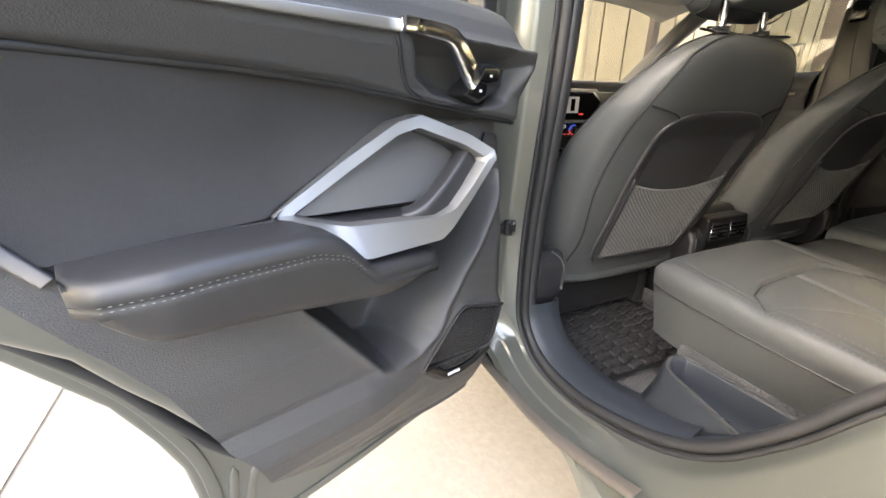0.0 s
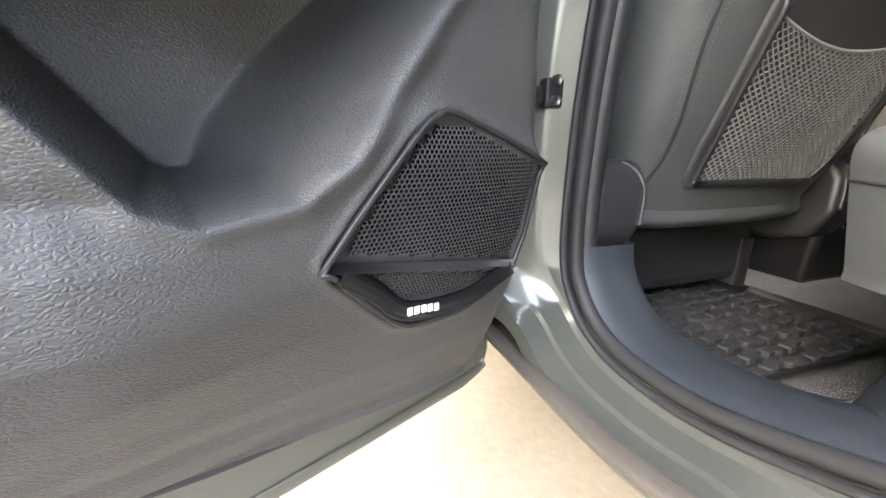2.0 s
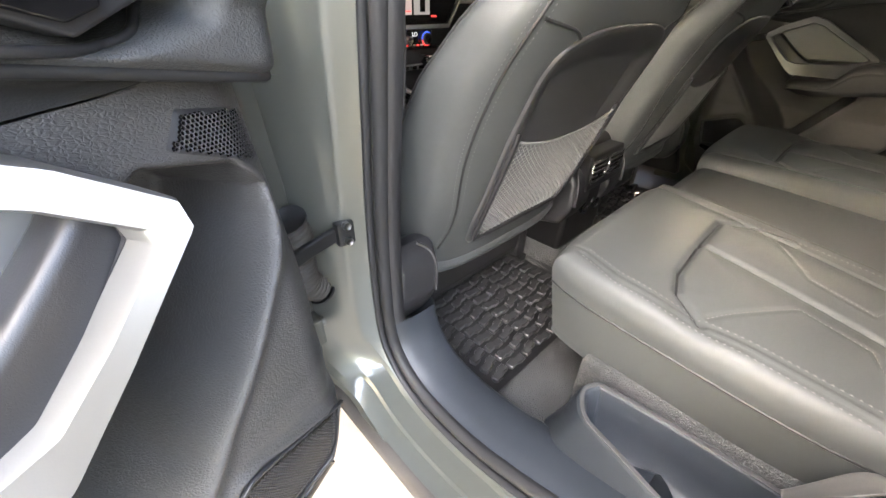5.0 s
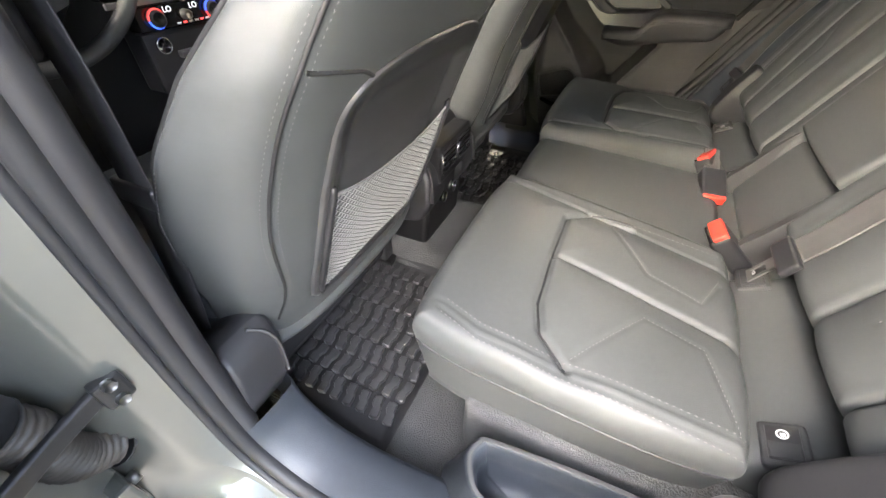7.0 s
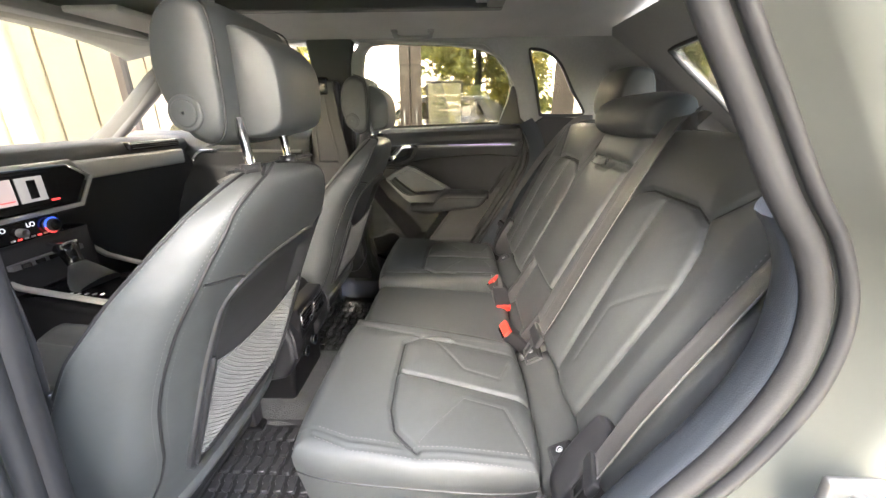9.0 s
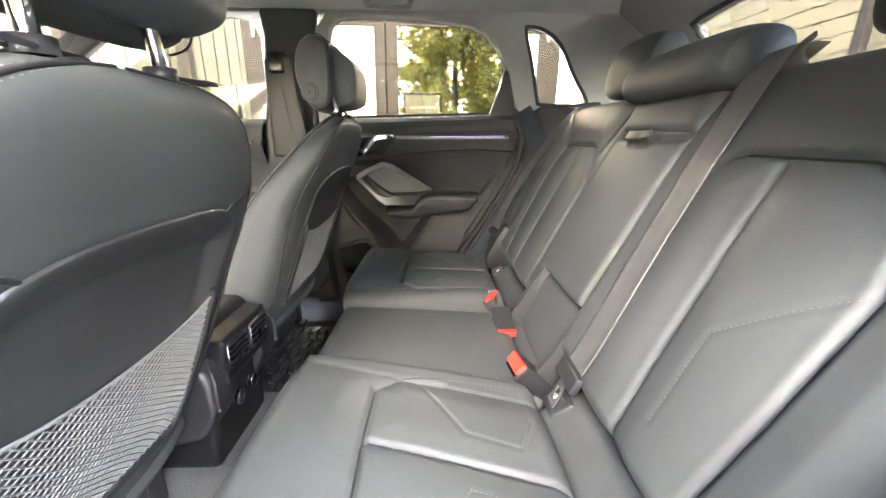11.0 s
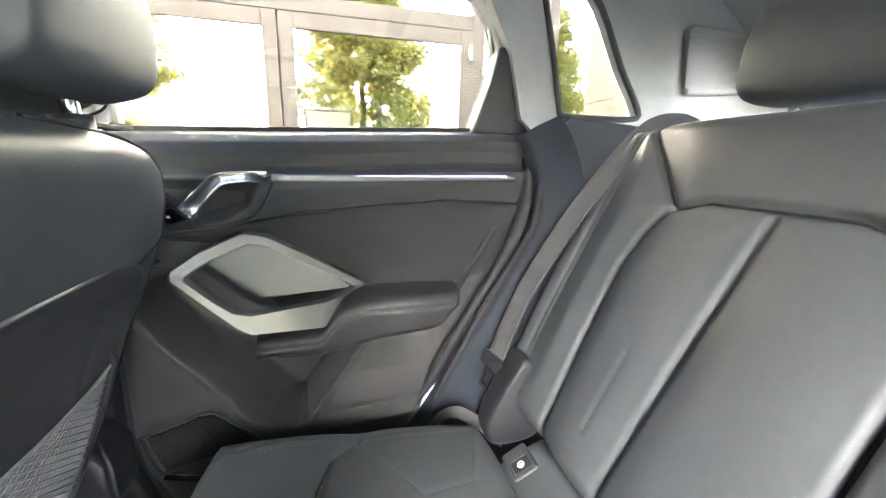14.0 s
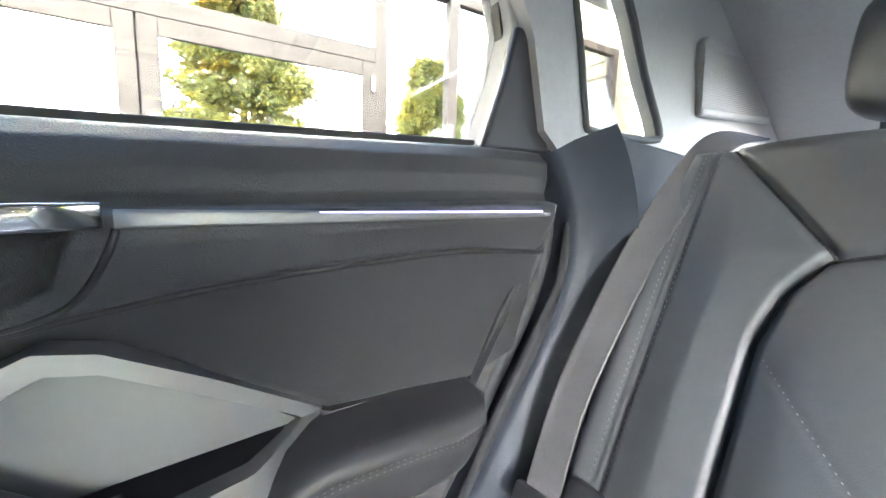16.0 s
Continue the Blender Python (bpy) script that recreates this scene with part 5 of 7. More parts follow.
def back_at(x, z, proud=0.0):
    return Vector((x, -0.015 - (z - 0.75) * 0.478, z)) + BACK_NOR * proud


def back_frame(cx, cz, proud=0.0):
    o = back_at(cx, cz, proud)
    return Matrix(((-1, BACK_DIR.x, BACK_NOR.x, o.x), (0, BACK_DIR.y, BACK_NOR.y, o.y), (0, BACK_DIR.z, BACK_NOR.z, o.z), (0, 0, 0, 1)))


def outer_cushion(sd):
    cx, cy = 0.335, 0.246
    seat_lines = {
        "front": [(0.507, 0.245), (0.470, 0.285), (0.425, 0.299), (0.33, 0.303), (0.222, 0.303), (0.188, 0.262), (0.19, 0.20)],
        "middle": [(0.325, 0.300), (0.375, 0.050)],
        "outer": [(0.487, 0.47), (0.487, 0.405), (0.503, 0.35), (0.505, 0.02)],
        "outer2": [(0.498, 0.41), (0.514, 0.35), (0.516, 0.02)],
        "inner": [(0.170, 0.47), (0.178, 0.36), (0.215, 0.02)],
        "v1": [(0.492, 0.243), (0.391, 0.170), (0.406, 0.099), (0.500, 0.066)],
        "v2": [(0.195, 0.239), (0.305, 0.171), (0.325, 0.100), (0.265, 0.075)],
    }
    loc = lambda k: [(sd * (x - cx), y - cy) for x, y in seat_lines[k]]
    seams = [(loc("front"), 0.0042, 0.0085), (loc("middle"), 0.0042, 0.0075), (loc("outer"), 0.0032, 0.0012), (loc("outer2"), 0.0032, 0.0012), (loc("inner"), 0.004, 0.003),
             (loc("v1"), 0.003, 0.0012), (loc("v2"), 0.003, 0.0012)]

    def warp(a, b, h):
        f = np.clip((-sd * a) / 0.205, 0, 1)
        a2 = a + sd * f * (-0.012 + 0.16 * np.clip(0.12 - b, -0.1, 0.4))
        low = np.clip(-h / 0.14, 0, 1)
        return a2 - sd * 0.02 * low * np.clip(sd * a / 0.205, 0, 1), b - 0.03 * low * np.clip(b / 0.215, 0, 1), h
    m = pose(sd * cx, cy, 0.716, 4.2, 0, 0)
    c = pad("seat_cushion", m, (0.205, 0.206), 0.15, 0.034, LEATHER, rear_seat, "black leather outer seat cushion", seams, 0.006, 0.006, 0.25, (230, 230), warp)
    W = lambda k: [(sd * x, y, 0.72) for x, y in seat_lines[k]]
    for k in ("front", "middle"):
        welt(c, fine_line(W(k)), (0, 0, -1))
    for k in ("v1", "v2"):
        stitch_row("stitching", drape(c, fine_line(W(k)), (0, 0, -1)), THREAD, c, 0.0034, 0.0022, 0.0006)
    for dx in (-0.005, 0.016):
        stitch_row("stitching", drape(c, fine_line([(sd * (x + dx), y, 0.72) for x, y in seat_lines["outer"][1:]]), (0, 0, -1)), THREAD, c, 0.0045, 0.0028, 0.0007)
    stitch_row("stitching", drape(c, fine_line([(sd * (x - 0.006), y, 0.72) for x, y in seat_lines["inner"]]), (0, 0, -1)), THREAD, c, 0.0045, 0.0028, 0.0007)
    # piping low on the front and side
    q = [(sd * 0.548, 0.03, 0.662), (sd * 0.551, 0.20, 0.668), (sd * 0.545, 0.36, 0.676), (sd * 0.525, 0.435, 0.682), (sd * 0.46, 0.462, 0.684), (sd * 0.30, 0.466, 0.684), (sd * 0.16, 0.462, 0.684)]
    q = smooth_path(q, 8)
    cen = Vector((sd * cx, cy, 0))
    q2 = []
    tree_ = skin_tree(c)
    for p in q:
        o = Vector((cen.x, cen.y, p[2]))
        w = (Vector(p) - o).normalized()
        hit_ = tree_.ray_cast(o + w * 0.9, -w)
        q2.append(hit_[0] if hit_[0] is not None else Vector(p))
    rod("piping", q2, round_section(0.0020, n=6), TRIM, c, "dark piping")
    return c


def outer_back(sd):
    cx, cz = 0.347, 0.957
    L = {
        "insert": [(0.176, 0.70), (0.165, 0.80), (0.163, 0.986), (0.183, 1.045), (0.215, 1.070), (0.24, 1.077), (0.38, 1.077), (0.425, 1.062), (0.446, 1.030), (0.457, 0.98), (0.452, 0.86), (0.440, 0.70)],
        "ridge": [(0.322, 0.70), (0.322, 0.76), (0.300, 1.067)],
        "v": [(0.545, 1.186), (0.422, 1.066)],
        "v_in": [(0.128, 1.165), (0.183, 1.045)],
        "outer": [(0.545, 1.195), (0.545, 1.05), (0.540, 0.79)],
        "outer2": [(0.553, 1.195), (0.553, 1.05), (0.549, 0.79)],
        "stitch": [(0.455, 0.979), (0.366, 0.895), (0.370, 0.79)],
    }
    loc = lambda k: [(-sd * (x - cx), (z - cz) / 0.902) for x, z in L[k]]
    seams = [(loc("insert"), 0.0045, 0.011), (loc("ridge"), 0.005, 0.007), (loc("v"), 0.004, 0.007), (loc("v_in"), 0.004, 0.006), (loc("outer"), 0.0032, 0.0035), (loc("outer2"), 0.0032, 0.003), (loc("stitch"), 0.003, 0.0012)]

    def warp(a, b, h):
        out = np.clip(-sd * a / 0.2225, 0, 1)
        side = np.clip(out - 0.55, 0, 1) ** 2
        return a, b, h + 0.055 * side * np.exp(-((b + 0.05) / 0.28) ** 2) - 0.01 * np.clip(b - 0.2, 0, 1)
    c = pad("backrest", back_frame(sd * cx, cz), (0.244, 0.257), 0.12, 0.030, LEATHER, rear_seat, "black leather outer backrest", seams, 0.008, 0.006, 0.2, (220, 240), warp)
    W = lambda k, dx=0: [back_at(sd * (x + dx), z) for x, z in L[k]]
    for k in ("insert", "v", "v_in"):
        welt(c, fine_line(W(k)), -BACK_NOR)
    stitch_row("stitching", drape(c, fine_line(W("stitch")), -BACK_NOR), THREAD, c, 0.0032, 0.0028, 0.0006, BACK_NOR)
    for dx in (-0.0035, 0.012):
        stitch_row("stitching", drape(c, fine_line(W("outer", dx)), -BACK_NOR), THREAD, c, 0.0045, 0.0028, 0.0008, BACK_NOR)
    # roll along the bottom with two anchor covers
    r = pad("seat_roll", pose(sd * 0.33, 0.004, 0.671, -28, 0, 0), (0.165, 0.056), 0.07, 0.03, LEATHER, rear_seat, "leather roll between cushion and backrest", (), 0, 0, 0.1, (40, 30))
    for x in (0.463, 0.183):
        fr = thing("anchor_cover", "black child-seat anchor cover with white round symbol", "anchor cover", (sd * x, 0.0, 0.66), "anchor covers")
        m = pose(sd * x, 0.006, 0.671, 60, 0, 0)
        box("cover_frame", (-0.027, -0.012, -0.023), (0.027, 0.003, 0.021), SOFT, fr, bevel=0.007, segments=3, m=m)
        box("slot", (-0.020, 0.001, -0.016), (0.020, 0.0045, 0.014), TRIM, fr, bevel=0.002, m=m)
        box("tile", (sd * 0.010 - 0.0095, 0.004, -0.015), (sd * 0.010 + 0.0095, 0.0068, 0.013), SOFT, fr, "grained flap over the anchor", bevel=0.002, m=m)
        ringp = [m @ Vector((0.0050 * math.cos(a) - sd * 0.0095, 0.0050, 0.0050 * math.sin(a) - 0.001)) for a in np.linspace(0, 2 * math.pi, 17)[:-1]]
        rod("symbol_ring", ringp, round_section(0.0009, n=6), WHITE, fr, closed=True, up=tuple(m.to_3x3() @ Vector((0, 1, 0))))
        box("symbol_mark", (-sd * 0.0095 - 0.0024, 0.0040, -0.003), (-sd * 0.0095 + 0.0016, 0.0053, 0.002), WHITE, fr, bevel=0.001, m=m)
    # plastic hinge cover at the outer foot
    hc = thing("hinge_cover", "satin black seat hinge cover at the foot of the backrest", "hinge cover", (sd * 0.53, 0.0, 0.62), "seat hinge covers")
    bulge("cover", [(-0.055, 0.67), (0.022, 0.655), (0.042, 0.690), (0.020, 0.750), (-0.008, 0.800), (-0.020, 0.812), (-0.038, 0.80), (-0.058, 0.77)], 0.512 if sd > 0 else -0.566, 0.566 if sd > 0 else -0.512, TRIM, hc, "", 4.0, 18, 0.35)
    box("belt_slot", (sd * 0.539 - 0.016, 0.018, 0.684), (sd * 0.539 + 0.016, 0.038, 0.691), GLOSS, hc, "black belt slot", bevel=0.002)
    return c


for sd in (-1, 1):
    outer_cushion(sd)
    outer_back(sd)
# middle place
mid_seams = [([(-0.12, 0.16), (0.12, 0.16)], 0.004, 0.002)]


def mid_warp(a, b, h):
    return a * (1 + 0.9 * np.clip(0.12 - b, -0.1, 0.4) * 0.55), b, h


pad("seat_cushion", pose(0, 0.236, 0.687, 4.2, 0, 0), (0.142, 0.202), 0.14, 0.028, LEATHER, rear_seat, "black leather middle seat cushion", (), 0.0, 0.008, 0.15, (70, 100), mid_warp)
arm_seams = [([(-0.11, 0.150), (-0.06, 0.150), (-0.045, 0.138), (0.02, 0.138), (0.04, 0.150), (0.11, 0.150)], 0.005, 0.008)]
pad("folding_armrest", back_frame(0, 0.957, 0.009), (0.116, 0.166), 0.07, 0.009, LEATHER, rear_seat, "folded-up leather centre armrest", arm_seams, 0.003, 0.004, 0.08, (80, 100))
pad("backrest", back_frame(0, 0.735, -0.014), (0.121, 0.076), 0.04, 0.012, LEATHER, rear_seat, "lower middle backrest pad", (), 0, 0.006, 0.1, (50, 40))
pad("backrest", back_frame(0, 1.150, 0.012), (0.124, 0.056), 0.10, 0.022, LEATHER, rear_seat, "upper middle backrest pad", (), 0, 0.004, 0.1, (50, 40))
rod("armrest_loop", [back_at(0.060, 1.094, 0.020), back_at(0.035, 1.089, 0.025), back_at(-0.002, 1.089, 0.025), back_at(-0.024, 1.094, 0.020)], flat_section(0.016, 0.005, 0.002), TRIM, rear_seat, "black pull loop", up=tuple(BACK_NOR))
pad("seat_roll", pose(0, 0.002, 0.662, -28, 0, 0), (0.15, 0.05), 0.06, 0.03, LEATHER, rear_seat, "", (), 0, 0, 0.1, (30, 24))
for sd in (-1, 1):
    ol = smooth_path([(0.030, 0.62), (0.032, 0.68), (0.006, 0.725), (-0.028, 0.785), (-0.048, 0.81), (-0.06, 0.79), (-0.04, 0.70), (-0.03, 0.62)], 3, True)
    prism("recliner_trim", [tuple(p) for p in ol], sd * 0.114, sd * 0.130, HARD, rear_seat, "satin black plastic trim beside the armrest", bevel=0.002, segments=2)
box("seat_base", (-0.53, -0.12, 0.42), (0.53, 0.36, 0.60), CARPET, rear_seat, "grey carpeted seat base", bevel=0.03, segments=3)
box("back_panel", (-0.56, -0.40, 0.60), (0.56, -0.20, 1.10), CARPET, rear_seat, bevel=0.02, m=None)


def rear_headrest(cx, w, zc, h, y, label, wedge=False):
    hr = thing("headrest", label, "headrest", (cx, y, zc - h / 2), "rear headrests")
    if wedge:
        prof = [(y - 0.045, zc - h * 0.40), (y + 0.035, zc - h * 0.5), (y + 0.062, zc - h * 0.2), (y + 0.050, zc + h * 0.25), (y, zc + h * 0.5), (y - 0.05, zc + h * 0.42), (y - 0.062, zc)]
    else:
        prof = [(y - 0.05, zc - h * 0.45), (y + 0.045, zc - h * 0.5), (y + 0.058, zc - h * 0.1), (y + 0.035, zc + h * 0.4), (y - 0.005, zc + h * 0.5), (y - 0.045, zc + h * 0.40), (y - 0.062, zc)]
    b = bulge("pad", prof, cx - w, cx + w, LEATHER, hr, "", 3.2, 26, 0.45)
    for dx in (-0.066, 0.066) if not wedge else (-0.07, 0.07):
        rod("post", [(cx + dx, y - 0.005, zc - h * 0.38), (cx + dx, y - 0.01, 1.165)], round_section(0.006), CHROME, hr, "chrome post", up=(1, 0, 0))
        rod("collar", [(cx + dx, y - 0.008, 1.176), (cx + dx, y - 0.009, 1.188)], round_section(0.014), TRIM, hr, up=(1, 0, 0))
    return hr


rear_headrest(0.350, 0.114, 1.270, 0.142, -0.318, "black leather outer rear headrest on chrome posts")
rear_headrest(-0.350, 0.114, 1.270, 0.142, -0.318, "black leather outer rear headrest on chrome posts")
rear_headrest(-0.004, 0.152, 1.206, 0.092, -0.226, "low wide black leather middle headrest", True)


# ---- front seats ----
def front_seat(cx, out, lift, label):
    """out: the side of the nearer door, -1 or 1."""
    st = thing("front_seat", label, "car seat", (cx, 0.95, 0.42), "front seats")
    ZS = [0.60, 0.66, 0.75, 0.87, 0.95, 1.018, 1.067, 1.100, 1.120, 1.132, 1.140]
    YR = [0.636, 0.618, 0.582, 0.540, 0.506, 0.466, 0.442, 0.431, 0.430, 0.440, 0.464]
    YF = [0.788, 0.771, 0.737, 0.692, 0.643, 0.584, 0.542, 0.514, 0.496, 0.488, 0.476]
    WF = [0.228, 0.254, 0.282, 0.300, 0.299, 0.264, 0.218, 0.176, 0.138, 0.103, 0.059]
    WR = [0.209, 0.227, 0.243, 0.248, 0.244, 0.213, 0.180, 0.153, 0.123, 0.093, 0.054]
    low_top = lambda z: z if z < 0.95 else 0.95 + (z - 0.95) * 0.8796
    zz = np.array(sorted(list(np.linspace(0.60, 1.117, 52)) + [1.123, 1.1285, 1.133, 1.1365, 1.1387, 1.140]))
    th = np.linspace(0, 2 * math.pi, 96, endpoint=False)

    def section(z):
        yr, yf, wf, wr = (float(interp(z, ZS, q)) for q in (YR, YF, WF, WR))
        c, s = np.cos(th), np.sin(th)
        e = 0.56
        sx, sy = np.sign(c) * np.abs(c) ** e, np.sign(s) * np.abs(s) ** e
        w = wr + (wf - wr) * (sy + 1) / 2
        y = (yr + yf) / 2 + sy * (yf - yr) / 2
        y = y - 0.035 * np.clip(sy, 0, 1) * np.exp(-(sx / 0.55) ** 4) * (z < 1.1)
        return np.column_stack([cx + sx * w, y, np.full(len(th), z)])
    # rear panel outline
    def half_width(z):
        low = 0.142 + 0.026 * np.sqrt(np.clip((z - 0.650) / 0.06, 0, 1))
        return np.where(z < 0.92, low, 0.168 * np.clip(1 - (np.clip(z - 0.92, 0, 1) / 0.091) ** 3.5, 0.0, 1) ** 0.33)
    rz = np.concatenate([np.linspace(0.650, 0.915, 26), 0.92 + 0.091 * np.sin(np.linspace(0.05, math.pi / 2 - 0.01, 34))])
    rim_ = [(float(half_width(z)), float(z)) for z in rz]
    rim_ = np.array(rim_ + [(-a, b) for a, b in reversed(rim_)])
    rim_list = [tuple(p) for p in rim_]

    def rear(x, z):
        """The leather's rear surface at x off the seat's middle."""
        yr, yf, wf, wr = (interp(z, ZS, q) for q in (YR, YF, WF, WR))
        w = wr
        for _ in range(4):
            sy = -(1 - np.clip(np.abs(x) / w, 0, 0.999) ** (2 / 0.56)) ** 0.28
            w = wr + (wf - wr) * (sy + 1) / 2
        return (yr + yf) / 2 + sy * (yf - yr) / 2
    rows = []
    for z in zz:
        r_ = section(z)
        d_ = signed(r_[:, 0] - cx, r_[:, 2], rim_list)
        behind = r_[:, 1] < 0.5 * (float(interp(z, ZS, YR)) + float(interp(z, ZS, YF)))
        r_[:, 1] += np.where(behind, 0.030 * step(d_ - 0.020, 0.016), 0)
        rows.append(r_)
    cap = rows[-1].mean(0) + np.array([0, 0, 0.001])
    rows.append(rows[-1] * 0.3 + cap * 0.7)
    back = sheet("backrest", np.array(rows), LEATHER, st, "black leather backrest with piped seams", wrap_v=True, flip=True)
    tree_ = BVHTree.FromPolygons([v.co for v in back.data.vertices], [p.vertices for p in back.data.polygons])

    def cling(x, y, z, lift_=0.0):
        c = Vector((cx, float(interp(z, ZS, YR)) * 0.5 + float(interp(z, ZS, YF)) * 0.5, z))
        w = (Vector((x, y, z)) - c).normalized()
        h = tree_.ray_cast(c + w * 0.6, -w)
        return (h[0] + w * lift_) if h[0] is not None else Vector((x, y, z))

    def seam(name, pts, twin=0.006):
        p = [(cx + (q[0] - cx) * float(interp(q[2], [0.66, 0.95, 1.03, 1.09], [1.08, 1.13, 1.06, 1.0])), q[1] + float(interp(q[2], [0.6, 0.75, 0.95, 1.03, 1.12], [-0.012, -0.018, -0.002, 0.006, 0.027])), low_top(q[2])) for q in smooth_path(pts, 8)]
        line = [cling(*q, 0.0008) for q in p]
        rod("seam_piping", line, round_section(0.0022, n=6), SEAM, back, up=(0.2, 1, 0.1))
        for d in (-twin, twin) if twin else ():
            l2 = [cling(q[0], q[1] + d, q[2], 0.0005) for q in p]
            stitch_row("stitching", fine_line(l2), THREAD, back, 0.0040, 0.0024, 0.0006, (0, -1, 0.1))
    for sd in (-1, 1):
        seam("rear_seam", [(cx + sd * w, y, z) for w, y, z in ((0.208, 0.648, 0.66), (0.214, 0.62, 0.72), (0.216, 0.575, 0.85), (0.212, 0.525, 0.95), (0.202, 0.476, 1.03), (0.180, 0.436, 1.09), (0.150, 0.412, 1.135), (0.10, 0.404, 1.160), (0.03, 0.404, 1.166))])
        seam("front_seam", [(cx + sd * w, y, z) for w, y, z in ((0.262, 0.74, 0.72), (0.268, 0.69, 0.83), (0.266, 0.645, 0.914), (0.256, 0.568, 1.014), (0.225, 0.500, 1.085), (0.175, 0.455, 1.135), (0.12, 0.437, 1.168))], 0.005)
        seam("cross_seam", [(cx + sd * 0.20, 0.474, 1.028), (cx + sd * 0.16, 0.462, 1.014), (cx + sd * 0.128, 0.470, 0.998)], 0.004)
        seam("top_seam", [(cx + sd * 0.118, 0.404, 1.155), (cx + sd * 0.108, 0.42, 1.167), (cx + sd * 0.105, 0.435, 1.170)], 0)
    # rear panel with rim
    mid_ = np.array([0.0, 0.83])
    sc_ = np.concatenate([np.linspace(0.02, 0.72, 14), np.linspace(0.735, 1.0, 26)])[:, None, None]
    loop_ = mid_ + (rim_ - mid_)[None] * sc_
    X, Z = loop_[..., 0], loop_[..., 1]
    d_ = np.maximum(signed(X, Z, rim_list), 0)
    rec = 0.014 * step(d_ - 0.030, 0.020) - 0.0025 * np.exp(-((d_ - 0.006) / 0.008) ** 2) + 0.008 * (d_ < 0.0003)
    P = np.stack([cx + X, rear(X, Z) - 0.002 + rec, Z], -1)
    pn = sheet("back_panel", P, HARD, st, "smooth black hard panel on the seat back", wrap_v=True)
    for sd in (-1, 1):
        q = [(cx + sd * w, float(rear(np.array(w), np.array(z))) - o, z) for w, z, o in ((0.136, 0.663, 0.003), (0.146, 0.70, 0.004), (0.153, 0.80, 0.005), (0.154, 0.86, 0.005), (0.152, 0.874, 0.001))]
        rod("net_holder", smooth_path(q, 6), flat_section(0.009, 0.010, 0.003), TRIM, pn, up=(0, 1, 0))
    q = [(cx + x, float(rear(np.array(x), np.array(0.662))) - 0.003, 0.660) for x in np.linspace(-0.136, 0.136, 9)]
    rod("net_holder", q, flat_section(0.010, 0.009, 0.003), TRIM, pn, up=(0, 1, 0))

    # net pocket
    def net_point(u, v):
        top = 0.862 - 0.024 * (1 - (2 * u - 1) ** 2)
        z = 0.664 + v * (top - 0.664)
        w = float(interp(z, [0.664, 0.70, 0.80, 0.87], [0.134, 0.144, 0.151, 0.152]))
        bow = 0.004 + 0.005 * math.sin(math.pi * u) * math.sin(math.pi * min(v, 0.99))
        return Vector((cx + (2 * u - 1) * w, float(rear(np.array((2 * u - 1) * w), np.array(z))) - bow + 0.004 * (1 - abs(2 * u - 1)), z))
    verts, faces = [], []
    for fam in (-1, 1):
        for u0 in np.arange(-0.75, 1.75, 0.042):
            pts = []
            for v in np.linspace(0, 1, 40):
                u = u0 + fam * 0.85 * (v - 0.5)
                if 0 <= u <= 1:
                    pts.append(net_point(u, v) + Vector((0, 0.0006 * fam, 0)))
            if len(pts) < 3:
                continue
            q = sweep_points(pts, round_section(0.0009, 0.0009, 5), (0, 1, 0))
            b = len(verts)
            verts += list(q.reshape(-1, 3))
            faces += [tuple(b + i for i in f) for f in grid_faces(len(pts), 5, False, True)]
    tagged(raw("net_pocket", verts, faces, NET, st, True, "stretchy grey net pocket"), kind="stuff")
    rod("net_hem", [net_point(u, 1.0) + Vector((0, -0.0005, 0)) for u in np.linspace(0, 1, 20)], flat_section(0.004, 0.003), NET, st, "elastic hem", up=(0, 1, 0))

    # lower roll, side covers, cushion, base
    rod("valance", smooth_path([(cx - 0.20, 0.672, 0.612), (cx - 0.11, 0.655, 0.608), (cx + 0.11, 0.655, 0.608), (cx + 0.20, 0.672, 0.612)], 6), flat_section(0.046, 0.046, 0.014), LEATHER, st, "leather roll under the backrest", up=(0, 0.4, 1))
    for sd in (-1, 1):
        ol = [(0.606, 0.600), (0.612, 0.660), (0.630, 0.690), (0.660, 0.697), (0.700, 0.672), (0.74, 0.640), (1.16, 0.600), (1.18, 0.55), (0.70, 0.530), (0.635, 0.545)]
        prism("side_cover", ol, cx + sd * 0.225, cx + sd * 0.316, TRIM, st, "black plastic seat side cover", bevel=0.018, segments=3)
        rod("cover_edge", smooth_path([(cx + sd * 0.235, 0.6055, 0.606), (cx + sd * 0.236, 0.611, 0.650), (cx + sd * 0.243, 0.624, 0.676), (cx + sd * 0.262, 0.640, 0.690)], 5), flat_section(0.010, 0.005), TRIM, st, up=(1, 0, 0))
        rod("seat_rail", [(cx + sd * 0.20, 0.70, 0.412), (cx + sd * 0.20, 1.25, 0.412)], flat_section(0.045, 0.03, 0.006), DARKMETAL, st)
        box("rail_foot", (cx + sd * 0.20 - 0.02, 0.715, 0.42), (cx + sd * 0.20 + 0.02, 0.80, 0.53), TRIM, st, bevel=0.008)
    pad("seat_cushion", pose(cx, 0.985, 0.668, 5, 0, 0), (0.255, 0.27), 0.13, 0.05, LEATHER, st, "black leather front seat cushion", [([(-0.15, -0.3), (-0.16, 0.27)], 0.008, 0.012), ([(0.15, -0.3), (0.16, 0.27)], 0.008, 0.012)], 0.012, 0.0, 0.2, (60, 60))
    box("seat_base", (cx - 0.21, 0.72, 0.44), (cx + 0.21, 1.15, 0.58), TRIM, st, bevel=0.02)
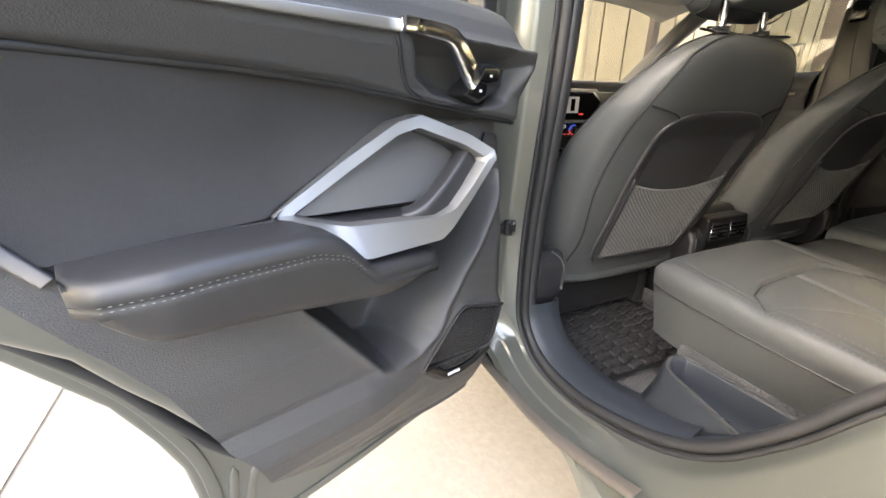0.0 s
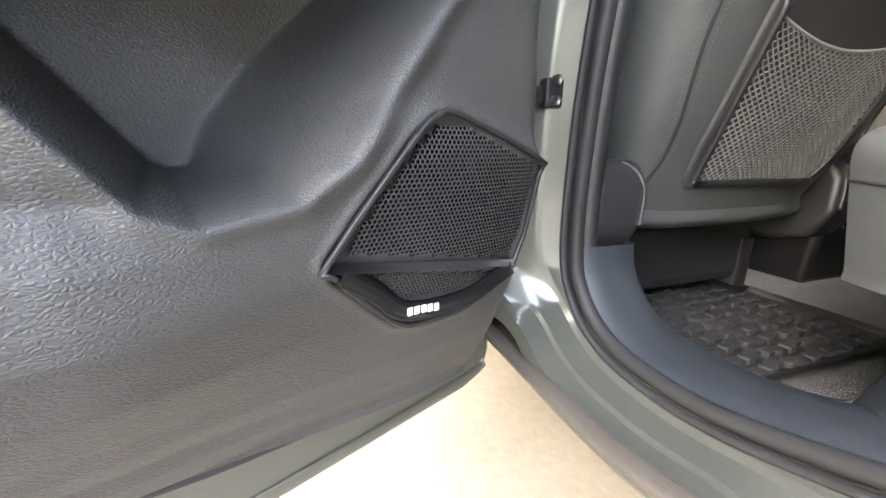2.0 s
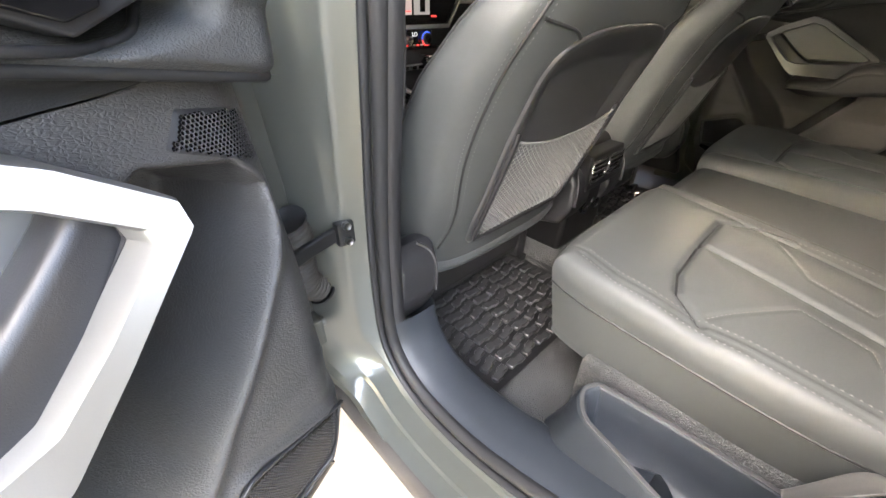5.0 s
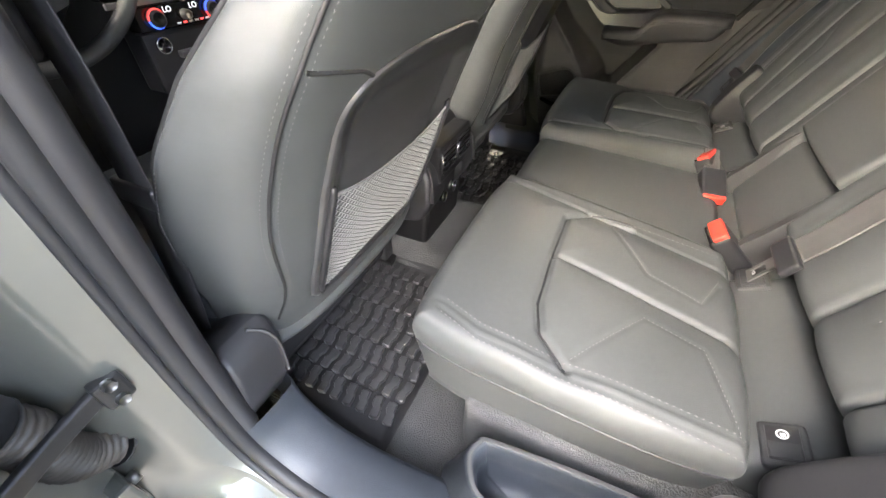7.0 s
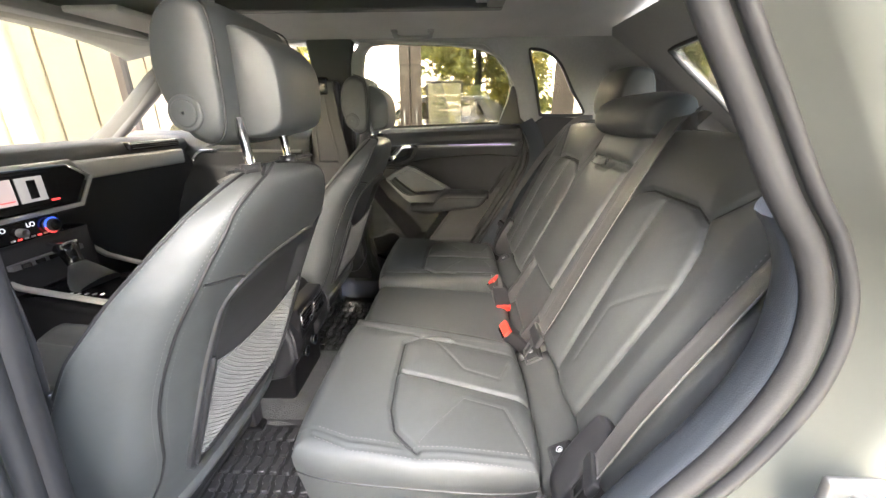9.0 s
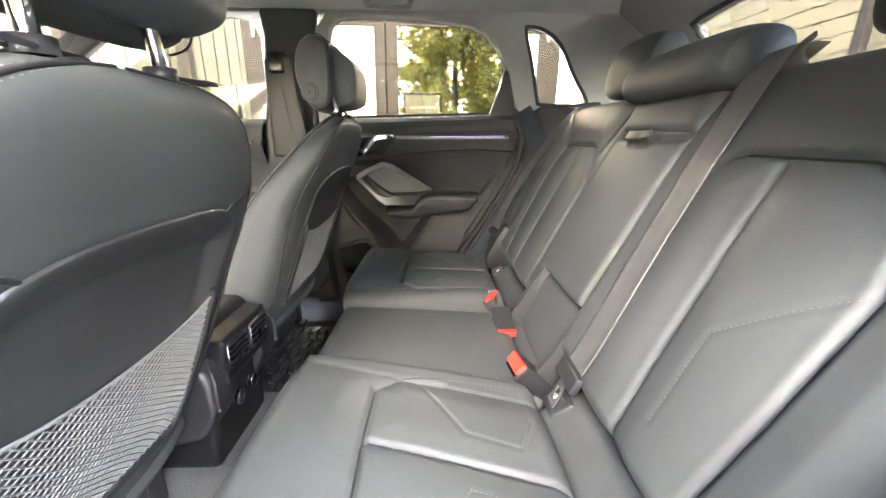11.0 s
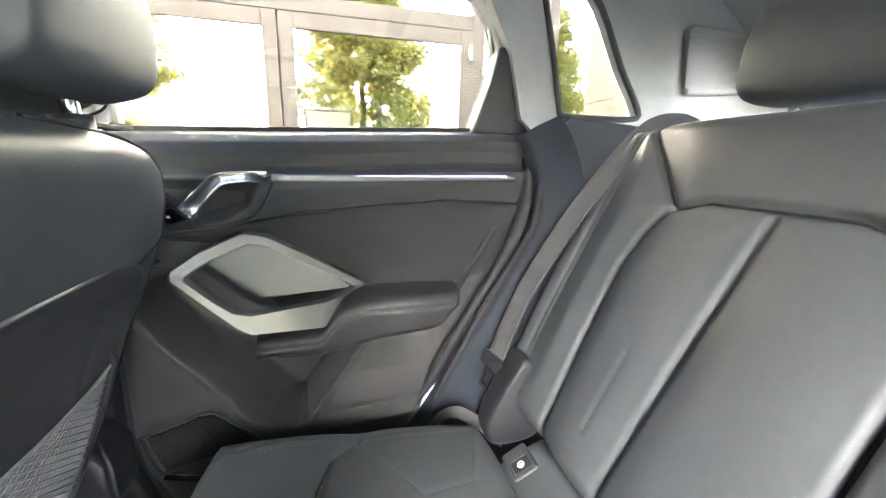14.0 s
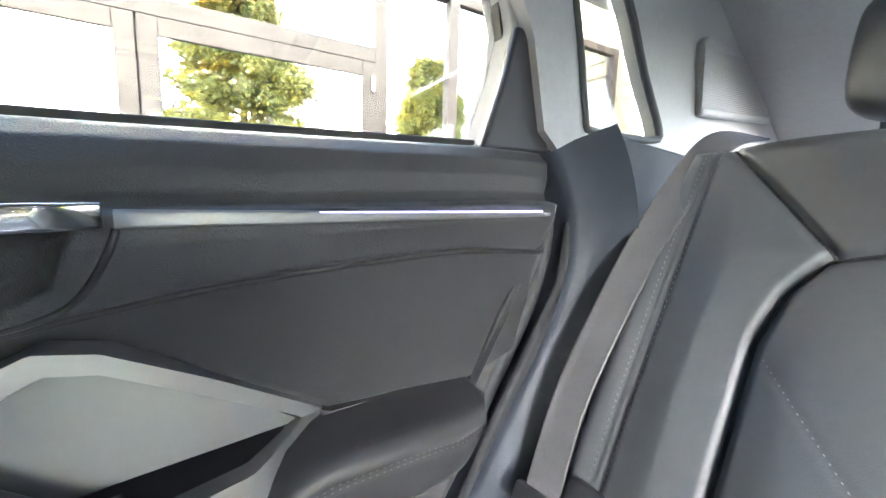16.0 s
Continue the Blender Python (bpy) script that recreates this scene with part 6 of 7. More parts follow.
    box("warning_tag", (cx - out * -0.0 + out * 0.198 - 0.008, 0.719, 0.520), (cx + out * 0.198 + 0.008, 0.722, 0.536), WHITE, st, bevel=0)

    # the back leans a little towards the driver's door
    for o in st.children_recursive:
        if o.type == "MESH":
            for v in o.data.vertices:
                if v.co.z > 0.60:
                    v.co.x += float(interp(v.co.z, [0.60, 0.70, 0.95, 1.12], [0.0, 0.018, 0.022, -0.014])) - (0.012 if cx > 0 else 0.0)
    # headrest
    dz = lift
    wing = [(0.488, 1.150 + dz), (0.520, 1.152 + dz), (0.545, 1.190 + dz), (0.556, 1.240 + dz), (0.546, 1.295 + dz), (0.518, 1.322 + dz), (0.486, 1.318 + dz), (0.468, 1.298 + dz), (0.466, 1.230 + dz), (0.470, 1.170 + dz)]
    hd = bulge("headrest", wing, cx - 0.110, cx + 0.110, LEATHER, st, "black leather front headrest with side button", 3.4, 30, 0.35)
    for sd in (-1, 1):
        loop_ = smooth_path(wing, 5, True)
        mid_w = loop_.mean(0)
        pts_ = []
        for p in loop_:
            if p[0] < 0.505:
                g_ = mid_w + (p - mid_w) * 0.955
                pts_.append((cx + sd * 0.1065, g_[0], g_[1]))
        pts_.sort(key=lambda p: p[2])
        rod("seam_piping", pts_, round_section(0.0014, n=6), SEAM, hd, up=(sd, 0, 0.1))
    blk = [(0.424, 1.168 + dz), (0.476, 1.162 + dz), (0.486, 1.23 + dz), (0.476, 1.290 + dz), (0.444, 1.285 + dz), (0.416, 1.255 + dz), (0.412, 1.20 + dz)]
    bulge("headrest_back", blk, cx - 0.076, cx + 0.076, LEATHER, st, "smooth rear block of the headrest", 6, 24, 0.25)
    for sd in (-1,):
        for r0, th_, mt in ((0.0215, 0.0020, LEATHER), (0.0165, 0.0045, LEATHER)):
            rod("side_button", [(cx + sd * (a + (th_ if a > 0.10 else 0)), 0.516, 1.190 + dz) for a in (0.094, 0.1100, 0.1112, 0.1115, 0.1116)], round_section(1, n=24), mt, hd, up=(0, 0, 1), scale=[r0, r0, r0 * 0.94, r0 * 0.85, r0 * 0.1])
    for dx in (-0.082, 0.032):
        rod("headrest_post", [(cx + dx, 0.468, 1.185 + dz), (cx + dx, 0.460, 1.115)], round_section(0.0065), CHROME, st, "chrome post", up=(1, 0, 0))
        rod("collar", [(cx + dx, 0.4625, 1.136), (cx + dx, 0.463, 1.147)], round_section(0.013), TRIM, st, up=(1, 0, 0))
    return st


front_seat(-0.368, -1, 0.020, "black leather driver's seat with net pocket on its back")
front_seat(0.368, 1, 0.0, "black leather passenger's seat with net pocket on its back")


# ---- belts and buckles ----
def ribbon(name, pts, width, parent, nor, label="", n=8, mt=None):
    """A woven strap: flat band with raised edges along a smooth line."""
    p = smooth_path(pts, n)
    k = len(p)
    if np.ndim(nor) == 2:
        nn = np.array([[np.interp(i, np.linspace(0, k - 1, len(nor)), np.array(nor)[:, c]) for c in range(3)] for i in range(k)])
    else:
        nn = np.array(nor, float)
    sec = [(-width / 2, 0.0009), (-width * 0.44, 0.0013), (-width * 0.4, 0.0006), (-width * 0.2, 0.0009), (0, 0.0006), (width * 0.2, 0.0009), (width * 0.4, 0.0006), (width * 0.44, 0.0013), (width / 2, 0.0009), (width / 2, -0.0009), (0, -0.0008), (-width / 2, -0.0009)]
    return rod(name, p, sec, mt or WEB, parent, label, up=nn)


def buckle(x, y, z, rx, rz, label, way=None):
    b = thing("seat_belt_buckle", label, "belt buckle", (x, y, z - 0.05), "rear belt buckles")
    m = pose(x, y, z, rx, 0, rz) @ Matrix.Scale(1.25, 4)
    if way:
        zv = Vector(way).normalized()
        xv = zv.cross(Vector((0, 0, 1))).normalized()
        m = Matrix.Translation((x, y, z)) @ Matrix((xv, zv.cross(xv), zv)).transposed().to_4x4() @ Matrix.Scale(1.05, 4)
    box("housing", (-0.022, -0.013, -0.075), (0.022, 0.013, 0.0), TRIM, b, bevel=0.006, segments=3, m=m)
    box("release_button", (-0.020, -0.0125, -0.010), (0.020, 0.006, 0.005), RED, b, "bright red release button", bevel=0.003, segments=3, m=m)
    box("tongue_slot", (-0.017, 0.007, -0.006), (0.017, 0.0115, 0.0015), GLOSS, b, bevel=0.001, m=m)
    box("stalk", (-0.014, -0.004, -0.14), (0.014, 0.004, -0.07), WEB, b, bevel=0.002, m=m)
    return b


buckle(-0.124, 0.068, 0.702, -48, 8, "black belt buckle with red button on the inner seat edge")
buckle(0.047, 0.052, 0.668, 0, 0, "black belt buckle lying flat with red button on the middle seat", (-0.90, -0.08, -0.30))
buckle(0.166, 0.075, 0.706, -40, -22, "black belt buckle with red button standing beside the seat cushion")

cb = thing("seat_belt", "dark grey middle seat belt lying over the leather backrest", "seat belt", (-0.21, -0.1, 0.74), "rear seat belts")
nb = tuple(BACK_NOR)
ribbon("webbing", [back_at(-0.192, 1.205, -0.03), back_at(-0.196, 1.195, 0.012), back_at(-0.200, 1.10, 0.020), back_at(-0.210, 0.95, 0.022), back_at(-0.228, 0.80, 0.024), back_at(-0.232, 0.758, 0.026)], 0.049, cb, nb, "dark grey woven webbing")
m = Matrix.Translation(back_at(-0.235, 0.744, 0.030)) @ back_frame(0, 0.75).to_3x3().to_4x4()
box("tongue_head", (-0.033, -0.012, -0.006), (0.033, 0.016, 0.006), TRIM, cb, bevel=0.005, segments=3, m=m)
bm = bmesh.new()
for lo, hi in (((-0.012, -0.046, -0.0012), (-0.007, -0.01, 0.0012)), ((0.007, -0.046, -0.0012), (0.012, -0.01, 0.0012)), ((-0.012, -0.052, -0.0012), (0.012, -0.045, 0.0012)), ((-0.012, -0.024, -0.0012), (0.012, -0.010, 0.0012))):
    r = bmesh.ops.create_cube(bm, size=1)
    for v in r["verts"]:
        v.co = Vector([lo[i] + (v.co[i] + 0.5) * (hi[i] - lo[i]) for i in range(3)])
bmesh.ops.transform(bm, matrix=m, verts=bm.verts)
part("tongue_blade", bm, METAL, cb, "bright steel tongue")

for sd in (-1, 1):
    ob_ = thing("seat_belt", "dark grey outer rear seat belt hanging beside the leather backrest", "seat belt", (sd * 0.58, 0.0, 0.7), "rear seat belts")
    ns = [(-sd * 0.3, 0.3, 1.0), (-sd * 0.35, 0.8, 0.5), (-sd * 0.3, 1.0, 0.3), (-sd * 0.25, 1.0, 0.3), (-sd * 0.3, 1.0, 0.2)]
    ribbon("webbing", [(sd * 0.546, -0.300, 1.198), (sd * 0.564, -0.238, 1.180), (sd * 0.577, -0.148, 1.072), (sd * 0.583, -0.084, 0.972), (sd * 0.585, -0.034, 0.882), (sd * 0.581, 0.004, 0.785)], 0.040, ob_, ns, "dark grey woven webbing")
    zv = Vector((sd * 0.004, -0.040, 0.095)).normalized()
    yv = Vector((-sd * 0.3, 1.0, 0.2))
    yv = (yv - zv * yv.dot(zv)).normalized()
    m = Matrix.Translation((sd * 0.581, 0.010, 0.772)) @ Matrix((yv.cross(zv), yv, zv)).transposed().to_4x4()
    box("tongue_head", (-0.030, -0.006, -0.010), (0.030, 0.006, 0.014), TRIM, ob_, bevel=0.005, segments=3, m=m)
    bm = bmesh.new()
    for lo, hi in (((-0.012, -0.0012, -0.042), (-0.007, 0.0012, -0.008)), ((0.007, -0.0012, -0.042), (0.012, 0.0012, -0.008)), ((-0.012, -0.0012, -0.048), (0.012, 0.0012, -0.041)), ((-0.012, -0.0012, -0.020), (0.012, 0.0012, -0.008))):
        r = bmesh.ops.create_cube(bm, size=1)
        for v in r["verts"]:
            v.co = Vector([lo[i] + (v.co[i] + 0.5) * (hi[i] - lo[i]) for i in range(3)])
    bmesh.ops.transform(bm, matrix=m, verts=bm.verts)
    part("tongue_blade", bm, DARKMETAL, ob_, "dark steel tongue")
    ribbon("lap_webbing", [(sd * 0.598, 0.120, 0.640), (sd * 0.585, 0.098, 0.676), (sd * 0.566, 0.074, 0.692), (sd * 0.548, 0.036, 0.674), (sd * 0.530, 0.004, 0.652)], 0.024, ob_, (-sd * 0.25, 0.3, 1.0), "grey lap part of the belt")
    # front belt on the middle pillar
    fb = thing("seat_belt", "black front seat belt running down the middle pillar", "seat belt", (sd * 0.62, 0.72, 0.5), "front seat belts")
    ribbon("webbing", [(sd * 0.605, 0.70, 1.33), (sd * 0.612, 0.690, 1.20), (sd * 0.620, 0.662, 0.98), (sd * 0.622, 0.705, 0.75), (sd * 0.625, 0.750, 0.60), (sd * 0.625, 0.765, 0.52)], 0.046, fb, (-sd, 0, 0), "black woven webbing", mt=TRIM)
    box("tongue_head", (sd * 0.617 - 0.009, 0.642, 0.885), (sd * 0.617 + 0.009, 0.706, 0.912), TRIM, fb, bevel=0.004, segments=3)
    box("tongue_blade", (sd * 0.612 - 0.0015, 0.650, 0.858), (sd * 0.612 + 0.0015, 0.674, 0.888), METAL, fb, bevel=0.001)
    box("floor_anchor", (sd * 0.615 - 0.012, 0.74, 0.49), (sd * 0.615 + 0.012, 0.79, 0.53), GLOSS, fb, bevel=0.004)

# ---- storage bins beside the cushion ----
for sd in (-1, 1):
    bn = thing("storage_bin", "blue-black plastic bin beside the rear cushion, empty", "storage bin", (sd * 0.61, 0.2, 0.49), "side bins")
    rim = [(0.566, 0.300), (0.574, 0.318), (0.592, 0.325), (0.614, 0.316), (0.632, 0.298), (0.645, 0.25), (0.668, 0.165), (0.686, 0.085), (0.66, 0.055), (0.60, 0.050), (0.560, 0.070), (0.555, 0.16)]
    rim = smooth_path([(a, b) for a, b in rim], 4, True)
    c = rim.mean(0)

    def lv(scale, z, shift=0.0, rim=rim, c=c):
        q = c + (rim - c) * scale
        return np.column_stack([sd * (q[:, 0] - shift), q[:, 1], np.full(len(q), z)])
    skirt = c + (rim - c) * np.array([1.14, 1.28])
    low = np.column_stack([sd * skirt[:, 0], skirt[:, 1], np.full(len(skirt), 0.484)])
    midr = c + (rim - c) * np.array([1.06, 1.10])
    mid_ = np.column_stack([sd * midr[:, 0], midr[:, 1], np.full(len(midr), 0.545)])
    zr = 0.600
    R = np.stack([low, mid_, lv(1.02, 0.592), lv(0.99, zr), lv(0.93, zr + 0.0005), lv(0.90, zr - 0.004), lv(0.86, 0.56), lv(0.82, 0.515), lv(0.5, 0.508), lv(0.02, 0.507)])
    sheet("bin_body", R, SILL_TRIM, bn, "", wrap_v=True, flip=sd > 0)
    rod("bin_rim", lv(0.96, zr + 0.001), flat_section(0.006, 0.003, 0.001), SOFT, bn, "smooth rim, paler than the bin", closed=True)

# ---- rubber mats with treads ----
tread = None


def floor_mat(sd):
    global tread
    x0, x1, y0, y1 = 0.152, 0.592, 0.470, 0.90
    fm = thing("floor_mat", "black rubber floor mat with raised zigzag treads", "floor mat", (sd * (x0 + x1) / 2, (y0 + y1) / 2, 0.402), "rubber mats")
    nu, nv = 60, 60
    P = np.zeros((nu, nv, 3))
    for i, u in enumerate(np.linspace(0, 1, nu)):
        for j, v in enumerate(np.linspace(0, 1, nv)):
            x, y = x0 + (x1 - x0) * u, y0 + (y1 - y0) * v
            e = min(x - x0, x1 - x, y - y0, y1 - y)
            lip = 0.013 * float(step(0.010 - e, 0.012)) - 0.004 * float(step(0.001 - e, 0.003))
            P[i, j] = (sd * x, y, 0.4065 + lip + 0.012 * float(step(x0 + 0.04 - x, 0.05)))
    sheet("mat_sheet", P, SHADED_MAT_RUBBER, fm, flip=sd < 0)
    if tread is None:
        # a bent bar: two straight halves set off sideways
        ol = [(-0.0205, -0.0115), (-0.004, -0.0115), (0.004, -0.006), (0.0205, -0.006), (0.0225, 0.0), (0.0205, 0.0115), (0.004, 0.0115), (-0.004, 0.006), (-0.0205, 0.006), (-0.0225, 0.0)]
        vs, fs = [], []
        for z, s in ((0, 1.0), (0.0075, 0.97), (0.0092, 0.88)):
            vs += [(a * s, b * s, z) for a, b in ol]
        k = len(ol)
        for l in range(2):
            fs += [(l * k + i, l * k + (i + 1) % k, (l + 1) * k + (i + 1) % k, (l + 1) * k + i) for i in range(k)]
        fs.append(tuple(range(2 * k, 3 * k)))
        tread = bpy.data.meshes.new("tread")
        tread.from_pydata(vs, [], fs)
        tread.materials.append(LIT_TREAD_RUBBER)
    for r in range(14):
        for c in range(9):
            x = x0 + 0.040 + 0.0475 * c
            y = y0 + 0.024 + 0.0298 * r + 0.004 * (c % 2)
            if x > x1 - 0.024 or y > y1 - 0.02:
                continue
            t = adopt(new("tread", tread), fm)
            t.location = (sd * x, y, 0.4065)
            t.rotation_euler = (0, 0, radians(4 if sd < 0 else -4))
            t.scale = (1, sd * -1 if c % 2 else sd, 1)
    return fm


floor_mat(-1)
floor_mat(1)

# ---- rear of the centre console ----
con = thing("centre_console", "black centre console with rear air vents", "console", (0, 0.85, 0.44))
prism("console_body", [(0.640, 0.44), (0.628, 0.60), (0.635, 0.70), (0.66, 0.74), (0.90, 0.74), (1.05, 0.70), (1.45, 0.76), (1.60, 0.80), (1.62, 0.40)], -0.105, 0.105, VENT_BLACK, con, bevel=0.016, segments=3)
vt = box("vent_unit", (-0.088, 0.606, 0.628), (0.088, 0.66, 0.722), VENT_BLACK, con, "gloss black rear vent block", bevel=0.008, segments=3)
for sd in (-1, 1):
    xa, xb = (sd * 0.008, sd * 0.078)
    box("vent_mouth", (min(xa, xb), 0.6035, 0.654), (max(xa, xb), 0.608, 0.708), TRIM, vt, bevel=0.003)
    for z in (0.664, 0.676, 0.688, 0.699):
        box("slat", (min(xa, xb) + 0.003, 0.598, z - 0.0022), (max(xa, xb) - 0.003, 0.608, z + 0.0022), GLOSS, vt, bevel=0.001)
    rod("vent_rim", [(sd * 0.008, 0.603, 0.654), (sd * 0.078, 0.603, 0.652), (sd * 0.080, 0.603, 0.708), (sd * 0.008, 0.603, 0.708)], round_section(0.0016, n=6), CHROME, vt, "thin bright rim", closed=True, up=(0, 1, 0))
    box("vent_slider", (sd * 0.043 - 0.006, 0.594, 0.668), (sd * 0.043 + 0.006, 0.602, 0.682), GLOSS, vt, bevel=0.002)
for k, x in enumerate((-0.03, 0.03)):
    rod("socket", [(x, 0.632, 0.560), (x, 0.622, 0.560)], round_section(0.014, n=16), GLOSS, con, "round charging socket", up=(0, 0, 1))
    rod("socket_ring", [(x + 0.015 * math.cos(a), 0.621, 0.560 + 0.015 * math.sin(a)) for a in np.linspace(0, 6.283, 17)[:-1]], round_section(0.0014, n=6), CHROME, con, closed=True, up=(0, 1, 0))

# ---- dashboard ----
dash = thing("dashboard", "black dashboard with silver trim and touch screen", "dashboard", (0.1, 1.5, 0.5))
rows = []
for x in np.linspace(-0.70, 0.70, 40):
    sweep = 0.06 * (abs(x) / 0.7) ** 2
    rows.append([(x, y - sweep * 0.3, z) for y, z in ((1.80, 1.06), (1.62, 1.115), (1.48, 1.128), (1.40, 1.125), (1.365, 1.115), (1.355, 1.09), (1.36, 1.07), (1.35, 1.04), (1.36, 1.00), (1.42, 0.92), (1.45, 0.80), (1.50, 0.60), (1.70, 0.45))])
sheet("dash_top", np.array(rows), SOFT, dash, "soft black dash top", flip=True)
box("silver_band", (0.10, 1.325, 1.022), (0.60, 1.36, 1.078), LIT_DASH_SILVER, dash, "brushed silver dash band", bevel=0.008, segments=3)
box("vent_mouth", (0.36, 1.335, 1.090), (0.60, 1.37, 1.118), GLOSS, dash, "passenger air vent", bevel=0.006)
for z in (1.097, 1.104, 1.111):
    box("vent_slat", (0.365, 1.328, z - 0.001), (0.595, 1.336, z + 0.001), TRIM, dash, bevel=0)
ctr = prism("centre_panel", [(-0.24, 1.075), (0.105, 1.075), (0.155, 1.035), (0.105, 0.965), (-0.24, 0.965)], 1.318, 1.36, GLOSS, dash, "gloss black centre panel", axis="y", bevel=0.006)
rod("silver_surround", [(-0.24, 1.315, 1.082), (0.110, 1.315, 1.082), (0.166, 1.315, 1.037), (0.112, 1.315, 0.958), (-0.24, 1.315, 0.958)], flat_section(0.012, 0.008, 0.002), LIT_DASH_SILVER, dash, "silver surround", up=(0, 1, 0))
scr = box("touch_screen", (-0.20, 1.312, 0.978), (0.060, 1.320, 1.066), GLOSS, dash, "lit touch screen", bevel=0.002)
box("picture_left", (-0.185, 1.309, 0.992), (-0.055, 1.3115, 1.056), SCREEN, scr, bevel=0)
box("picture_right", (-0.045, 1.309, 0.992), (0.020, 1.3115, 1.056), glow_mat("picture_grey", (0.36, 0.33, 0.3), 0.03), scr, bevel=0)
box("picture_car", (-0.022, 1.3075, 1.000), (0.000, 1.3088, 1.048), GLOSS, scr, bevel=0.003)
box("guide_line", (-0.18, 1.3075, 1.000), (-0.06, 1.3088, 1.003), RED_LIGHT, scr, bevel=0)
box("status_mark", (0.028, 1.309, 0.985), (0.050, 1.3115, 0.990), RED_LIGHT, scr, bevel=0)
cl = box("climate_panel", (-0.19, 1.312, 0.898), (0.032, 1.36, 0.950), GLOSS, dash, "gloss black climate panel", bevel=0.004)
for x, mt in ((-0.150, RED_LIGHT), (0.001, BLUE_LIGHT)):
    rod("temperature_knob", [(x, 1.312, 0.924), (x, 1.296, 0.924), (x, 1.294, 0.924)], round_section(1, n=24), SOFT, cl, "round temperature knob", up=(0, 0, 1), scale=[0.019, 0.018, 0.014])
    rod("lit_ring", [(x + 0.0195 * math.cos(a), 1.303, 0.924 + 0.0195 * math.sin(a)) for a in np.linspace(0.3, 3.2, 14)], round_section(0.0022, n=6), mt, cl, up=(0, 1, 0))
    rod("lit_ring", [(x + 0.0195 * math.cos(a), 1.303, 0.924 + 0.0195 * math.sin(a)) for a in np.linspace(3.3, 5.6, 12)], round_section(0.0022, n=6), BLUE_LIGHT if mt is RED_LIGHT else RED_LIGHT, cl, up=(0, 1, 0))
rod("fan_knob", [(-0.073, 1.312, 0.922), (-0.073, 1.298, 0.922), (-0.073, 1.296, 0.922)], round_section(1, n=20), SATIN, cl, "silver fan knob", up=(0, 0, 1), scale=[0.012, 0.011, 0.009])
for x, z in ((-0.113, 0.938), (-0.044, 0.938)):
    cu = bpy.data.curves.new("readout", "FONT")
    cu.body, cu.size, cu.align_x, cu.extrude = "LO", 0.017, "CENTER", 0.0003
    cu.materials.append(WHITE_LIGHT)
    tx = adopt(new("readout", cu), cl)
    tx.matrix_basis = pose(x, 1.3112, z - 0.006, 90, 0, 0)
for k in range(6):
    box("climate_button", (-0.10 + 0.016 * k, 1.3105, 0.904), (-0.090 + 0.016 * k, 1.3122, 0.908), RED_LIGHT if k in (1, 4) else WHITE, cl, bevel=0)
rod("start_button", [(-0.150, 1.335, 0.866), (-0.150, 1.318, 0.866)], round_section(0.017, n=20), GLOSS, dash, "round start button", up=(0, 0, 1))
rod("start_ring", [(-0.150 + 0.0175 * math.cos(a), 1.318, 0.866 + 0.0175 * math.sin(a)) for a in np.linspace(0, 6.283, 21)[:-1]], round_section(0.0018, n=6), CHROME, dash, closed=True, up=(0, 1, 0))
box("lower_panel", (-0.19, 1.325, 0.76), (0.12, 1.40, 0.895), TRIM, dash, bevel=0.01)
box("switch_bar", (-0.12, 1.31, 0.832), (0.07, 1.33, 0.848), SATIN, dash, "silver switch bar", bevel=0.003)
for k in range(4):
    box("switch", (-0.10 + 0.035 * k, 1.306, 0.834), (-0.078 + 0.035 * k, 1.312, 0.845), GLOSS, dash, bevel=0.001)
box("lit_switch", (0.030, 1.3045, 0.838), (0.044, 1.3065, 0.842), RED_LIGHT, dash, bevel=0)

# gear lever
gl = thing("gear_lever", "black gear lever with chrome cap and leather boot", "gear lever", (0.0, 1.24, 0.75))
rod("boot", [(-0.01, 1.22, 0.742), (-0.005, 1.25, 0.775), (0.0, 1.27, 0.81)], round_section(1, n=16), LEATHER, gl, "pleated leather boot", up=(1, 0, 0), scale=[0.06, 0.045, 0.022])
rod("knob", [(0.0, 1.27, 0.80), (0.0, 1.28, 0.84), (0.0, 1.288, 0.862), (0.0, 1.292, 0.874)], round_section(1, 1.25, 16), GLOSS, gl, "", up=(1, 0, 0), scale=[0.016, 0.02, 0.026, 0.016])
box("cap", (-0.022, 1.268, 0.868), (0.022, 1.318, 0.878), CHROME, gl, "chrome cap", bevel=0.004, segments=3)
box("gate_plate", (-0.085, 1.10, 0.744), (0.085, 1.34, 0.752), GLOSS, con, "gloss black gear gate", bevel=0.003)
for k in range(5):
    box("gate_mark", (-0.078, 1.14 + 0.022 * k, 0.7522), (-0.070, 1.148 + 0.022 * k, 0.7532), WHITE, con, bevel=0)
for sd in (-1, 1):
    rod("console_edge", [(sd * 0.107, 0.92, 0.745), (sd * 0.112, 1.10, 0.748), (sd * 0.125, 1.30, 0.79), (sd * 0.135, 1.40, 0.84)], flat_section(0.018, 0.010, 0.003), LIT_DASH_SILVER, con, "silver console edge")

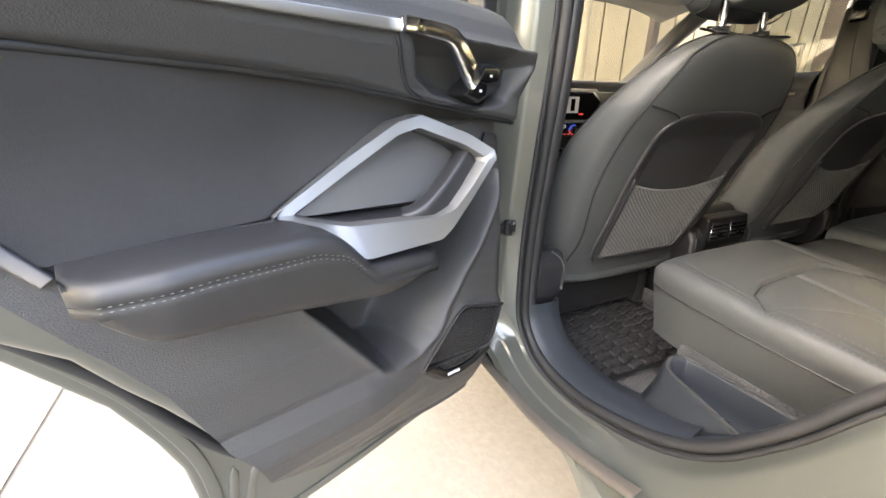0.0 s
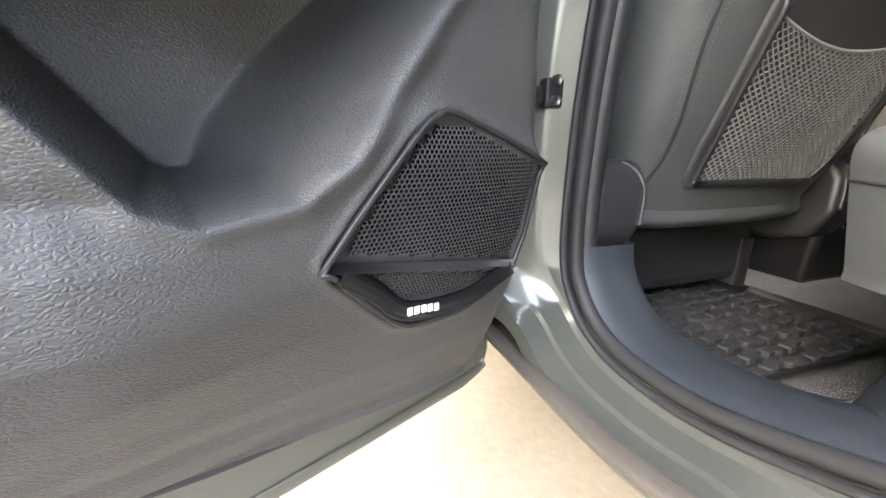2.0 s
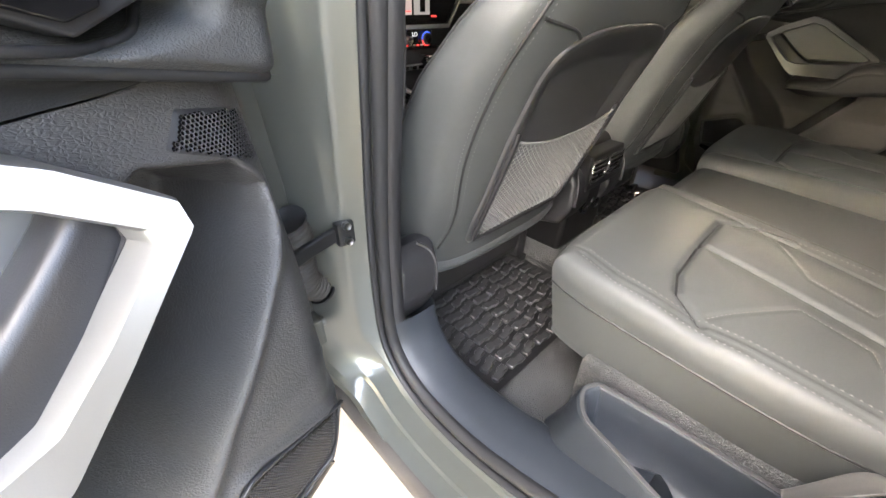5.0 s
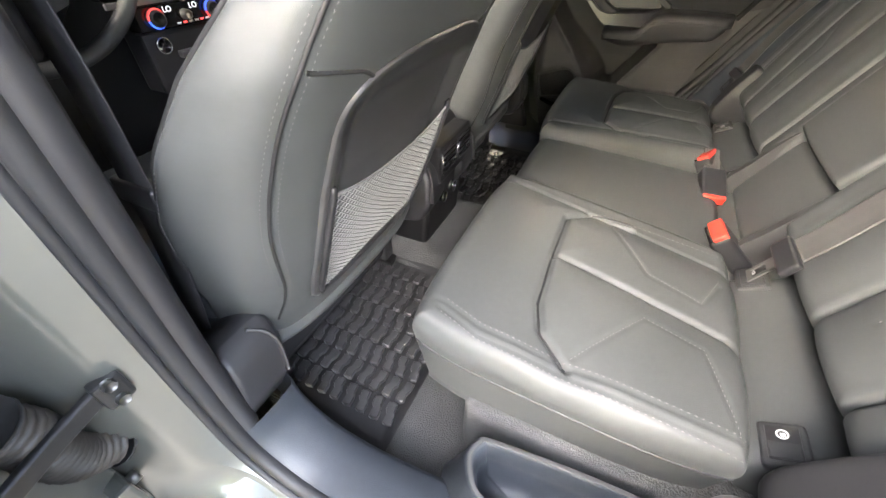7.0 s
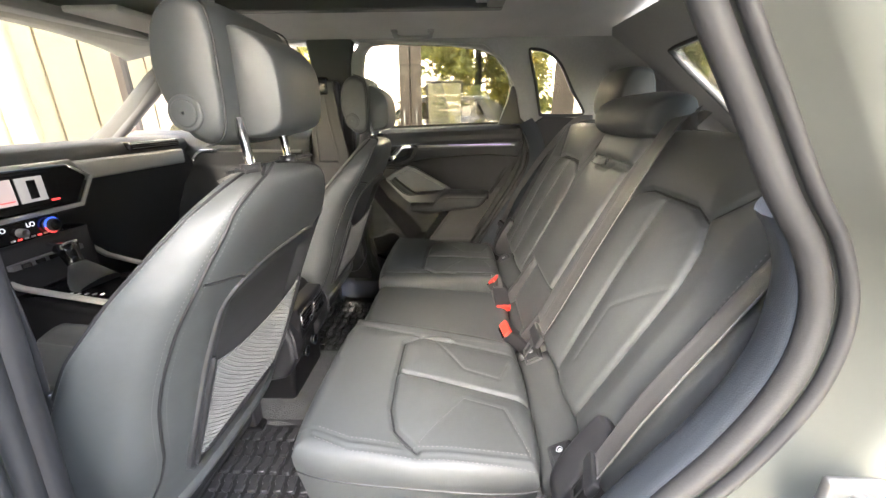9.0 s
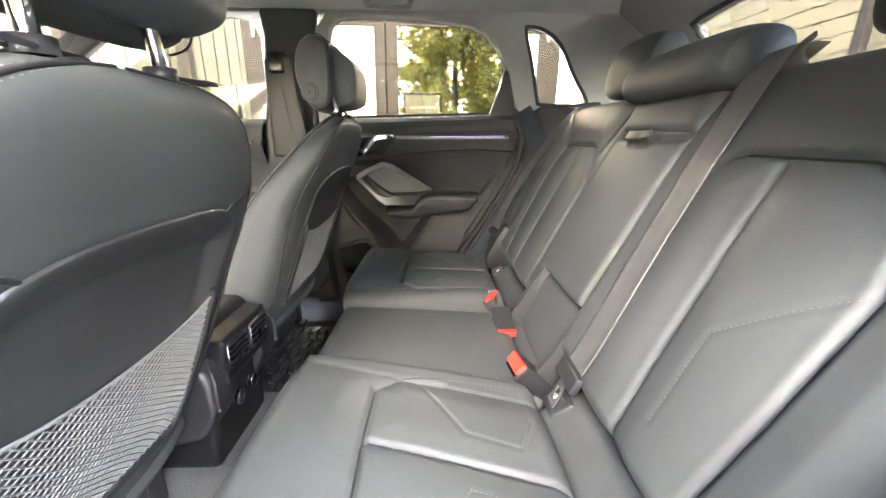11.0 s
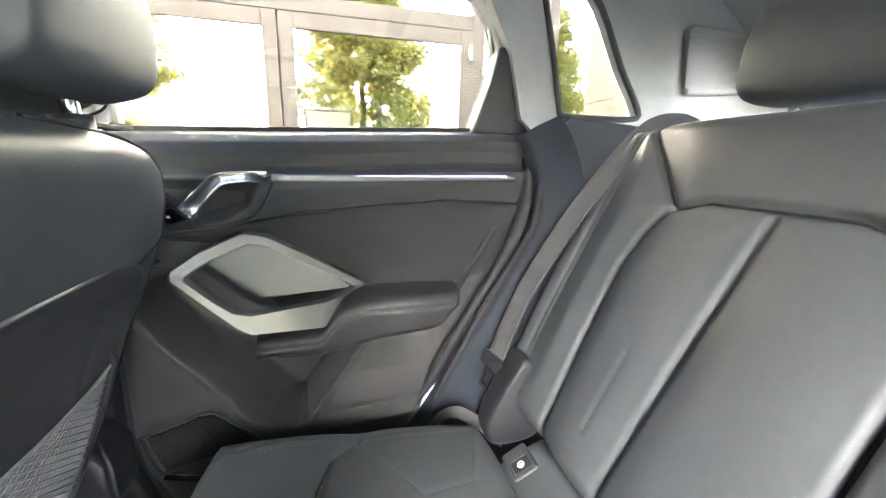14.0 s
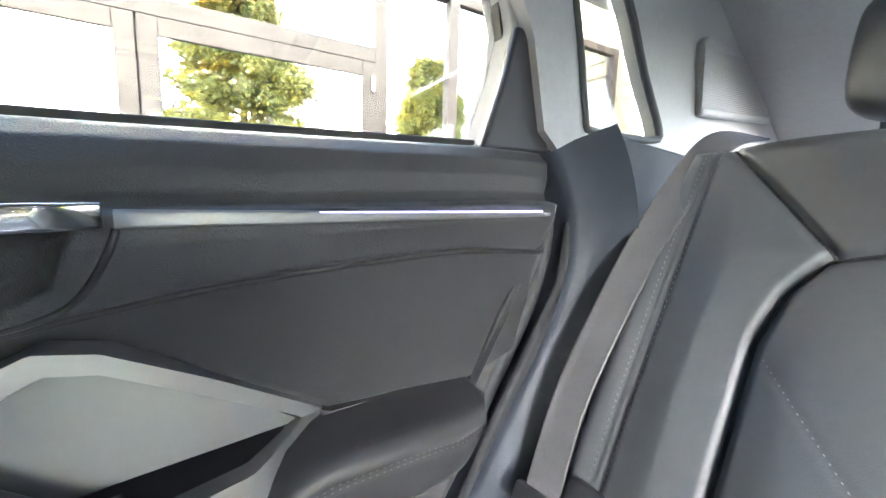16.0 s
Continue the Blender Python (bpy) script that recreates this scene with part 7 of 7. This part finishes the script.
# steering wheel
sw = thing("steering_wheel", "black leather steering wheel with silver spokes", "steering wheel", (-0.368, 1.27, 1.0))
wm = pose(-0.368, 1.270, 1.025, -64, 0, 0)
rimp = [wm @ Vector((0.183 * math.cos(a), 0.178 * math.sin(a), 0)) for a in np.linspace(0, 2 * math.pi, 61)[:-1]]
wn3 = tuple(wm.to_3x3() @ Vector((0, 0, 1)))
rod("rim", rimp, round_section(0.0155, 0.018, 12), LEATHER, sw, "thick leather rim", up=wn3, closed=True)
for a in (0, 180, 250, 290):
    r = radians(a)
    p = [wm @ Vector((k * math.cos(r), k * math.sin(r), -0.02 + 0.02 * (k / 0.18))) for k in (0.05, 0.10, 0.175)]
    rod("spoke", p, flat_section(0.030, 0.010, 0.004), LIT_DASH_SILVER if a > 180 else TRIM, sw, "silver spoke" if a > 180 else "", up=wn3)
bm = bmesh.new()
bmesh.ops.create_cone(bm, cap_ends=True, segments=28, radius1=0.075, radius2=0.062, depth=0.05)
bmesh.ops.bevel(bm, geom=[e for e in bm.edges], offset=0.006, segments=2, affect="EDGES", clamp_overlap=True)
bmesh.ops.transform(bm, matrix=wm, verts=bm.verts)
part("hub", bm, SOFT, sw, "round airbag cover", smooth=True)
rod("column", [tuple(wm @ Vector((0, 0, -0.02))), (-0.368, 1.45, 0.90)], round_section(0.05), TRIM, sw, up=(1, 0, 0))
box("instrument_hood", (-0.56, 1.36, 1.09), (-0.22, 1.52, 1.165), SOFT, dash, "hood over the instruments", bevel=0.02, segments=3)


# ---- front doors (inside) ----
def front_door(sd):
    d = thing("front_door", "shut front car door with black lining and silver bezel", "car door", (sd * 0.70, 1.2, 0.5), "front doors")
    y0, y1 = 0.815, 1.60
    u, v = np.meshgrid(np.linspace(0, 1, 60), np.linspace(0, 1, 60), indexing="ij")
    y, z = y0 + (y1 - y0) * u, 0.50 + 0.645 * v
    x = interp(z, [0.50, 0.58, 0.70, 0.83, 0.90, 1.0, 1.02, 1.055, 1.075, 1.08, 1.11, 1.13, 1.145], [0.69, 0.655, 0.635, 0.640, 0.665, 0.668, 0.655, 0.635, 0.632, 0.648, 0.652, 0.668, 0.71])
    P = np.stack([sd * x, y, z], -1)
    sheet("lining", P, SOFT, d, "dark door lining", flip=sd > 0)
    rod("trim_strip", [(sd * 0.628, 0.84, 1.066), (sd * 0.628, 1.20, 1.068)], flat_section(0.011, 0.009, 0.002), SATIN, d, "bright trim strip", up=(-sd, 0, 0))
    lv = smooth_path([(sd * 0.624, 1.21, 1.066), (sd * 0.622, 1.27, 1.064), (sd * 0.624, 1.31, 1.03)], 5)
    rod("door_lever", lv, flat_section(0.014, 0.010, 0.003), CHROME, d, "chrome lever", up=(-sd, 0, 0))
    ys = np.linspace(0.86, 1.24, 24)
    rows = []
    for yy in ys:
        rows.append([(sd * a, yy, b) for a, b in ((0.67, 0.895), (0.62, 0.89), (0.595, 0.88), (0.592, 0.86), (0.60, 0.835), (0.67, 0.82))])
    sheet("armrest", np.array(rows), LEATHER_MID, d, "padded armrest", flip=sd < 0)
    rod("pull_bezel", [(sd * 0.635, 0.96, 0.905), (sd * 0.615, 1.10, 0.985), (sd * 0.60, 1.20, 0.945), (sd * 0.595, 1.10, 0.868), (sd * 0.610, 1.0, 0.872)], flat_section(0.022, 0.010, 0.003), SATIN, d, "satin silver bezel", up=(-sd, 0, 0), closed=True)
    prism("door_shell", [(0.80, 0.4), (1.65, 0.4), (1.65, 1.12), (0.80, 1.14)], sd * 0.72, sd * 0.80, PAINT, d)
    return d


for sd in (-1, 1):
    front_door(sd)

# roof fittings
for sd in (-1, 1):
    gh = thing("grab_handle", "folded grey grab handle on the headliner", "grab handle", (sd * 0.62, 0.35, 1.49), "grab handles")
    rod("bar", smooth_path([(sd * 0.622, 0.435, 1.505), (sd * 0.612, 0.425, 1.478), (sd * 0.612, 0.31, 1.474), (sd * 0.622, 0.30, 1.50)], 6), flat_section(0.020, 0.012, 0.005), PILLAR, gh, up=(0, 1, 0.2))
    for y in (0.435, 0.30):
        box("mount", (sd * 0.622 - 0.014, y - 0.012, 1.492), (sd * 0.622 + 0.014, y + 0.012, 1.512), PILLAR, gh, bevel=0.004)
    sv = thing("sun_visor", "grey cloth sun visor folded up", "sun visor", (sd * 0.36, 1.2, 1.46), "sun visors")
    box("panel", (sd * 0.36 - 0.19, 1.10, 1.470), (sd * 0.36 + 0.19, 1.26, 1.486), HEADLINER, sv, bevel=0.007, segments=3)
sg = thing("pillar_speaker", "fine slotted speaker cover in the rear pillar", "speaker", (0.67, -0.42, 1.25))
prism("cover_plate", [(-0.395, 1.255), (-0.376, 1.368), (-0.390, 1.38), (-0.50, 1.378), (-0.520, 1.368), (-0.650, 1.285), (-0.645, 1.272)], 0.660, 0.676, PILLAR, sg, bevel=0.006)
for k in range(30):
    f = (k + 1.5) / 32
    ya, yb = -0.387 + 0.010 * f, -0.640 + 0.130 * f
    za, zb_ = 1.263 + 0.098 * f, 1.279 + 0.090 * f
    rod("slot_rib", [(0.6592, ya, za), (0.6592, (ya + yb) / 2, (za + zb_) / 2), (0.6592, yb, zb_)], flat_section(0.0018, 0.002, 0.0004, 1), PILLAR, sg, up=(1, 0, 0))
